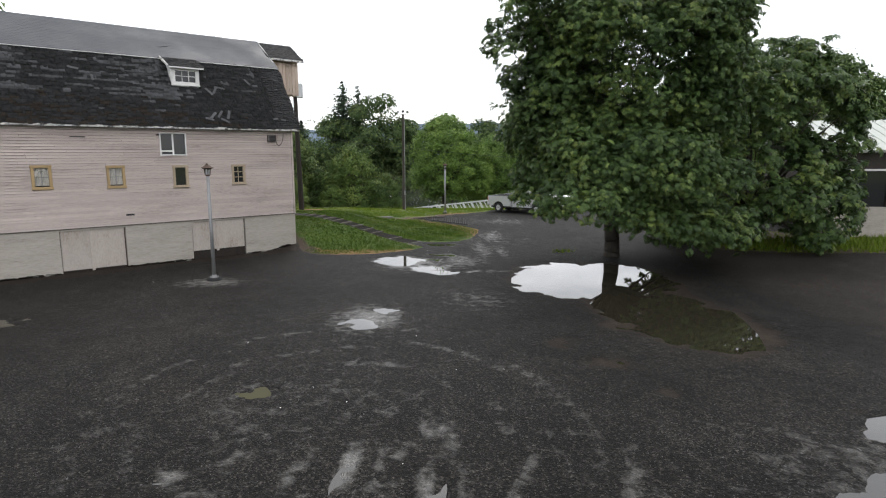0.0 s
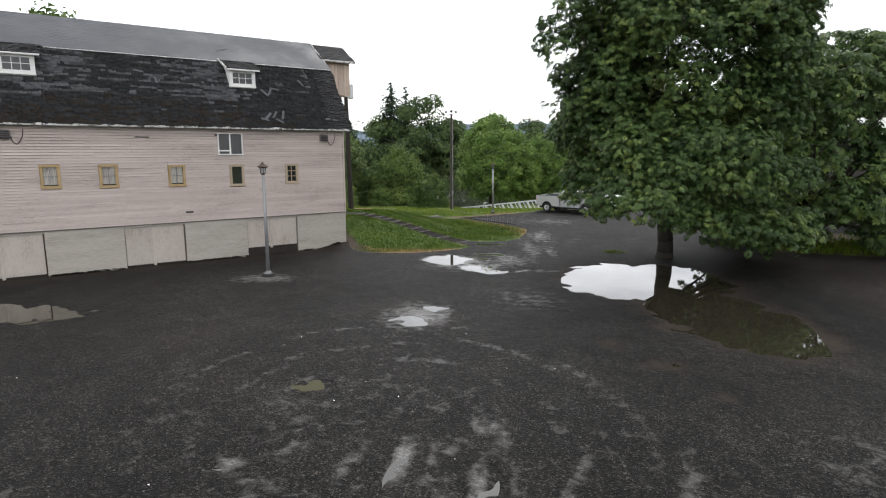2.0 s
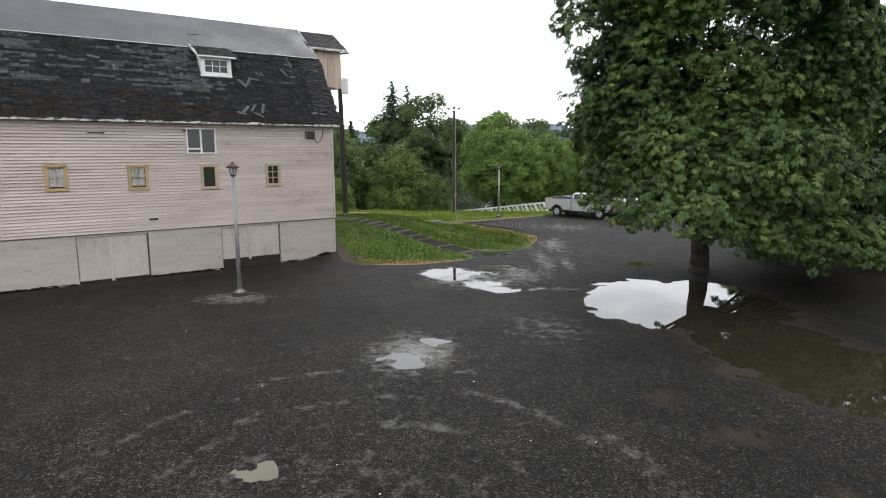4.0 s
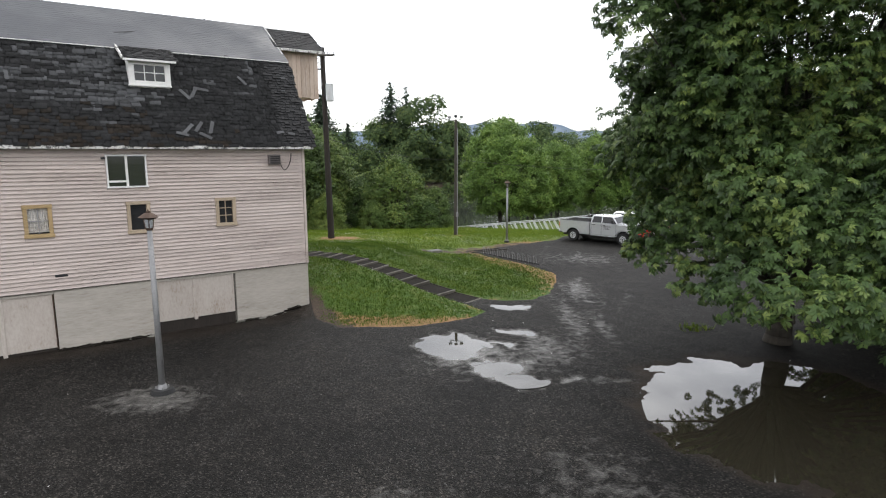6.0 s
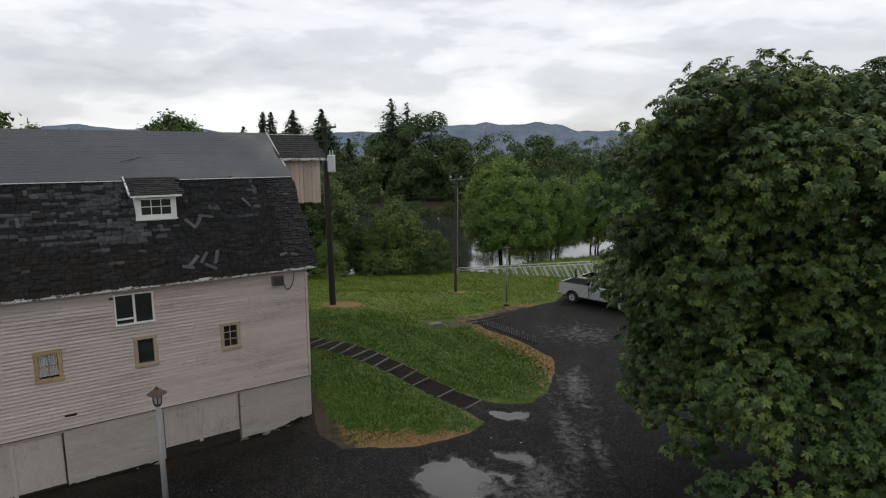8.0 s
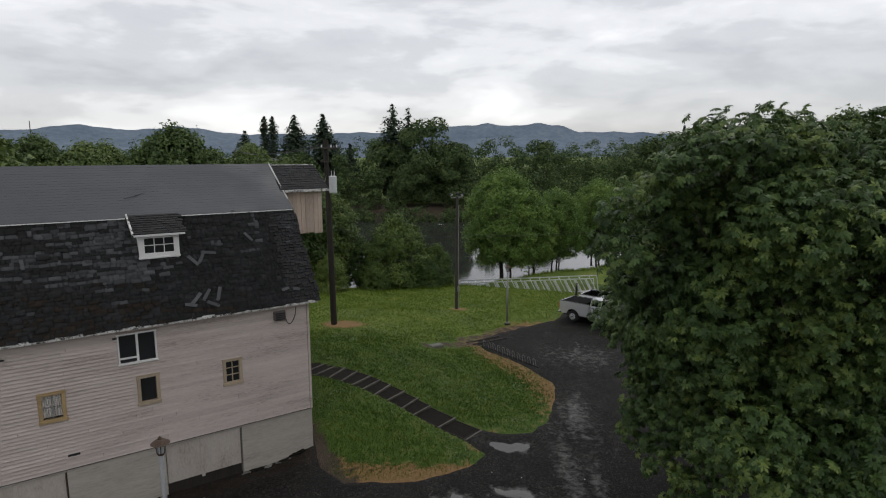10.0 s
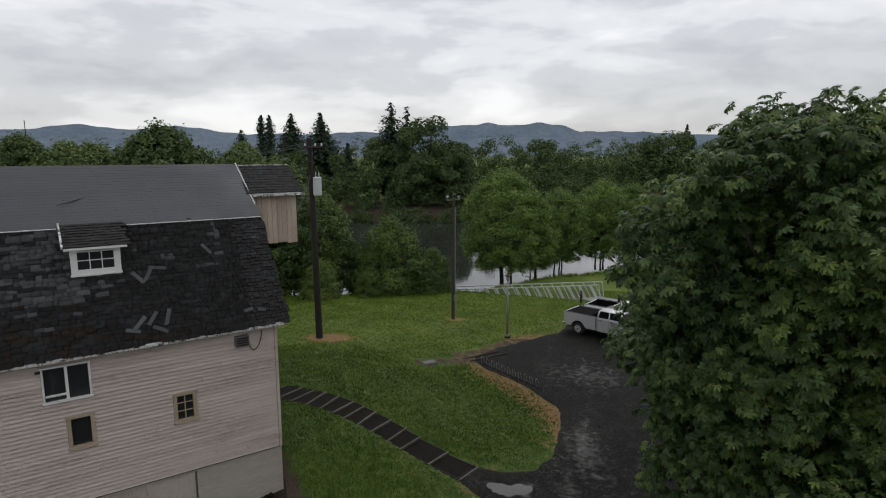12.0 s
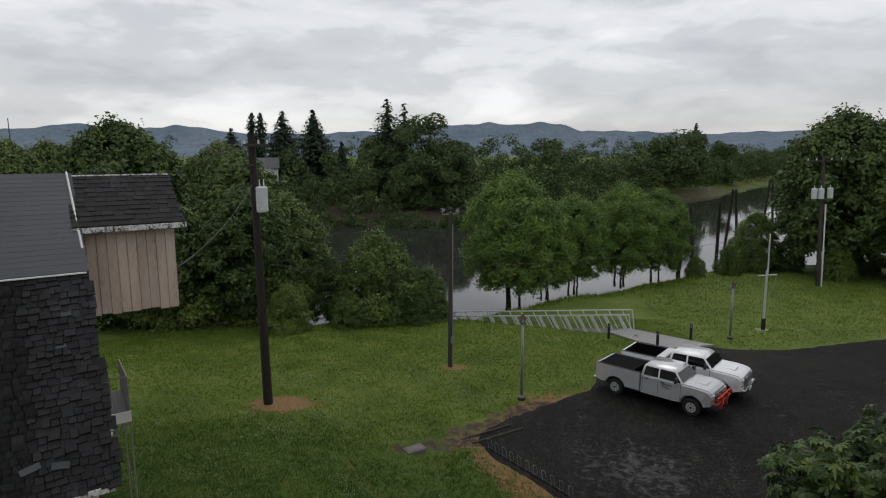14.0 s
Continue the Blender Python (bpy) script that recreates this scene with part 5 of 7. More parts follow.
for x, y in ((-0.85, -0.25), (-0.3, -0.42), (0.62, -0.25)):
    bm = bmesh.new()
    tube(bm, (x, y, 8.9), (x, y, 9.85), 0.27, 0.27, 14)
    tube(bm, (x, y, 9.85), (x, y, 9.93), 0.28, 0.2, 14)
    tube(bm, (x, y, 9.93), (x, y, 10.2), 0.05, 0.03, 8)
    part("transformer", bm, PORCELAIN, pole_b, "grey-white transformer can")
part("meter_box", box(bmesh.new(), -0.35, -0.12, -0.3, -0.1, 0.6, 1.6, None, 0.02), DARKMETAL, pole_b)

# flag mast with a yard
mx, my = 18.2, 65.4
mast = thing("flag_mast", pose(mx, my, z_at(mx, my)), "white flag mast with a crossyard and stays", "flagpole")
part("base_slab", box(bmesh.new(), -0.42, 0.42, -0.36, 0.36, -0.2, 0.02, None, 0.02), SLAB, mast)
part("tabernacle", box(bmesh.new(), -0.12, 0.12, -0.1, 0.1, 0.03, 0.85, None, 0.015), DARKMETAL, mast, "dark mast step")
part("lower_mast", tube(bmesh.new(), (0, 0, 0.5), (-0.04, 0, 4.35), 0.09, 0.075, 12), ALUMINIUM, mast)
part("top_mast", tube(bmesh.new(), (0.02, 0, 4.0), (-0.02, 0, 6.85), 0.055, 0.04, 10), ALUMINIUM, mast)
part("yard_arm", tube(bmesh.new(), (-0.62, 0, 3.95), (0.66, 0, 4.05), 0.04, 0.04, 8), ALUMINIUM, mast)
part("truck_cap", tube(bmesh.new(), (-0.02, 0, 6.85), (-0.02, 0, 6.93), 0.07, 0.05, 10), ALUMINIUM, mast)
for x in (-0.6, 0.64):
    part("halyard", tube(bmesh.new(), (x, 0, 3.98), (0.12 * x, 0, 1.1), 0.012, 0.012, 5), GALV, mast)

# bollards, concrete pad and gangway down to the river
for x, y in ((9.2, 59.3), (12.0, 61.7), (6.6, 61.4)):
    b = thing("bollard", pose(x, y, z_at(x, y)), "black bollard light with a louvred head at the path", "bollard", "bollards at the path")
    part("post", tube(bmesh.new(), (0, 0, -0.1), (0, 0, 0.82), 0.09, 0.09, 14), BLACK, b)
    for k in range(3):
        part("louvre", tube(bmesh.new(), (0, 0, 0.82 + 0.06 * k), (0, 0, 0.85 + 0.06 * k), 0.10, 0.075, 14), BLACK, b)
    part("lens", tube(bmesh.new(), (0, 0, 0.8), (0, 0, 1.0), 0.06, 0.06, 12), LENS, b)
    part("cap", tube(bmesh.new(), (0, 0, 1.0), (0, 0, 1.07), 0.105, 0.085, 14), BLACK, b)
bm = bmesh.new()
pad = [(6.9, 63.3), (8.6, 64.6), (12.9, 60.0), (9.3, 58.7)]
lo = [bm.verts.new((x, y, -1.1 * (y - 52) / 14 - 0.9)) for x, y in pad]
hi = [bm.verts.new((x, y, -1.1 * (y - 52) / 14 + 0.10)) for x, y in pad]
bm.faces.new(hi), bm.faces.new(lo)
for i in range(4):
    bm.faces.new((lo[i], lo[i - 1], hi[i - 1], hi[i]))
bmesh.ops.recalc_face_normals(bm, faces=bm.faces[:])
tagged(part("pavement", bm, SLAB), "wet pale concrete path to the gangway", "path", kind="structure")

g0, g1 = Vector((8.9, 64.5, -1.1)), Vector((-4.6, 69.6, -2.9))
gang_len = (g1 - g0).length
turn = (g1 - g0).to_track_quat("X", "Z").to_matrix().to_4x4()
gang = thing("gangway", Matrix.Translation(g0) @ turn, "pale aluminium truss gangway sloping down to the river", "gangway")
part("deck", box(bmesh.new(), 0, gang_len, -0.75, 0.75, -0.12, 0.0, None, 0.01), COVERLID, gang)
for side in (-0.78, 0.78):
    part("top_rail", box(bmesh.new(), 0, gang_len, side - 0.04, side + 0.04, 1.36, 1.44, None, 0.01), ALUMINIUM, gang)
    part("bottom_rail", box(bmesh.new(), 0, gang_len, side - 0.05, side + 0.05, -0.16, -0.02, None, 0.01), ALUMINIUM, gang)
    for k in range(5):
        part("mid_rail", tube(bmesh.new(), (0.05, side, 0.22 + 0.22 * k), (gang_len - 0.05, side, 0.22 + 0.22 * k), 0.010, 0.010, 5), GALV, gang)
    part("end_post", box(bmesh.new(), 0, 0.07, side - 0.03, side + 0.03, -0.02, 1.36), ALUMINIUM, gang)
    bays = 15
    for k in range(bays):
        x0, x1 = gang_len * k / bays, gang_len * (k + 1) / bays
        wide = 0.11 if side > 0 else 0.03
        part("truss_diagonal", box(bmesh.new(), -0.74, 0.74, -0.04, 0.04, -wide, wide, Matrix.Translation(((x0 + x1) / 2, side, 0.67)) @ Matrix.Rotation(radians(-68), 4, "Y"), 0.006), ALUMINIUM, gang)

# mooring piles standing in the river
for x, y, tall, lean in ((23.1, 98.5, 11.0, 0), (30.4, 108.5, 10.8, None), (33.8, 112.5, 12.3, 0), (47.0, 131, 13.0, 0)):
    if lean is None:
        d = thing("mooring_pile", pose(x, y, -6), "single dark timber pile standing in the river", "mooring pile", "mooring piles")
        part("pile", tube(bmesh.new(), (0, 0, 0), (0, 0, tall), 0.24, 0.2, 10), TIMBER, d)
        continue
    d = thing("mooring_dolphin", pose(x, y, -6), "cluster of dark timber piles bound at the top in the river", "mooring dolphin", "mooring piles")
    for k in range(4):
        a = k * math.pi / 2 + 0.4
        part("pile", tube(bmesh.new(), (1.5 * math.cos(a), 1.5 * math.sin(a), 0), (0.25 * math.cos(a), 0.25 * math.sin(a), tall), 0.2, 0.17, 9), TIMBER, d)
    part("binding", tube(bmesh.new(), (0, 0, tall - 0.5), (0, 0, tall - 0.3), 0.5, 0.5, 12), DARKMETAL, d)

# concrete cover on the lawn
cover = thing("utility_cover", pose(-4.05, 43.45, z_at(-4.05, 43.45) + 0.03, 0, 0, 38), "pale concrete utility cover set in the grass", "utility cover")
part("collar", box(bmesh.new(), -0.40, 0.40, -0.25, 0.25, -0.12, 0.07, None, 0.02), STONE, cover)
part("lid", box(bmesh.new(), -0.34, 0.34, -0.19, 0.19, 0.065, 0.09, None, 0.012), COVERLID, cover, "lighter lid")

# ---- pickup trucks: x forward from the rear axle, y to the left, z up ----


def arch(cx, r, n=9, low=0.42):
    """Points of a wheel arch, from its rear foot over the top to its front foot."""
    half = math.acos(max(-1, min(1, (low - 0.41) / r)))
    out = []
    for i in range(n):
        a = math.pi / 2 + half - 2 * half * i / (n - 1)
        out.append((cx + r * math.cos(a), 0.41 + r * math.sin(a)))
    return out


def mesh_box(name, parent, mat, lims, bevel=0.0, label="", m=None):
    return part(name, box(bmesh.new(), *lims, m, bevel), mat, parent, label)


def pickup(m, paint, label, guard):
    car = thing("pickup_truck", m, label, "pickup truck", "parked pickup trucks")
    wb, rear, nose, front = 3.79, -1.06, 4.72, 1.27
    # bed
    for s in (-1, 1):
        outline = [(rear, 0.66)] + [(-0.75, 0.55)] + arch(0, 0.54, 11, 0.55) + [(front, 0.55), (front, 1.45), (rear - 0.03, 1.45)]
        bm = prism(bmesh.new(), outline, s * 0.90, s * 1.0)
        edges = [e for e in bm.edges if abs(e.verts[0].co.y) > 0.99 and abs(e.verts[1].co.y) > 0.99]
        bmesh.ops.bevel(bm, geom=edges, offset=0.025, segments=2, affect="EDGES")
        part("bed_side", bm, paint, car)
        mesh_box("bed_rail_cap", car, BLACK, (rear, front, s * 0.95 - 0.055, s * 0.95 + 0.055, 1.45, 1.475), 0.01)
        mesh_box("bed_inner_wall", car, LINER, (rear + 0.1, front - 0.02, s * 0.84 - 0.055, s * 0.84 + 0.055, 0.75, 1.445))
    gate = mesh_box("tailgate", car, paint, (rear - 0.02, rear + 0.07, -0.9, 0.9, 0.66, 1.45), 0.02)
    mesh_box("tailgate_handle", gate, BLACK, (rear - 0.035, rear - 0.01, -0.14, 0.14, 1.22, 1.32), 0.01)
    mesh_box("tailgate_liner", gate, LINER, (rear + 0.072, rear + 0.095, -0.88, 0.88, 0.8, 1.44))
    mesh_box("bed_floor", car, LINER, (rear + 0.1, front - 0.02, -0.89, 0.89, 0.70, 0.80), 0, "black bed liner")
    for k in range(7):
        mesh_box("bed_rib", car, LINER, (rear + 0.12, front - 0.1, -0.72 + 0.24 * k - 0.05, -0.72 + 0.24 * k + 0.05, 0.80, 0.815))
    mesh_box("bed_front_wall", car, LINER, (front - 0.1, front - 0.02, -0.89, 0.89, 0.8, 1.44))
    for s in (-1, 1):
        mesh_box("tail_light", car, RED, (rear - 0.035, rear + 0.04, s * 0.95 - 0.05, s * 0.95 + 0.05, 0.95, 1.35), 0.01, "red tail light")
    # lower body of the cab and the engine bay
    hood_line = [(3.30, 1.42), (3.7, 1.42), (4.15, 1.40), (4.48, 1.36), (nose - 0.08, 1.27), (nose - 0.01, 1.12), (nose, 0.66)]
    outline = [(front + 0.03, 0.52)] + [(3.2, 0.52)] + arch(wb, 0.53, 11, 0.53) + [(4.45, 0.58)] + hood_line[::-1] + [(front + 0.03, 1.42)]
    bm = prism(bmesh.new(), outline, -0.97, 0.97)
    for v in bm.verts:
        if v.co.x > 4.4:
            v.co.y *= 0.955
    edges = [e for e in bm.edges if abs(e.verts[0].co.y) > 0.8 and abs(e.verts[1].co.y) > 0.8 and e.verts[0].co.y * e.verts[1].co.y > 0 and min(e.verts[0].co.z, e.verts[1].co.z) > 0.45]
    bmesh.ops.bevel(bm, geom=edges, offset=0.075, segments=3, affect="EDGES")
    body = part("body", bm, paint, car)
    for p in body.data.polygons:
        p.use_smooth = False
    mesh_box("hood_scoop", body, paint, (3.62, 4.25, -0.36, 0.36, 1.25, 1.44), 0.06)
    mesh_box("cowl", body, BLACK, (3.26, 3.46, -0.82, 0.82, 1.38, 1.415), 0.01)
    mesh_box("undercarriage", car, BLACK, (rear + 0.1, nose - 0.2, -0.62, 0.62, 0.36, 0.66))
    # greenhouse
    base, top = (1.32, 3.38, 0.92, 1.40), (1.50, 2.78, 0.70, 1.94)
    bm = bmesh.new()
    ring = []
    for x0, x1, w, z in (base, (1.40, 2.98, 0.80, 1.84), top):
        ring.append([bm.verts.new(c) for c in ((x0, -w, z), (x1, -w, z), (x1, w, z), (x0, w, z))])
    for a, b in zip(ring, ring[1:]):
        for i in range(4):
            bm.faces.new((a[i], a[(i + 1) % 4], b[(i + 1) % 4], b[i]))
    bm.faces.new(ring[-1])
    bmesh.ops.recalc_face_normals(bm, faces=bm.faces[:])
    bmesh.ops.bevel(bm, geom=[e for e in bm.edges if min(e.verts[0].co.z, e.verts[1].co.z) > 1.4 or abs(e.verts[0].co.z - e.verts[1].co.z) > 0.1], offset=0.035, segments=2, affect="EDGES")
    cab = part("cab", bm, paint, car, "", True)

    def pane(name, corners, out):
        """A pane just proud of the cab's skin, from four corners."""
        bm = bmesh.new()
        vs = [bm.verts.new(Vector(c) + Vector(out) * 0.016) for c in corners]
        ws = [bm.verts.new(Vector(c) - Vector(out) * 0.02) for c in corners]
        bm.faces.new(vs)
        for i in range(4):
            bm.faces.new((vs[i], vs[i - 1], ws[i - 1], ws[i]))
        bmesh.ops.recalc_face_normals(bm, faces=bm.faces[:])
        part(name, bm, CARGLASS, cab)

    for s in (-1, 1):
        def side(x, z):
            return (x, s * (0.92 - 0.12 * (z - 1.40) / 0.44), z)
        pane("side_window", [side(1.45, 1.43), side(2.15, 1.43), side(2.15, 1.84), side(1.53, 1.84)], (0, s, 0.25))
        pane("side_window", [side(2.23, 1.43), side(3.26, 1.43), side(2.91, 1.84), side(2.23, 1.84)], (0, s, 0.25))
        for x in (1.42, 2.19, 3.27):
            mesh_box("door_gap", body, BLACK, (x - 0.008, x + 0.008, s * 0.957 - 0.018, s * 0.957 + 0.018, 0.60, 1.38))
        for x in (1.52, 2.30):
            mesh_box("door_handle", body, BLACK, (x, x + 0.2, s * 0.965 - 0.03, s * 0.965 + 0.03, 1.24, 1.29), 0.008)
        mesh_box("rocker_trim", body, CHROME if guard else BLACK, (1.35, 3.22, s * 0.985 - 0.02, s * 0.985 + 0.02, 0.49, 0.55), 0.01)
        mirror = mesh_box("mirror", car, BLACK, (3.04, 3.16, s * 1.13 - 0.12, s * 1.13 + 0.12, 1.44, 1.70), 0.03)
        mesh_box("mirror_arm", mirror, BLACK, (3.08, 3.12, s * 0.98 - 0.08, s * 0.98 + 0.08, 1.42, 1.46))
        mesh_box("headlight", car, LENS, (nose - 0.10, nose + 0.015, s * 0.74 - 0.13, s * 0.74 + 0.13, 0.98, 1.20), 0.02, "clear headlight")
        mesh_box("indicator", car, AMBER, (nose - 0.12, nose + 0.01, s * 0.83 - 0.06, s * 0.83 + 0.06, 0.90, 0.95), 0.01)
    if guard:
        for k, (z, w) in enumerate(((1.12, 0.52), (1.03, 0.34), (0.95, 0.44))):
            mesh_box("door_lettering_bar", body, BLACK, (2.36, 2.36 + w, -0.978, -0.964, z + 0.06, z + 0.09), 0, "line of small dark lettering")
    pane("windscreen", [(3.335, -0.84, 1.45), (3.335, 0.84, 1.45), (3.007, 0.74, 1.81), (3.007, -0.74, 1.81)], (0.74, 0, 0.67))
    pane("rear_window", [(1.335, -0.74, 1.48), (1.335, 0.74, 1.48), (1.39, 0.68, 1.79), (1.39, -0.68, 1.79)], (-1, 0, 0.15))
    # front end
    bumper = mesh_box("front_bumper", car, BLACK if guard else CHROME, (nose - 0.06, nose + 0.14, -0.96, 0.96, 0.52, 0.78), 0.04, "black front bumper" if guard else "chrome front bumper")
    mesh_box("number_plate", bumper, WHITE, (nose + 0.14, nose + 0.155, -0.16, 0.16, 0.56, 0.70))
    mesh_box("plate_bar", bumper, DARKMETAL, (nose + 0.155, nose + 0.159, -0.11, 0.11, 0.60, 0.66))
    grille = mesh_box("grille", car, BLACK, (nose - 0.05, nose + 0.03, -0.60, 0.60, 0.82, 1.24), 0.03, "dark grille in a chrome surround")
    for z in (0.83, 0.96, 1.09, 1.215):
        mesh_box("grille_bar", grille, CHROME, (nose + 0.02, nose + 0.045, -0.59, 0.59, z - 0.017, z + 0.017), 0.006)
    for y in (-0.6, 0.6):
        mesh_box("grille_bar", grille, CHROME, (nose + 0.02, nose + 0.045, y - 0.02, y + 0.02, 0.82, 1.18), 0.006)
    mesh_box("rear_bumper", car, CHROME, (rear - 0.16, rear + 0.02, -0.95, 0.95, 0.52, 0.68), 0.03)
    # wheels
    for x in (0, wb):
        for s in (-1, 1):
            bm = bmesh.new()
            made = bmesh.ops.create_cone(bm, cap_ends=True, segments=28, radius1=0.41, radius2=0.41, depth=0.27, matrix=Matrix.Rotation(math.pi / 2, 4, "X"))["verts"]
            bmesh.ops.bevel(bm, geom=[e for e in bm.edges if abs(e.verts[0].co.y - e.verts[1].co.y) < 0.01], offset=0.05, segments=2, affect="EDGES")
            bmesh.ops.translate(bm, verts=bm.verts[:], vec=(x, s * 0.84, 0.41))
            tyre = part("tyre", bm, RUBBER, car)
            bm = bmesh.new()
            tube(bm, (x, s * 0.90, 0.41), (x, s * 0.982, 0.41), 0.24, 0.225, 24)
            rim = part("rim", bm, ALUMINIUM, tyre, "bright alloy rim")
            for k in range(8):
                a = k * math.tau / 8
                part("rim_hole", tube(bmesh.new(), (x + 0.15 * math.cos(a), s * 0.975, 0.41 + 0.15 * math.sin(a)), (x + 0.15 * math.cos(a), s * 0.986, 0.41 + 0.15 * math.sin(a)), 0.04, 0.04, 8), BLACK, tyre)
            part("hub", tube(bmesh.new(), (x, s * 0.97, 0.41), (x, s * 1.02, 0.41), 0.08, 0.06, 12), CHROME, tyre)
    if guard:
        gr = part("grille_guard", bmesh.new(), RED, car, "bright red steel grille guard")
        bm = bmesh.new()
        for y in (-0.36, 0.36):
            prism_bm = [(nose + 0.13, 0.5), (nose + 0.25, 0.5), (nose + 0.27, 1.0), (nose + 0.18, 1.17), (nose + 0.10, 1.17)]
            prism(bm, prism_bm, y - 0.035, y + 0.035)
        for z in (1.13, 0.86):
            tube(bm, (nose + 0.20, -0.86, z - 0.02), (nose + 0.20, 0.86, z - 0.02), 0.032, 0.032, 8)
        for y in (-0.86, 0.86):
            tube(bm, (nose + 0.20, y, 0.80), (nose + 0.20, y, 1.14), 0.032, 0.032, 8)
            tube(bm, (nose + 0.20, y, 0.84), (nose - 0.05, y * 1.05, 0.84), 0.028, 0.028, 8)
        bm.to_mesh(gr.data)
        bm.free()
        mesh_box("bed_cover", car, LINER, (rear + 0.1, 0.86, -0.89, 0.89, 1.40, 1.44), 0.01, "flat black bed cover")
    else:
        mesh_box("bed_front_liner", car, WHITEPAINT, (front - 0.13, front - 0.102, -0.78, 0.78, 0.82, 1.43))
        tool = mesh_box("tool_box", car, ALUMINIUM, (0.72, 1.13, -0.88, 0.88, 1.15, 1.52), 0.03, "pale metal tool box in the bed")
        mesh_box("tool_box_lid_seam", tool, BLACK, (0.71, 1.14, -0.885, 0.885, 1.44, 1.45))
    return car


pickup(pose(5.32, 50.86, z_at(5.2, 50.5) + 0.03, 0, 0, -37.8) @ Matrix.Scale(0.95, 4), SILVER, "silver crew-cab pickup with a red grille guard on the lot", True)
pickup(pose(6.95, 52.75, z_at(7.0, 52.7) + 0.03, 0, 0, -34.5) @ Matrix.Scale(1.0, 4), WHITEPAINT, "white crew-cab pickup with a chrome grille parked beside the silver one", False)

# ---- trees ----


def unit(a):
    return a / np.maximum(1e-6, np.linalg.norm(a, axis=-1, keepdims=True))


def palmate(points, normals, fall, size, rs, lobes=5):
    """Hand-shaped drooping leaves: each a fan of pointed lobes round its stalk. Returns points and quads."""
    n = len(points)
    f = unit(fall - normals * np.sum(fall * normals, -1, keepdims=True))
    s = np.cross(normals, f)
    angles = np.radians(np.linspace(-98, 98, lobes))
    reach = 1 - 0.42 * np.abs(np.linspace(-1, 1, lobes)) ** 1.5
    verts, faces = [], []
    for k in range(lobes):
        d = f * math.cos(angles[k]) + s * math.sin(angles[k])
        e = np.cross(normals, d)
        long = (size * reach[k])[:, None]
        droop = rs.uniform(0.1, 0.55, n)[:, None]
        a = points
        b = points + d * long * 0.62 + e * long * 0.21 - normals * long * 0.10
        c = points + d * long - normals * long * droop
        g = points + d * long * 0.62 - e * long * 0.21 - normals * long * 0.10
        verts.append(np.stack([a, b, c, g], 1))
    v = np.stack(verts, 1).reshape(-1, 3)
    # the lobes of one leaf share their stalk point, so that a leaf is one piece
    i = np.arange(n)[:, None] * lobes * 4 + np.arange(lobes)[None, :] * 4
    stalk = np.repeat((np.arange(n) * lobes * 4)[:, None], lobes, 1)
    faces = np.stack([stalk, i + 1, i + 2, i + 3], -1).reshape(-1, 4)
    return v, faces


def sprays(points, axes, leaf_size, rs, lobes=5, each=6):
    """Shoot tips, each with a ring of drooping hand-shaped leaves round it."""
    n = len(points)
    side = unit(np.cross(axes, unit(rs.normal(size=(n, 3)))))
    other = np.cross(axes, side)
    at, facing, fall, size = [], [], [], []
    for k in range(each):
        a = (k + rs.uniform(-0.3, 0.3, n)) * math.tau / each
        d = side * np.cos(a)[:, None] + other * np.sin(a)[:, None]
        ring = 1.0 if k % 3 else 0.45
        big = leaf_size * rs.uniform(0.75, 1.3, n)
        at.append(points + d * (0.42 * ring * big)[:, None] + axes * (rs.uniform(-0.25, 0.3, n) * big)[:, None])
        facing.append(unit(axes * 0.8 + d * 0.45 * ring + np.array([0, 0, 0.35]) + rs.normal(0, 0.14, (n, 3))))
        fall.append(d + np.array([0, 0, -0.35]) + rs.normal(0, 0.12, (n, 3)))
        size.append(big)
    return palmate(np.concatenate(at), np.concatenate(facing), unit(np.concatenate(fall)), np.concatenate(size), rs, lobes)


def simple_leaves(points, normals, size, rs):
    """Small pointed leaves, one folded quad each."""
    n = len(points)
    d = unit(np.cross(normals, unit(rs.normal(size=(n, 3)))))
    e = np.cross(normals, d)
    long = size[:, None]
    v = np.stack([points - d * long * 0.5, points + e * long * 0.3 - normals * long * 0.08, points + d * long * 0.5 - normals * long * 0.2, points - e * long * 0.3 - normals * long * 0.08], 1)
    return v.reshape(-1, 3), np.arange(n * 4).reshape(-1, 4)


def small_leaves(points, normals, size, rs):
    """Leaves seen from afar, one pointed blade each."""
    n = len(points)
    d = unit(np.cross(normals, unit(rs.normal(size=(n, 3)))))
    e = np.cross(normals, d)
    long = size[:, None]
    v = np.stack([points - d * long * 0.45 + e * long * 0.36, points - d * long * 0.45 - e * long * 0.36, points + d * long * 0.6 - normals * long * 0.2], 1)
    return v.reshape(-1, 3), np.arange(n * 3).reshape(-1, 3)


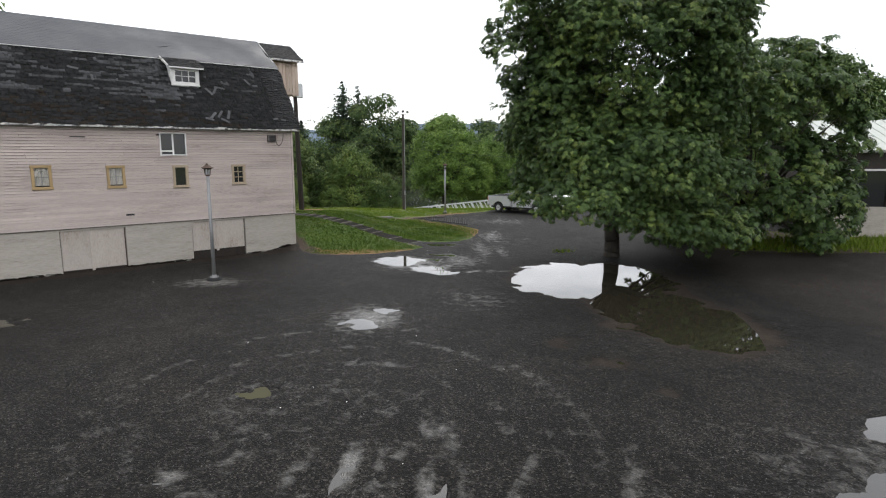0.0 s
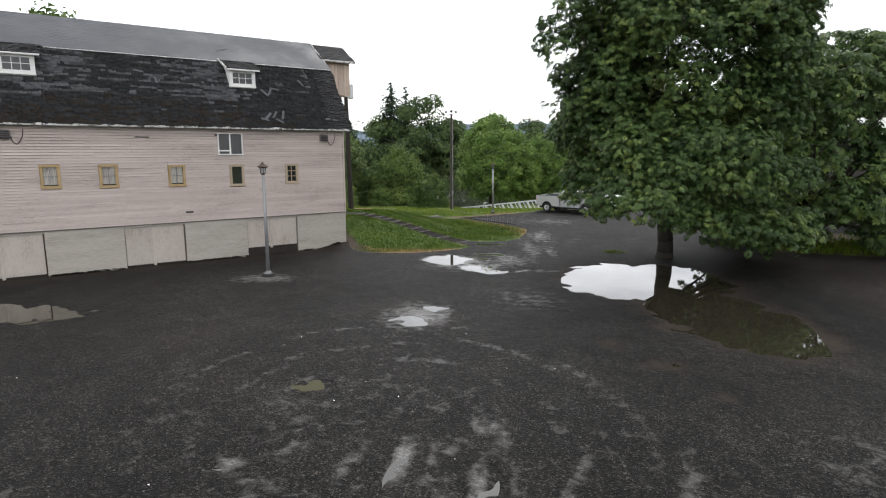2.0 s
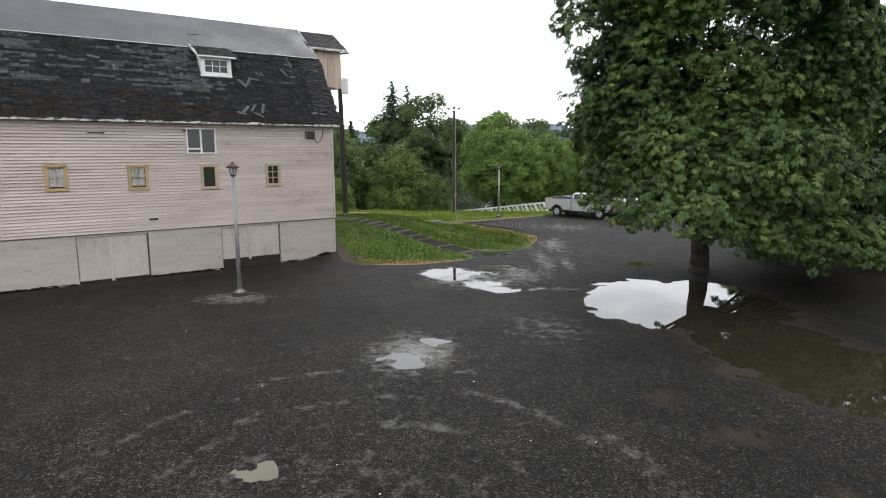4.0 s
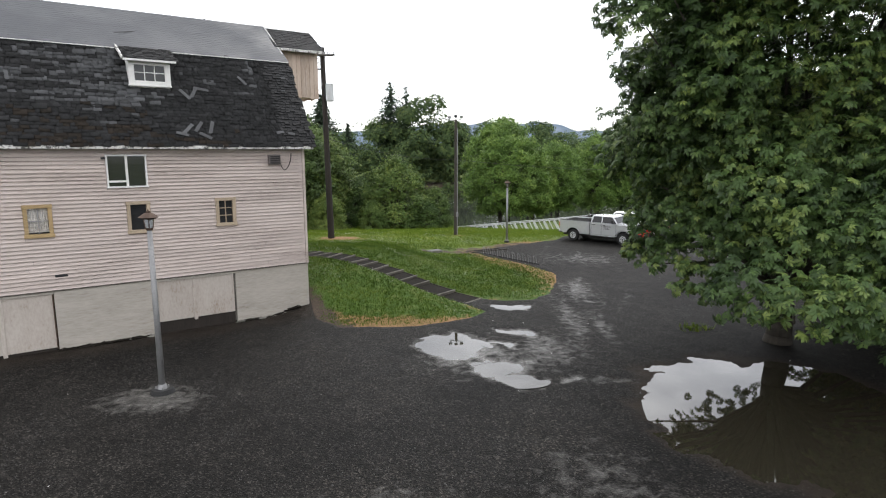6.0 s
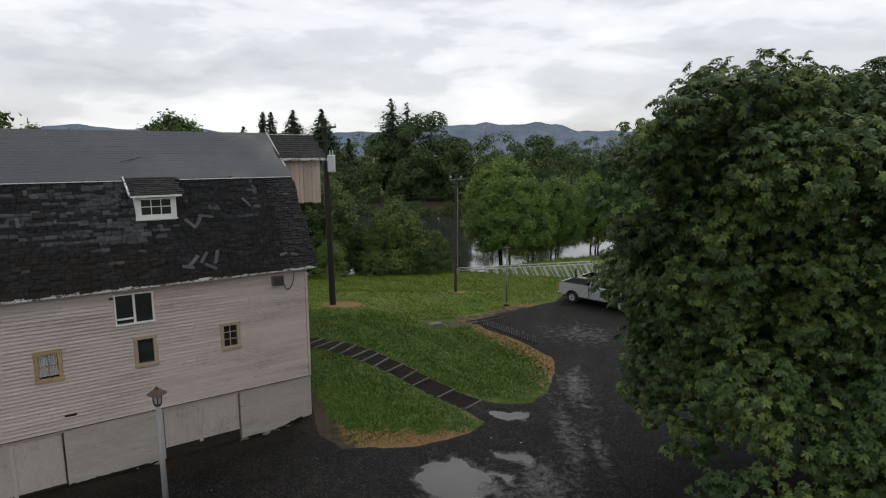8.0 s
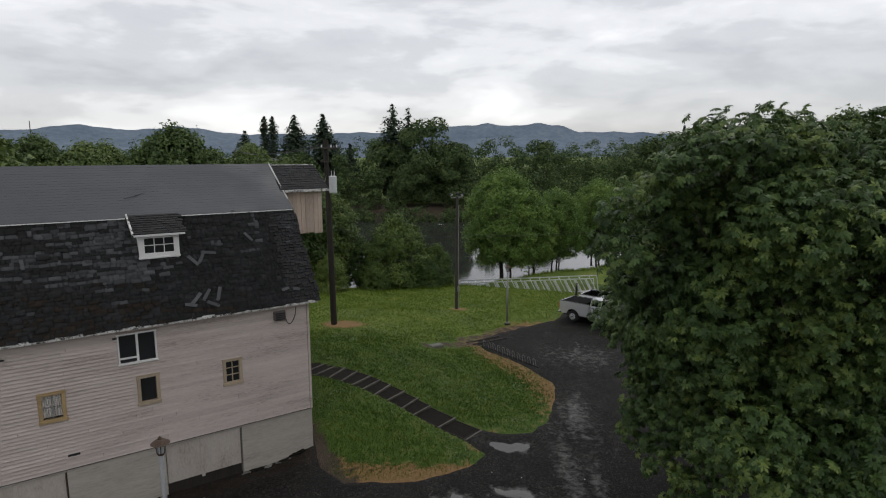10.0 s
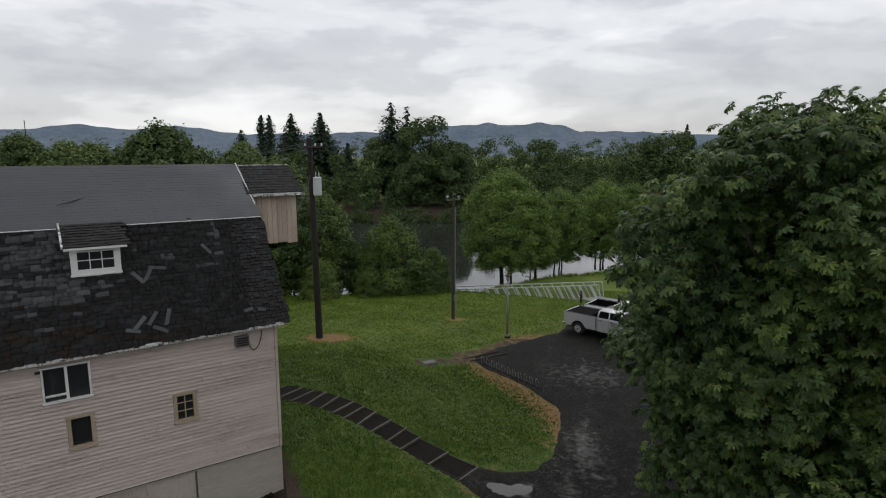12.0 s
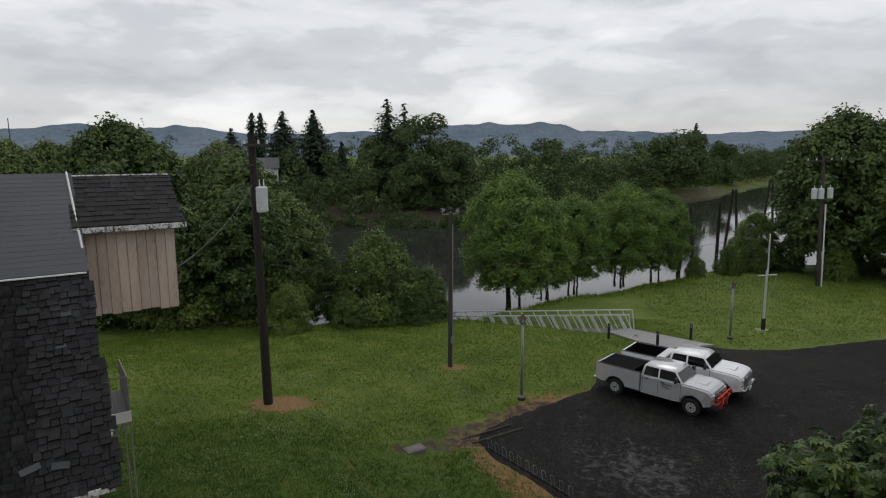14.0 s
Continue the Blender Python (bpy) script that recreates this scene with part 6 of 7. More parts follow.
def shell_blobs(count, profile, squash, rs, inner=0.25, size=(0.9, 1.4), jitter=0.12):
    """Boughs set over a crown whose radius at each height (0..1) the profile gives; some lie further in."""
    out = []
    golden = math.pi * (3 - math.sqrt(5))
    heights, radii = np.array([p[0] for p in profile]), np.array([p[1] for p in profile])
    # spread over height by the crown's girth
    fine = np.linspace(heights[0], heights[-1], 200)
    weight = np.cumsum(np.interp(fine, heights, radii) + 0.6)
    for i in range(count):
        z = np.interp((i + 0.5) / count * weight[-1], weight, fine) + rs.uniform(-0.3, 0.3)
        r = np.interp(z, heights, radii)
        a = i * golden + rs.uniform(-0.3, 0.3)
        size_i = rs.uniform(*size)
        r_i = max(0, r - size_i * 0.72) * (1 - rs.uniform(0, jitter))
        if rs.random() < inner:
            r_i *= rs.uniform(0.35, 0.75)
        out.append((r_i * math.cos(a), r_i * math.sin(a), z, size_i))
    return out


def leaf_places(blobs, per, centre, squash, rs, outward=0.75, lean=0.65, fuzz=0.16):
    """Leaf points and normals over the outer and upper side of each bough."""
    pts, nrm = [], []
    for x, y, z, r in blobs:
        k = int(per * r * r)
        d = unit(rs.normal(size=(k * 3, 3)))
        o = unit(np.array([[x - centre[0], y - centre[1], 0.35 * r]]))
        keep = (d @ o[0] * outward + d[:, 2] * 0.55) > rs.uniform(-0.45, 0.3, k * 3)
        d = d[keep][:k]
        depth = 1 - rs.normal(0.5 * fuzz, fuzz, len(d))
        # boughs are ragged: push by a lumpy field
        lump = 1 + 0.16 * np.sin(d[:, 0] * 5 + x * 3) * np.sin(d[:, 1] * 5 + y * 2) + 0.12 * np.sin(d[:, 2] * 9 + z)
        p = np.array([x, y, z]) + d * (r * depth * lump)[:, None] * np.array([1, 1, squash])
        pts.append(p)
        n = unit(d * 0.55 + o * 0.25 + np.array([0, 0, lean]) + rs.normal(0, 0.24 + 0.8 * fuzz, d.shape))
        nrm.append(n)
    return np.concatenate(pts), np.concatenate(nrm)


def limbs(bm, start, blobs, rs, trunk_r, fork, share=0.45):
    """A tapering trunk that forks into limbs towards the boughs."""
    for k in range(4):
        a, b = [start + Vector((0.05 * math.sin(1.3 * j), 0.05 * math.sin(2.1 * j), fork * j / 4)) for j in (k, k + 1)]
        tube(bm, a, b, trunk_r * (1.25 if k == 0 else 1 - 0.06 * k), trunk_r * (0.94 - 0.06 * k), 10)
    crotch = start + Vector((0, 0, fork))
    for i, (x, y, z, r) in enumerate(blobs):
        if rs.random() > share:
            continue
        end = Vector((x, y, z)) * 0.92 + Vector((0, 0, -0.25 * r))
        mid = crotch.lerp(end, 0.45) + Vector((0, 0, 0.10 * (end - crotch).length))
        r0 = trunk_r * rs.uniform(0.22, 0.42)
        tube(bm, crotch - Vector((0, 0, rs.uniform(0, 0.4))), mid, r0, r0 * 0.6, 6)
        tube(bm, mid, end, r0 * 0.6, r0 * 0.15, 5)


def broadleaf(name, base, blobs, per, leaf_size, mat, label, squash=0.8, trunk_r=0.3, fork=2.0, lobes=5, seed=1, trunks=1, centre=(0, 0), category="tree", share=0.45, root=(0, 0)):
    rs = np.random.RandomState(seed)
    tree = thing(name, pose(*base), label, category)
    bm = bmesh.new()
    for k in range(trunks):
        off = Vector((*root, -0.3)) if trunks == 1 else Vector((0.7 * math.cos(k * 2.2), 0.6 * math.sin(k * 2.2), -0.3))
        limbs(bm, off, blobs, rs, trunk_r, fork, share / trunks)
    part("trunk", bm, BARK, tree, "dark furrowed trunk and limbs", True)
    p, n = leaf_places(blobs, per, centre, squash, rs, 0.6 if lobes == 1 else 0.75, 0.55 if lobes == 1 else 0.42, 0.36 if lobes == 1 else 0.18)
    if lobes > 1:
        # fewer leaves on the sheltered far side
        some = (p[:, 0] * 0.5 + p[:, 1] < 2.5) | (rs.uniform(0, 1, len(p)) < 0.22)
        p, n = p[some], n[some]
    if lobes > 1:
        v, f = sprays(p, n, leaf_size, rs, lobes)
    else:
        v, f = small_leaves(p, n, leaf_size * rs.uniform(0.65, 1.25, len(p)), rs)
    crown = mesh_part("crown", quick_mesh("crown", v, f), mat, tree)
    crown["kind"] = "stuff"
    return tree


rs = np.random.RandomState(12)
BIG_PROFILE = [(2.1, 3.7), (3.0, 4.2), (5.0, 4.6), (7.0, 5.15), (8.6, 5.3), (9.8, 5.35), (10.5, 5.1), (11.0, 4.3), (11.2, 2.6)]
big_blobs = shell_blobs(235, BIG_PROFILE, 0.75, rs, 0.26, (0.65, 1.4), 0.24)
big_blobs = [b for b in big_blobs if not (b[2] < 3.5 and -2.6 < b[0] < 0.9 and b[1] < 1.0) and not (b[2] < 2.8 and b[0] < -1.5 and rs.random() < 0.35) and not (b[1] > 0.4 and b[2] < 3.9 - 0.25 * max(0, b[0]))]
big_blobs += [(-3.7, 2.4, 6.6, 1.0), (0.2, -1.2, 10.6, 1.3), (1.0, -2.4, 10.2, 1.2), (-0.8, -2.2, 10.3, 1.2), (1.6, -0.6, 10.7, 1.2), (0.3, 0.8, 10.9, 1.2), (2.8, -1.5, 10.0, 1.2), (3.6, -0.4, 9.6, 1.2), (0.4, -3.2, 9.8, 1.2)]
# boughs that hang nearly to the ground on the side of the second tree
for k in range(12):
    a = radians(-72 + 9 * k)
    r = rs.uniform(3.2, 4.7)
    big_blobs.append((r * math.cos(a), r * math.sin(a), rs.uniform(1.35, 2.3), rs.uniform(0.8, 1.15)))
big_blobs += [(1.9, 1.7, 1.7, 0.8), (2.5, 1.0, 1.5, 0.8), (2.0, 0.3, 1.9, 0.8), (2.9, 0.0, 1.5, 0.9), (3.6, -3.2, 1.9, 0.9), (3.0, -3.9, 2.3, 0.9), (1.4, -1.0, 2.2, 0.8), (2.6, -1.4, 1.6, 0.8)]
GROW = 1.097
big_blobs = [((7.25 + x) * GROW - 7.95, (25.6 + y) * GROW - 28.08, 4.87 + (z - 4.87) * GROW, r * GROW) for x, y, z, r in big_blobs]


# the crown's sloping shoulders towards the mound and the river: outward normals, and how far out each lies
SHOULDERS = [((-0.745, 0.270, 0.610), 11.75), ((-0.557, 0.196, 0.807), 13.0), ((-0.716, 0.179, 0.675), 10.6), ((-0.485, 0.127, 0.865), 12.05),
             ((-0.691, 0.562, 0.455), 18.6), ((0.0, 0.0, 1.0), 12.7)]


RIVERWARD = [((-0.771, 0.411, 0.486), 13.75), ((-0.730, 0.544, 0.413), 16.65), ((-0.725, 0.473, 0.501), 15.45), ((-0.804, 0.487, 0.342), 14.0), ((-0.850, 0.527, 0.0), 12.5)]

# the side towards the parked trucks: outward normals, how far out, and the height from which each holds
TRUCKWARD = [((-0.870, 0.445, 0.212), 11.16, 9.0), ((-0.923, 0.384, 0.033), 8.05, 7.0)]


def draw_in(x, y, z, r):
    """A bough moved back inside the shoulders."""
    c = Vector((7.95 + x, 28.08 + y, z))
    for _ in range(3):
        for way, out, low in TRUCKWARD:
            over = c.dot(Vector(way)) + 0.85 * r - out
            if over > 0 and c.z > low:
                c -= Vector(way) * over
        for k, (way, out) in enumerate(SHOULDERS + (RIVERWARD if c.z + 0.6 * r > 7.2 else [])):
            over = c.dot(Vector(way)) + (0.62 if k < len(SHOULDERS) else 1.0) * r - out
            if over > 0:
                c -= Vector(way) * over
    return c.x - 7.95, c.y - 28.08, c.z, r


big_blobs += [(-4.3, 2.4, 7.0, 0.9), (-3.8, 3.2, 6.4, 0.9), (-4.5, 1.6, 6.0, 0.8), (-4.0, 2.8, 5.4, 0.9), (-3.0, 3.9, 7.2, 1.0), (-4.6, 0.6, 7.4, 0.9), (-3.9, -2.2, 3.1, 0.75), (-3.3, -3.1, 2.6, 0.75), (-4.2, -1.2, 3.8, 0.75)]
big_blobs = [draw_in(*b) for b in big_blobs]
big_blobs += [(-5.4, -3.0, 9.9, 0.7), (-4.8, -3.4, 10.5, 0.75), (-4.2, -3.7, 11.1, 0.75), (-3.6, -3.5, 11.5, 0.7), (-2.8, -3.7, 11.5, 0.8), (-4.5, -2.3, 9.8, 0.7), (-4.0, -2.8, 10.7, 0.75), (-5.4, -3.4, 9.0, 0.85)]
big_blobs += [(-3.0, -7.2, 2.9, 0.8), (-3.7, -6.7, 3.2, 0.8), (-2.3, -7.4, 3.2, 0.8), (-2.2, -6.0, 4.2, 1.1), (-1.0, -6.2, 4.1, 1.1), (0.3, -6.1, 3.9, 1.1), (1.5, -5.9, 3.7, 1.1), (-2.9, -5.6, 5.0, 1.1), (-0.4, -6.0, 5.1, 1.1), (1.0, -5.9, 4.9, 1.1), (2.5, -5.5, 4.1, 1.1)]
big_blobs += [(-1.2, -6.2, 2.6, 0.9), (0.0, -6.1, 2.3, 0.9), (1.2, -5.9, 2.1, 1.0), (2.4, -5.5, 2.0, 1.0), (3.4, -4.9, 2.1, 1.0), (0.6, -5.2, 2.7, 1.0), (-0.4, -5.4, 3.1, 1.0)]
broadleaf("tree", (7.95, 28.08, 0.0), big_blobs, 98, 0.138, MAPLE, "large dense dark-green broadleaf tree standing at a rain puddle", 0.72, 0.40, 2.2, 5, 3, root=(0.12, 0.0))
side_blobs = shell_blobs(120, [(0.6, 4.7), (3.0, 5.2), (6.0, 5.1), (7.8, 4.8), (9.4, 3.9), (10.5, 1.8)], 0.75, rs, 0.2, (0.85, 1.4))
second = broadleaf("tree", (16.8, 32.3, 0.0), side_blobs, 34, 0.24, MAPLE, "large dense dark-green broadleaf tree beside the driveway", 0.72, 0.34, 2.0, 5, 5)

# trees on the river bank
bank_blobs = shell_blobs(230, [(2.3, 3.0), (3.4, 4.3), (5.5, 4.9), (8.0, 4.8), (10.0, 4.0), (11.4, 2.5), (12.2, 0.8)], 0.8, rs, 0.3, (0.42, 0.95), 0.2)
bank_tree = broadleaf("tree", (0.6, 76.4, -2.9), bank_blobs, 540, 0.21, BANKLEAF, "rounded green broadleaf tree with several slim trunks on the river bank", 0.85, 0.13, 3.2, 1, 7, 3, share=0.6)
for x, y, turn, k in ((7.0, 82.5, 70, 0.78), (12.6, 87.0, 140, 0.86), (16.8, 89.4, 220, 0.80), (4.0, 80.2, 300, 0.66)):
    copy_thing(bank_tree, pose(x, y, -2.6, 0, 0, turn) @ Matrix.Scale(k, 4))

# shrubs and trees left of the view over the river
shrub_blobs = shell_blobs(170, [(0.2, 3.2), (1.4, 3.6), (3.2, 3.3), (4.8, 2.8), (6.0, 1.9), (6.7, 0.9)], 0.9, rs, 0.2, (0.3, 0.72), 0.3)
# upright shoots above the crown
for k in range(16):
    a, out = rs.uniform(0, math.tau), rs.uniform(0, 1.5)
    for j in range(4):
        shrub_blobs.append((out * math.cos(a), out * math.sin(a), 6.4 - 0.5 * out + 0.28 * j, 0.24 - 0.04 * j))
shrub = broadleaf("shrub", (-10.0, 66.5, -1.6), shrub_blobs, 560, 0.2, WILLOWLEAF, "tall unkempt green riverside shrub with upright shoots", 1.0, 0.10, 0.8, 1, 9, 4, category="shrub", share=0.8)
for x, y, z, turn, k in ((-6.4, 68.2, -1.9, 80, 0.62), (-14.0, 68.0, -1.6, 150, 0.66), (-6.8, 65.4, -1.5, 20, 0.42), (-11.5, 63.6, -1.3, 260, 0.40), (-18.5, 66.0, -1.5, 310, 1.05), (-24, 64, -1.2, 45, 1.2),
                         (-31, 63, -1.2, 190, 1.3), (-15.5, 62.0, -1.2, 10, 0.5), (25.5, 91.5, -2.2, 33, 0.46), (29.0, 93.5, -2.3, 133, 0.52), (33.5, 94.5, -2.2, 233, 0.55), (21.5, 90.0, -2.3, 303, 0.34), (38, 92, -2.2, 93, 0.6), (43, 85, -1.9, 200, 0.8), (48, 82, -1.8, 20, 1.0), (41, 94, -2.3, 70, 0.8), (46, 91, -2.1, 310, 0.85), (53, 86, -1.8, 160, 0.95), (35.5, 88, -2.0, 120, 0.5), (30.5, 96.5, -2.5, 13, 0.95)):
    copy_thing(shrub, pose(x, y, z, 0, 0, turn) @ Matrix.Scale(k, 4))
coarse = broadleaf("tree", (-22, 71, -1.6), bank_blobs, 300, 0.33, RIVERLEAF, "broad green riverside tree behind the barn and lot", 0.85, 0.19, 3.2, 1, 8, 3, share=0.4)
# taller trees behind the barn and beside the far end of the lot
for x, y, z, turn, k in ((-39.5, 81, -1.6, 95, 1.3), (-48, 76, -1.2, 175, 1.1), (-57, 70, -1, 235, 1.12), (-33, 68, -1.0, 300, 0.9), (-30, 84, -2.5, 40, 1.05), (-65, 64, -1, 10, 1.15), (37, 91.5, -2.2, 60, 1.42), (43, 89, -2.0, 150, 1.45), (49, 86, -1.8, 250, 1.4), (40, 99, -2.6, 250, 1.2), (56, 88, -1.6, 10, 1.6), (-19.5, 64.5, -1.3, 200, 0.80), (-25.5, 62, -1.2, 330, 0.82), (-18, 68.5, -1.7, 120, 0.78), (-76, 60, -1, 77, 1.2), (-26.5, 36, 0, 50, 1.05), (-50, 102, -1, 20, 1.2), (-61, 99, -1, 110, 1.12), (-71, 97, -1, 210, 1.22), (-82, 95, -1, 300, 1.14), (-94, 91, -1, 70, 1.2), (-41, 107, -1, 160, 1.12)):
    copy_thing(coarse, pose(x, y, z, 0, 0, turn) @ Matrix.Scale(k, 4))

# the far woods across the river, one mass of clumps
rs = np.random.RandomState(21)
pts, nrm, siz = [], [], []
cp, cn, cs = [], [], []


def far_tree(x, y, z, tall, wide, n):
    k = rs.randint(9, 15)
    for j in range(k):
        h = rs.uniform(0.10, 0.92)
        r = wide * (0.45 + 0.55 * math.sin(math.pi * min(1, h * 0.95 + 0.12)))
        a = rs.uniform(0, math.tau)
        c = np.array([x + r * 0.55 * math.cos(a), y + r * 0.55 * math.sin(a), z + tall * h])
        d = unit(rs.normal(size=(int(2.6 * n) // k, 3)))
        d = d[d[:, 2] > -0.5]
        b = wide * rs.uniform(0.36, 0.6)
        pts.append(c + d * b * (1 - np.abs(rs.normal(0, 0.15, (len(d), 1)))) * np.array([1, 1, 0.85]))
        nrm.append(unit(d + np.array([0, 0, 0.5]) + rs.normal(0, 0.25, d.shape)))
        siz.append(np.full(len(d), 0.21 * wide ** 0.65) * rs.uniform(0.7, 1.4, len(d)))


def far_conifer(x, y, z, tall, wide, gaps=0.0, slope=0.5):
    """Whorls of drooping boughs round a straight stem, clump by clump."""
    levels = int(tall / 0.5)
    for k in range(levels):
        drop = tall * (1 - k / levels)
        reach = min(wide, 0.22 + slope * drop)
        for b in range(int(9 + 4.0 * reach)):
            if rs.uniform() < gaps:
                continue
            a, long = rs.uniform(0, math.tau), reach * rs.uniform(0.5, 1.1)
            m = max(2, int(long / 0.45))
            d = long * (np.arange(m) + 0.6) / m
            p = np.stack([x + d * math.cos(a), y + d * math.sin(a), z + tall - drop - 0.22 * d + 0.03 * d * d], -1) + rs.normal(0, 0.13, (m, 3))
            cp.append(p)
            cn.append(unit(np.array([0.5 * math.cos(a), 0.5 * math.sin(a), 1.0]) + rs.normal(0, 0.35, p.shape)))
            cs.append(rs.uniform(0.6, 1.1, m))


for row, (back, tall, n, count) in enumerate(((-1.5, 5, 330, 200), (6, 10, 480, 100), (15, 13, 560, 85), (30, 14.5, 480, 80), (55, 15, 360, 90), (100, 16, 300, 90))):
    for i in range(count):
        x = -190 + 430 * (i + rs.uniform(-0.5, 0.5)) / count
        y = float(far_shore(x)) + back + rs.uniform(-5, 8) + (18 if x > 30 and back < 10 else 0)
        if x < -50:
            y -= 45 * min(1, (-50 - x) / 40)
        if row == 0 and (y < 120 or x > 26):
            continue
        far_tree(x, y, float(height(x, y)) - 0.5, tall * rs.uniform(0.6, 1.15), tall * rs.uniform(0.26, 0.40), n)
for x, y, tall, wide in ((-30, 170, 15, 7), (-24, 165, 18.5, 7.5), (-17, 166, 20.5, 8), (-11, 168, 18.5, 7), (-20, 160, 12, 6), (-9, 160, 13, 6), (14, 190, 17, 6), (50, 225, 19, 9), (58, 228, 20, 9), (67, 240, 18, 9), (95, 285, 17, 8)):
    far_tree(x, y, 0, tall, wide * 0.9, 1900)
for x, y, tall, wide, sp, slope in ((-27.8, 172, 24.4, 4.6, 0.52, 0.62), (-24.0, 176, 23.8, 3.2, 0.62, 0.5), (-60.3, 188, 22.8, 5.6, 0.15, 0.62), (-50.6, 185, 22.8, 6.2, 0.1, 0.62), (-76.1, 205, 23.5, 2.0, 0.0, 0.6), (-73.3, 205, 23.4, 2.0, 0.0, 0.6),
                                    (-83.0, 205, 19.0, 4.4, 0.25, 0.6), (-41, 178, 14, 3.0, 0.1, 0.42), (88, 300, 24, 5, 0.2, 0.45)):
    far_conifer(x, y, 1, tall, wide, sp, slope)
# low growth that hangs over the water's edge
for i in range(90):
    x = -120 + 148 * (i + rs.uniform(-0.5, 0.5)) / 90
    y = float(far_shore(x)) - 3.5 + rs.uniform(-1.5, 1.5)
    far_tree(x, y, -5.2, rs.uniform(3.2, 5.5), rs.uniform(1.8, 2.6), 170)
P_, N_, S_ = np.concatenate(pts), np.concatenate(nrm), np.concatenate(siz)
v, f = small_leaves(P_, N_, S_, rs)
tagged(mesh_part("far_woods", quick_mesh("far_woods", v, f), WOODLEAF), "mixed dark-green woods along the far river bank", "woods", kind="stuff")
P_, N_, S_ = np.concatenate(cp), np.concatenate(cn), np.concatenate(cs)
v, f = small_leaves(P_, N_, S_, rs)
tagged(mesh_part("far_conifers", quick_mesh("far_conifers", v, f), CONIFER), "tall dark firs and twin cypresses above the far woods", "conifers", kind="stuff")

# ---- low building beyond the trees ----
shed = thing("shed", pose(22.3, 34.7, 0, 0, 0, -8), "long low shed with a pale metal roof and dark boarded front", "shed")
part("front_wall", box(bmesh.new(), 0, 22, 0, 0.2, 0, 1.75), CONCRETE, shed, "beige lower wall")
part("upper_wall", box(bmesh.new(), 0, 22, 0.02, 0.18, 3.9, 5.0), SHEDWALL, shed)
part("end_wall", box(bmesh.new(), 0, 0.2, 0.2, 9.0, 0, 5.0), SHEDWALL, shed)
part("back_wall", box(bmesh.new(), 0, 22, 9.0, 9.2, 0, 5.0), SHEDWALL, shed)
for k in range(7):
    part("post", box(bmesh.new(), 3.1 * k + 0.2, 3.1 * k + 0.4, -0.02, 0.18, 1.75, 3.9), SHEDWALL, shed)
part("window_band", box(bmesh.new(), 0.2, 22, 0.1, 0.14, 1.75, 3.9), GLASS, shed, "dark glass band")
for z0, z1 in ((3.82, 3.92), (4.86, 4.98)):
    part("white_trim", box(bmesh.new(), 0, 22, -0.06, 0.02, z0, z1), WHITE, shed)
bm = bmesh.new()
slab_between(bm, (-0.5, 5.0), (4.6, 6.9), -0.5, 22.5, 0.12)
slab_between(bm, (9.7, 5.0), (4.6, 6.9), -0.5, 22.5, 0.12)
bmesh.ops.recalc_face_normals(bm, faces=bm.faces[:])
roof = part("roof", bm, METALROOF, shed)
for k in range(38):
    a = -0.4 + 0.6 * k
    bm = bmesh.new()
    slab_between(bm, (-0.5, 5.03), (4.55, 6.93), a, a + 0.04, 0.04)
    part("seam", bm, METALROOF, roof)
# a pale house far across the river
for x, y, turn, w in ((-62, 176, 20, 8),):
    h = thing("house", pose(x, y, 1.2, 0, 0, turn), "small pale house among the trees across the river", "house")
    part("wall", box(bmesh.new(), -w / 2, w / 2, -3.5, 3.5, 0, 7.0), WHITE, h)
    bm = prism(bmesh.new(), [(-4.2, 6.9), (4.2, 6.9), (0, 9.6)], -w / 2 - 0.4, w / 2 + 0.4)
    for v in bm.verts:
        v.co = Vector((v.co.y, v.co.x, v.co.z))
    part("roof", bm, FELT, h)
    for k in range(3):
        part("window", box(bmesh.new(), -w / 2 + 1 + k * 2.4, -w / 2 + 2.1 + k * 2.4, -3.56, -3.48, 3.4, 4.8), GLASS, h)

radio = thing("radio_mast", pose(-190, 244, 1), "thin distant radio mast above the woods", "radio mast")
part("shaft", tube(bmesh.new(), (0, 0, 0), (0, 0, 25), 0.3, 0.15, 6), DARKMETAL, radio)

# bicycle hoops along the lot's edge, and edging timbers
rack = thing("bicycle_rack", pose(0, 0, 0), "low bicycle rack of thin wire hoops at the lot edge", "bicycle rack")
ra, rb = Vector((-1.25, 44.35, 0.06)), Vector((1.75, 40.9, 0.06))
part("rail", tube(bmesh.new(), ra, rb, 0.03, 0.03, 6), DARKMETAL, rack)
side_way = Vector((rb.y - ra.y, ra.x - rb.x, 0)).normalized()
for k in range(11):
    q = ra.lerp(rb, (k + 0.3) / 11)
    c = bpy.data.curves.new("hoop", "CURVE")
    c.dimensions, c.bevel_depth = "3D", 0.008
    s = c.splines.new("POLY")
    s.points.add(12)
    for i in range(13):
        a = math.pi * i / 12
        p = q + side_way * (0.02 - 0.09 * math.cos(a) - 0.12 * math.sin(a)) * -1 + Vector((0, 0, 0.42 * math.sin(a) ** 0.5))
        s.points[i].co = (*p, 1)
    c.materials.append(GALV)
    hoop = new("hoop", c)
    hoop.parent = rack
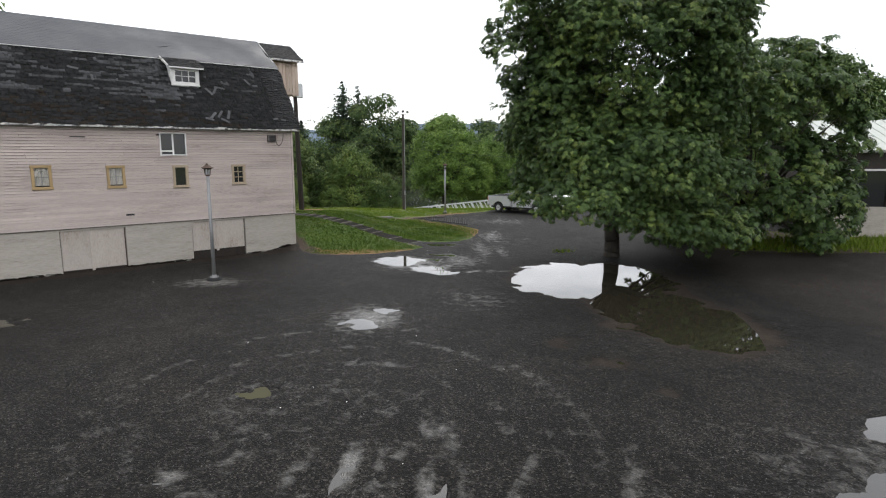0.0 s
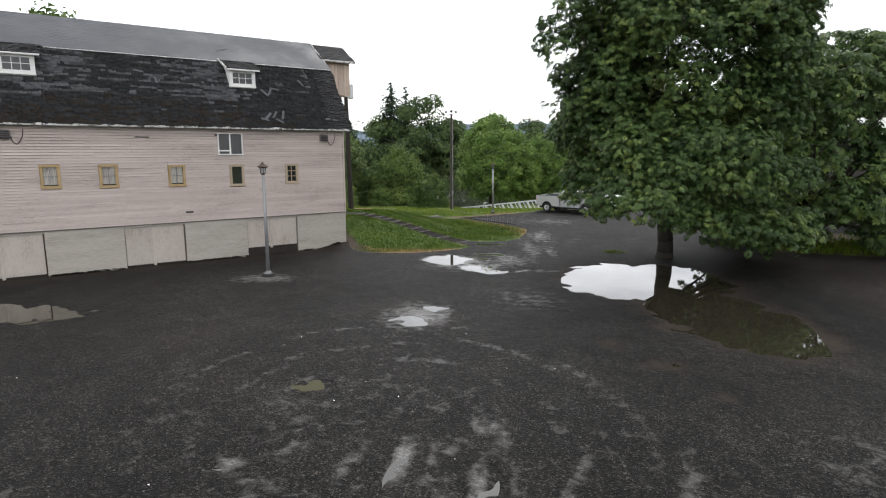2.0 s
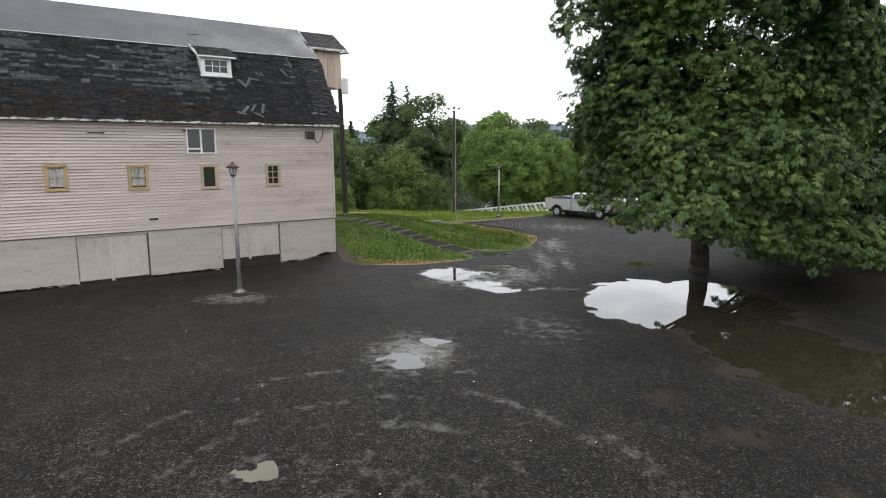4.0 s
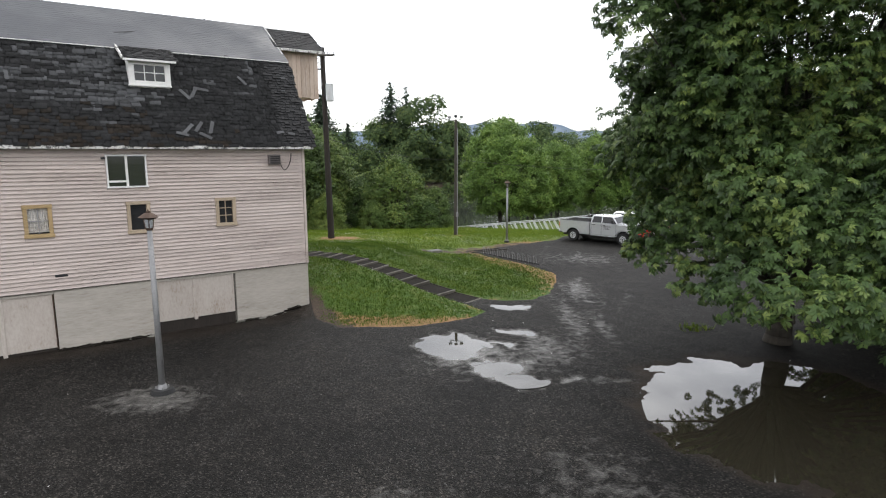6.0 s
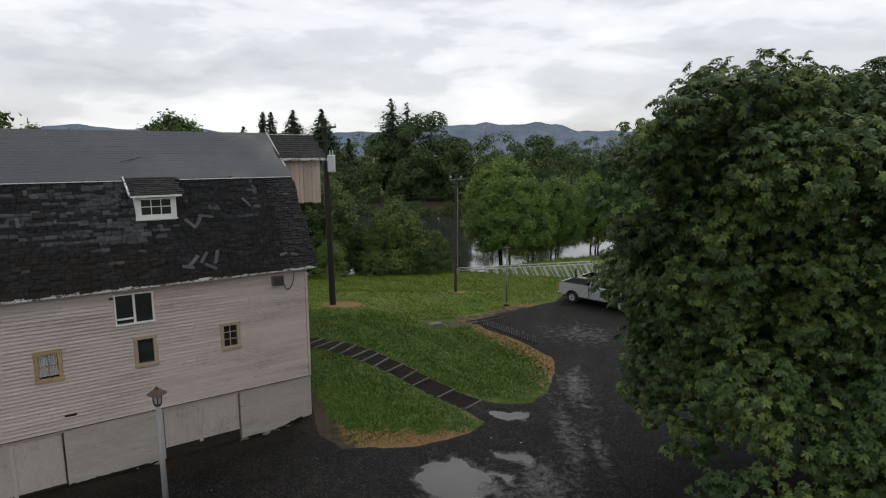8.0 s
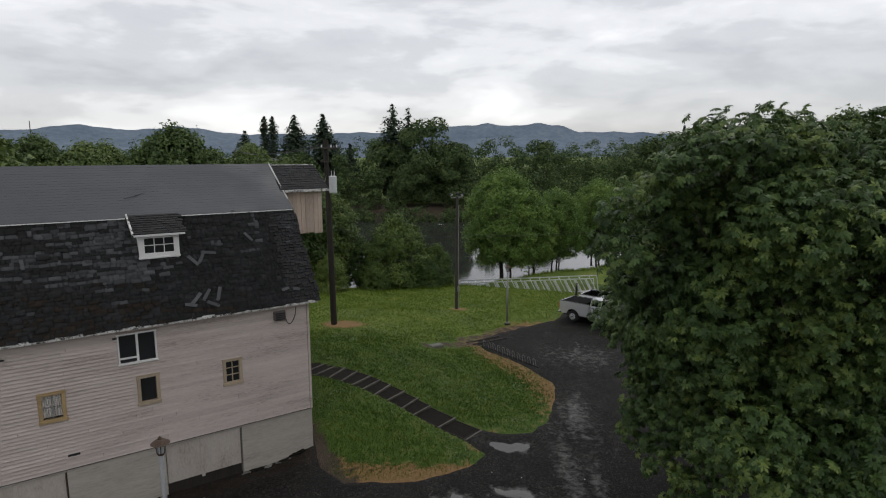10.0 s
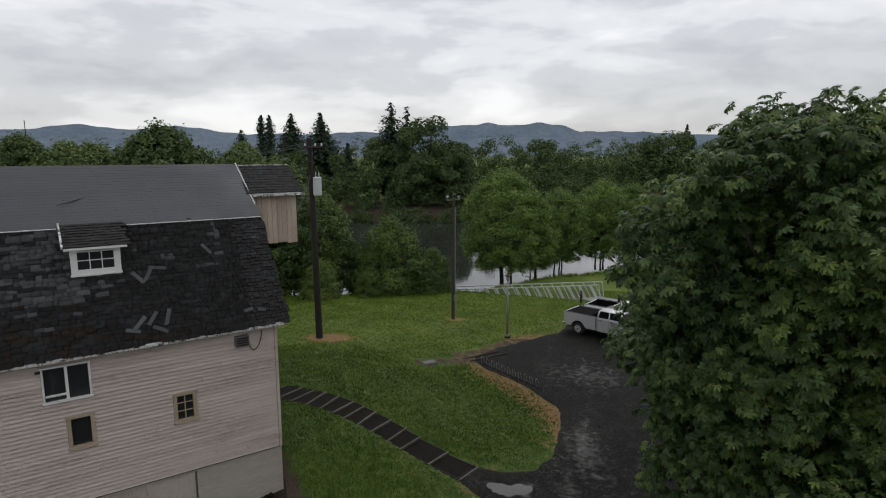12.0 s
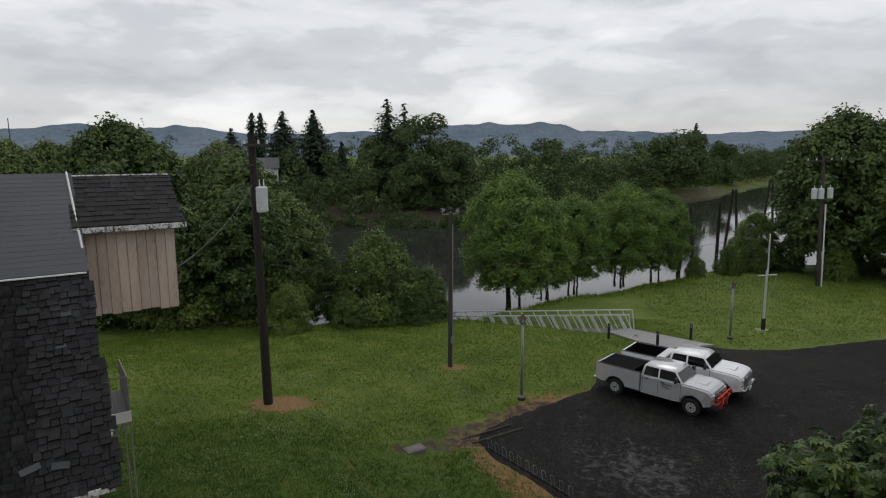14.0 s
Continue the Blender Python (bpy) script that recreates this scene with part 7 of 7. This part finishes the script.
for k, (a, b) in enumerate((((-2.3, 44.9), (-0.3, 46.4)), ((-1.9, 44.6), (0.2, 46.1)))):
    d = Vector((b[0] - a[0], b[1] - a[1], 0))
    e = thing("edging_timber", pose(a[0], a[1], 0.04, 0, 0, math.degrees(math.atan2(d.y, d.x))), "grey weathered timber edging the asphalt", "timber", "edging timbers")
    part("timber", box(bmesh.new(), 0, d.length, -0.035, 0.035, -0.06, 0.05, None, 0.01), POLEWOOD, e)

# cables
top = Vector((-11.2, 46.7, 11.3 + z_at(-11, 46.5)))
hung_cable("service_cable", top + Vector((0, 0, -1.6)), BARN @ Vector((2.05, 4.2, 8.7)), 0.35, 0.014, BLACK, "black service cable from the pole to the barn")
flood_top = Vector((fx, fy, 5.6 + z_at(fx, fy)))
hung_cable("overhead_cable", Vector((-11.1, 46.6, 6.9)), flood_top, 0.35, 0.012, BLACK, "thin black overhead cable between poles")
hung_cable("overhead_cable", flood_top, Vector((31.6, 84.2, 5.2)), 1.0, 0.014, BLACK, "thin black overhead cable between poles")
for k in (-0.4, 0.2, 0.56):
    hung_cable("overhead_cable", top + Vector((k, -0.1, 0.15)), Vector((-66 + k, 150, 15)), 1.6, 0.015, BLACK, "black power line over the river")

# ---- grass and grit ----
rs = np.random.RandomState(31)


def blades(n, x0, x1, y0, y1, tall, wide, ok):
    """Grass: bent blades in tufts where ok allows."""
    x, y = rs.uniform(x0, x1, n), rs.uniform(y0, y1, n)
    keep = ok(x, y)
    x, y = x[keep], y[keep]
    x, y = np.repeat(x, 3) + rs.normal(0, 0.035, len(x) * 3), np.repeat(y, 3) + rs.normal(0, 0.035, len(y) * 3)
    z = height(x, y)
    h = tall * rs.uniform(0.5, 1.3, len(x)) * (0.9 + 0.18 * wavy(x, y, 1.1, 4))
    a = rs.uniform(0, math.tau, len(x))
    lean = rs.uniform(0.2, 0.8, len(x)) * h
    d = np.stack([np.cos(a), np.sin(a), 0 * a], -1)
    e = np.stack([-np.sin(a), np.cos(a), 0 * a], -1) * wide
    p = np.stack([x, y, z - 0.01], -1)
    tip = p + d * lean[:, None] + np.stack([0 * h, 0 * h, h], -1)
    v = np.stack([p - e, p + e, tip], 1).reshape(-1, 3)
    return v, np.arange(len(v)).reshape(-1, 3)


def on_grass(x, y):
    off_steps = off_path(x, y)
    along_barn, into_barn = (x + 7.63) * 0.772 + (y - 30.9) * 0.636, -(x + 7.63) * 0.636 + (y - 30.9) * 0.772
    in_barn = (along_barn < 0.4) & (into_barn > -1) & (into_barn < 9.4)
    edge_off = off_asphalt(x, y)
    return (pole_dirt(x, y) < rs.uniform(0.2, 0.6, np.shape(x))) & (edge_off > 0.10) & (off_steps > 0.68) & ~in_barn & (rs.uniform(0, 1, np.shape(x)) < np.clip(0.22 + edge_off * 0.75, 0, 1)) & (worn(x, y) < rs.uniform(0.25, 0.8, np.shape(x)))




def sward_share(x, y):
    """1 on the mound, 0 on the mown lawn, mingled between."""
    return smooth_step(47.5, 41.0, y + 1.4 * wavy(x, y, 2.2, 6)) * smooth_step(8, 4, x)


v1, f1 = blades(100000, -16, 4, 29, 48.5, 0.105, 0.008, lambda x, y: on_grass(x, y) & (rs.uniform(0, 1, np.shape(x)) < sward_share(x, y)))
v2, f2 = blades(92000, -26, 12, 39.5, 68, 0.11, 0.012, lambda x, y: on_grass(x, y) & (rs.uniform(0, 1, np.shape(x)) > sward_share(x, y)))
v3, f3 = blades(3000, 5, 30, 27, 38, 0.20, 0.014, on_grass)
v5, f5 = blades(16000, -14, 30, 60, 100, 0.34, 0.022, lambda x, y: (np.abs(y - near_shore(x) + 6.5) < 2.6))
v4, f4 = blades(14000, 12, 40, 58, 90, 0.16, 0.018, on_grass)
v6, f6 = blades(260, 5.3, 6.7, 28.7, 30.0, 0.22, 0.014, lambda x, y: np.hypot((x - 6.0) / 0.55, (y - 29.35) / 0.5) < rs.uniform(0.2, 1.1, np.shape(x)))
v7, f7 = blades(2600, 13.5, 30, 28.4, 33.5, 0.38, 0.02, on_grass)
v = np.concatenate([v2, v3, v4, v5, v6, v7])
tagged(mesh_part("grass", quick_mesh("grass", v, np.arange(len(v)).reshape(-1, 3)), BLADE), "short mown green grass over the lawn by the river", "grass", kind="stuff")
tagged(mesh_part("clover_sward", quick_mesh("clover_sward", v1, f1), SWARD), "darker green clover and grass over the mound", "grass", kind="stuff")
n = 34000
x, y = rs.uniform(-15, 4, n), rs.uniform(30, 54, n)
keep = on_grass(x, y) & (wavy(x, y, 1.6, 7) + 0.5 * wavy(x, y, 0.5, 2) > 0.3)
x, y = x[keep], y[keep]
p = np.stack([x, y, height(x, y) + rs.uniform(0.05, 0.11, len(x))], -1)
v, f = simple_leaves(p, unit(rs.normal(0, 0.4, p.shape) + np.array([0, 0, 1])), rs.uniform(0.022, 0.042, len(p)), rs)
tagged(mesh_part("clover_flowers", quick_mesh("clover_flowers", v, f), PETAL), "white clover flowers dotted over the grass", "clover", kind="stuff")
# loose stones on the asphalt
GRIT = material("loose_grey_grit", ((0.014, 0.014, 0.014), (0.085, 0.082, 0.078)), 0.7, 0, 5, 60, 0.2, (0.3, 0.7), 0.8)
n = 90000
x, y = rs.uniform(-11, 7, n), rs.uniform(6.5, 34, n)
keep = (off_asphalt(x, y) < 0.3) & (hollow(x, y) < 0.03) & (wavy(x, y, 1.9, 2) + 0.8 * wavy(x, y, 0.7, 6) + rs.normal(0, 0.4, n) > -0.25)
x, y = x[keep], y[keep]
z = asphalt_height(x, y)[0]
r = rs.uniform(0.005, 0.014, len(x)) * (1 + (rs.uniform(0, 1, len(x)) > 0.97))
shape = np.array([(1, 0, 0), (-0.5, 0.87, 0), (-0.5, -0.87, 0), (0, 0, 0.8)])
turn = rs.uniform(0, math.tau, len(x))
c, s = np.cos(turn), np.sin(turn)
q = shape[None] * r[:, None, None] * rs.uniform(0.7, 1.3, (len(x), 4, 1))
v = np.stack([q[..., 0] * c[:, None] - q[..., 1] * s[:, None], q[..., 0] * s[:, None] + q[..., 1] * c[:, None], q[..., 2]], -1) + np.stack([x, y, z], -1)[:, None]
i = np.arange(len(x))[:, None, None] * 4
f = (i + np.array([(0, 1, 3), (1, 2, 3), (2, 0, 3)])[None]).reshape(-1, 3)
tagged(mesh_part("grit", quick_mesh("grit", v, f), GRIT), "loose dark gravel scattered over the asphalt", "gravel", kind="stuff")
n = 28
x, y = rs.uniform(-12, 8, n), rs.uniform(7, 30, n)
keep = hollow(x, y) < 0.02
x, y = x[keep], y[keep]
p = np.stack([x, y, asphalt_height(x, y)[0] + 0.02], -1)
v, f = simple_leaves(p, unit(rs.normal(0, 0.25, p.shape) + np.array([0, 0, 1])), rs.uniform(0.025, 0.06, len(p)), rs)
tagged(mesh_part("litter", quick_mesh("litter", v, f), WHITE), "pale fallen leaves and scraps lying on the asphalt", "litter", kind="stuff")

# ---- boards and shingles of the barn ----
rb_ = random.Random(17)
ROW = (EAVE - 0.12 - SILL) / 36


def lap_board(u0, u1, z0, z1, proud):
    me = bpy.data.meshes.new("siding_board")
    me.from_pydata([(u0, -proud, z0), (u1, -proud, z0), (u1, 0.002, z1), (u0, 0.002, z1), (u0, 0.05, z0), (u1, 0.05, z0), (u1, 0.05, z1), (u0, 0.05, z1)], [],
                   [(0, 1, 2, 3), (4, 0, 3, 7), (1, 5, 6, 2), (4, 5, 1, 0), (3, 2, 6, 7)])
    return mesh_part("siding_board", me, SIDING, barn)


for k in range(36):
    z0, z1 = SILL + 0.012 + k * ROW, SILL + 0.012 + (k + 1) * ROW + 0.012
    for hu0, hu1, hz0, hz1 in HOLES:
        if hz0 < z1 - 0.017 and hz1 > z0 + 0.005:
            for c, d in ((z0, hz0), (hz1, z1 - 0.012)):
                if d - c > 0.015:
                    lap_board(hu0, hu1 - 0.004, c + 0.004, d, 0.046)
    for s, e in spans(-LENGTH, -0.09, z0, z1 - 0.012, HOLES):
        while e - s > 0.02:
            n_len = rb_.uniform(3.0, 5.6)
            n_end = e if e - s - n_len < 1.0 else s + n_len
            # a thin gap to the dark wall draws the shadow under each lap
            lap_board(s, n_end - 0.004, z0 + 0.006 + rb_.uniform(-0.003, 0.003), z1 - 0.012, 0.046 + rb_.uniform(-0.003, 0.005))
            s = n_end
for k in range(64):
    z0 = SILL + 0.012 + k * ROW
    z1 = z0 + ROW + 0.012
    lo = 0.03
    if z1 > EAVE:
        lo = (z1 - EAVE) / (BREAK - EAVE) * (BREAK_V + 0.3) - 0.25 if z1 < BREAK else BREAK_V + (z1 - BREAK) / (RIDGE - BREAK) * (MID - BREAK_V) + 0.1
    lo = max(0.03, lo)
    if WIDE - 2 * lo < 0.3:
        break
    me = bpy.data.meshes.new("gable_board")
    me.from_pydata([(0.030, lo, z0), (0.030, WIDE - lo, z0), (-0.002, WIDE - lo, z1), (-0.002, lo, z1), (-0.05, lo, z0), (-0.05, WIDE - lo, z0), (-0.05, WIDE - lo, z1), (-0.05, lo, z1)], [],
                   [(0, 1, 2, 3), (4, 0, 3, 7), (1, 5, 6, 2), (4, 5, 1, 0), (3, 2, 6, 7)])
    mesh_part("gable_board", me, SIDING, barn)

SLOPE = Matrix(((1, 0, 0, 0), (0, LOW_DIR.y, LOW_OUT.y, -0.3), (0, LOW_DIR.z, LOW_OUT.z, EAVE), (0, 0, 0, 1)))
rsh = random.Random(23)
EXPOSE = 0.118
COURSES = int(LOW_LEN / EXPOSE)
shared = {}


def shingle_mesh(width_step, thick_step, mat):
    """A wedge-shaped shingle from a small stock of sizes; x across, y up the slope."""
    key = (width_step, thick_step, mat.name)
    if key not in shared:
        w, t = 0.12 + 0.055 * width_step, 0.020 + 0.011 * thick_step
        me = bpy.data.meshes.new("shingle")
        me.from_pydata([(0, 0, 0), (w, 0, 0), (w, 0.23, 0), (0, 0.23, 0), (0.004, 0.0, t), (w - 0.006, 0.006, t), (w - 0.004, 0.23, 0.004), (0.004, 0.23, 0.004)], [], [(4, 5, 6, 7), (0, 1, 5, 4), (1, 2, 6, 5), (3, 0, 4, 7)])
        me.materials.append(mat)
        shared[key] = me
    return shared[key]


all_v, all_f, all_m = [], [], []
stock = (SHINGLE, PALE_SHINGLE, MOSS)
for k in range(COURSES + 1):
    u = -LENGTH - 0.22 + rsh.uniform(0, 0.1)
    was_bare = False
    high = k / COURSES
    verge = 0.33 + 0.09 * max(0, 1 - high * 5) + rsh.uniform(-0.03, 0.02)
    while u < verge - 0.05:
        ws, ts = rsh.randint(0, 4 if u < -1.4 else 1), rsh.randint(0, 2)
        w = 0.12 + 0.055 * ws
        if u + w > verge:
            ws = max(0, int((verge - u - 0.12) / 0.055))
        worn_field = 0.9 if u < -5.2 else 0.95 if -3.3 < u < -1.3 and high > 0.5 else 0.2 if u < -1.4 else 0.0
        bare = worn_field * (float(smooth_step(0.30, 0.55, high)) - 0.6 * float(smooth_step(0.9, 1.0, high))) * (0.62 + 0.5 * math.sin(u * 0.9 + 1.0) + 0.35 * math.sin(k * 2.1 + u * 0.3))
        chance = 0.80 if was_bare and bare > 0.15 else 0.42 * bare
        mossy = (0.55 - high * 2.2) + 0.35 * math.sin(u * 1.7 + k) + (0.25 if u < -5 else -0.35 if u < -2.4 else -0.75)
        roll = rsh.random()
        was_bare = roll < max(0.010, min(0.82, chance))
        mat = stock[1] if was_bare else stock[2] if rsh.random() < max(0.0, min(0.6, mossy)) else stock[0]
        gone = rsh.random() < 0.025
        twist, slip, lift_up = rsh.gauss(0, 1.8), rsh.gauss(0, 0.014), abs(rsh.gauss(0, 0.009))
        if not gone:
            m = SLOPE @ pose(u, k * EXPOSE - 0.05 + slip, 0.012 + lift_up, -3 + rsh.uniform(-3.5, 1.5), rsh.uniform(-2.5, 2.5), twist)
            me = shingle_mesh(ws, ts, mat)
            if u > -0.85 and mat is not None:
                ob = new("shingle", me)
                ob.parent = barn
                ob.matrix_basis = m
            else:
                base = len(all_v)
                all_v += [m @ v.co for v in me.vertices]
                for p in me.polygons:
                    all_f.append([base + i for i in p.vertices])
                    all_m.append(stock.index(mat))
        u += 0.12 + 0.055 * ws + rsh.uniform(0.001, 0.006)
me = quick_mesh("shingles", np.array(all_v), np.array(all_f))
for mat in stock:
    me.materials.append(mat)
me.polygons.foreach_set("material_index", np.array(all_m, np.int32))
rest = mesh_part("shingles", me, None, barn, "weathered black shingles, some bare grey, some mossy")
rest["kind"] = "stuff"
# shingles that have slid loose
for u, s, turn, w, long in ((-3.75, 2.05, 38, 0.16, 0.55), (-3.45, 2.15, -28, 0.15, 0.6), (-3.2, 2.3, 82, 0.15, 0.6), (-3.9, 0.62, -42, 0.16, 0.6), (-3.55, 0.72, -35, 0.15, 0.55), (-3.15, 0.7, -18, 0.16, 0.6), (-3.4, 0.36, 60, 0.16, 0.5), (-4.1, 0.42, 75, 0.15, 0.45),
                            (-9.2, 2.9, 80, 0.15, 0.5), (-8.55, 2.45, 5, 0.14, 0.4), (-1.7, 2.8, 35, 0.14, 0.5), (-0.45, 0.5, 80, 0.16, 0.3), (-0.85, 0.55, 104, 0.15, 0.34)):
    part("loose_shingle", box(bmesh.new(), -w * 0.36, w * 0.36, -long * 0.42, long * 0.42, 0.05, 0.07, SLOPE @ pose(u, s, 0, 3, 0, turn)), PALE_SHINGLE, barn, "loose bare grey shingle")
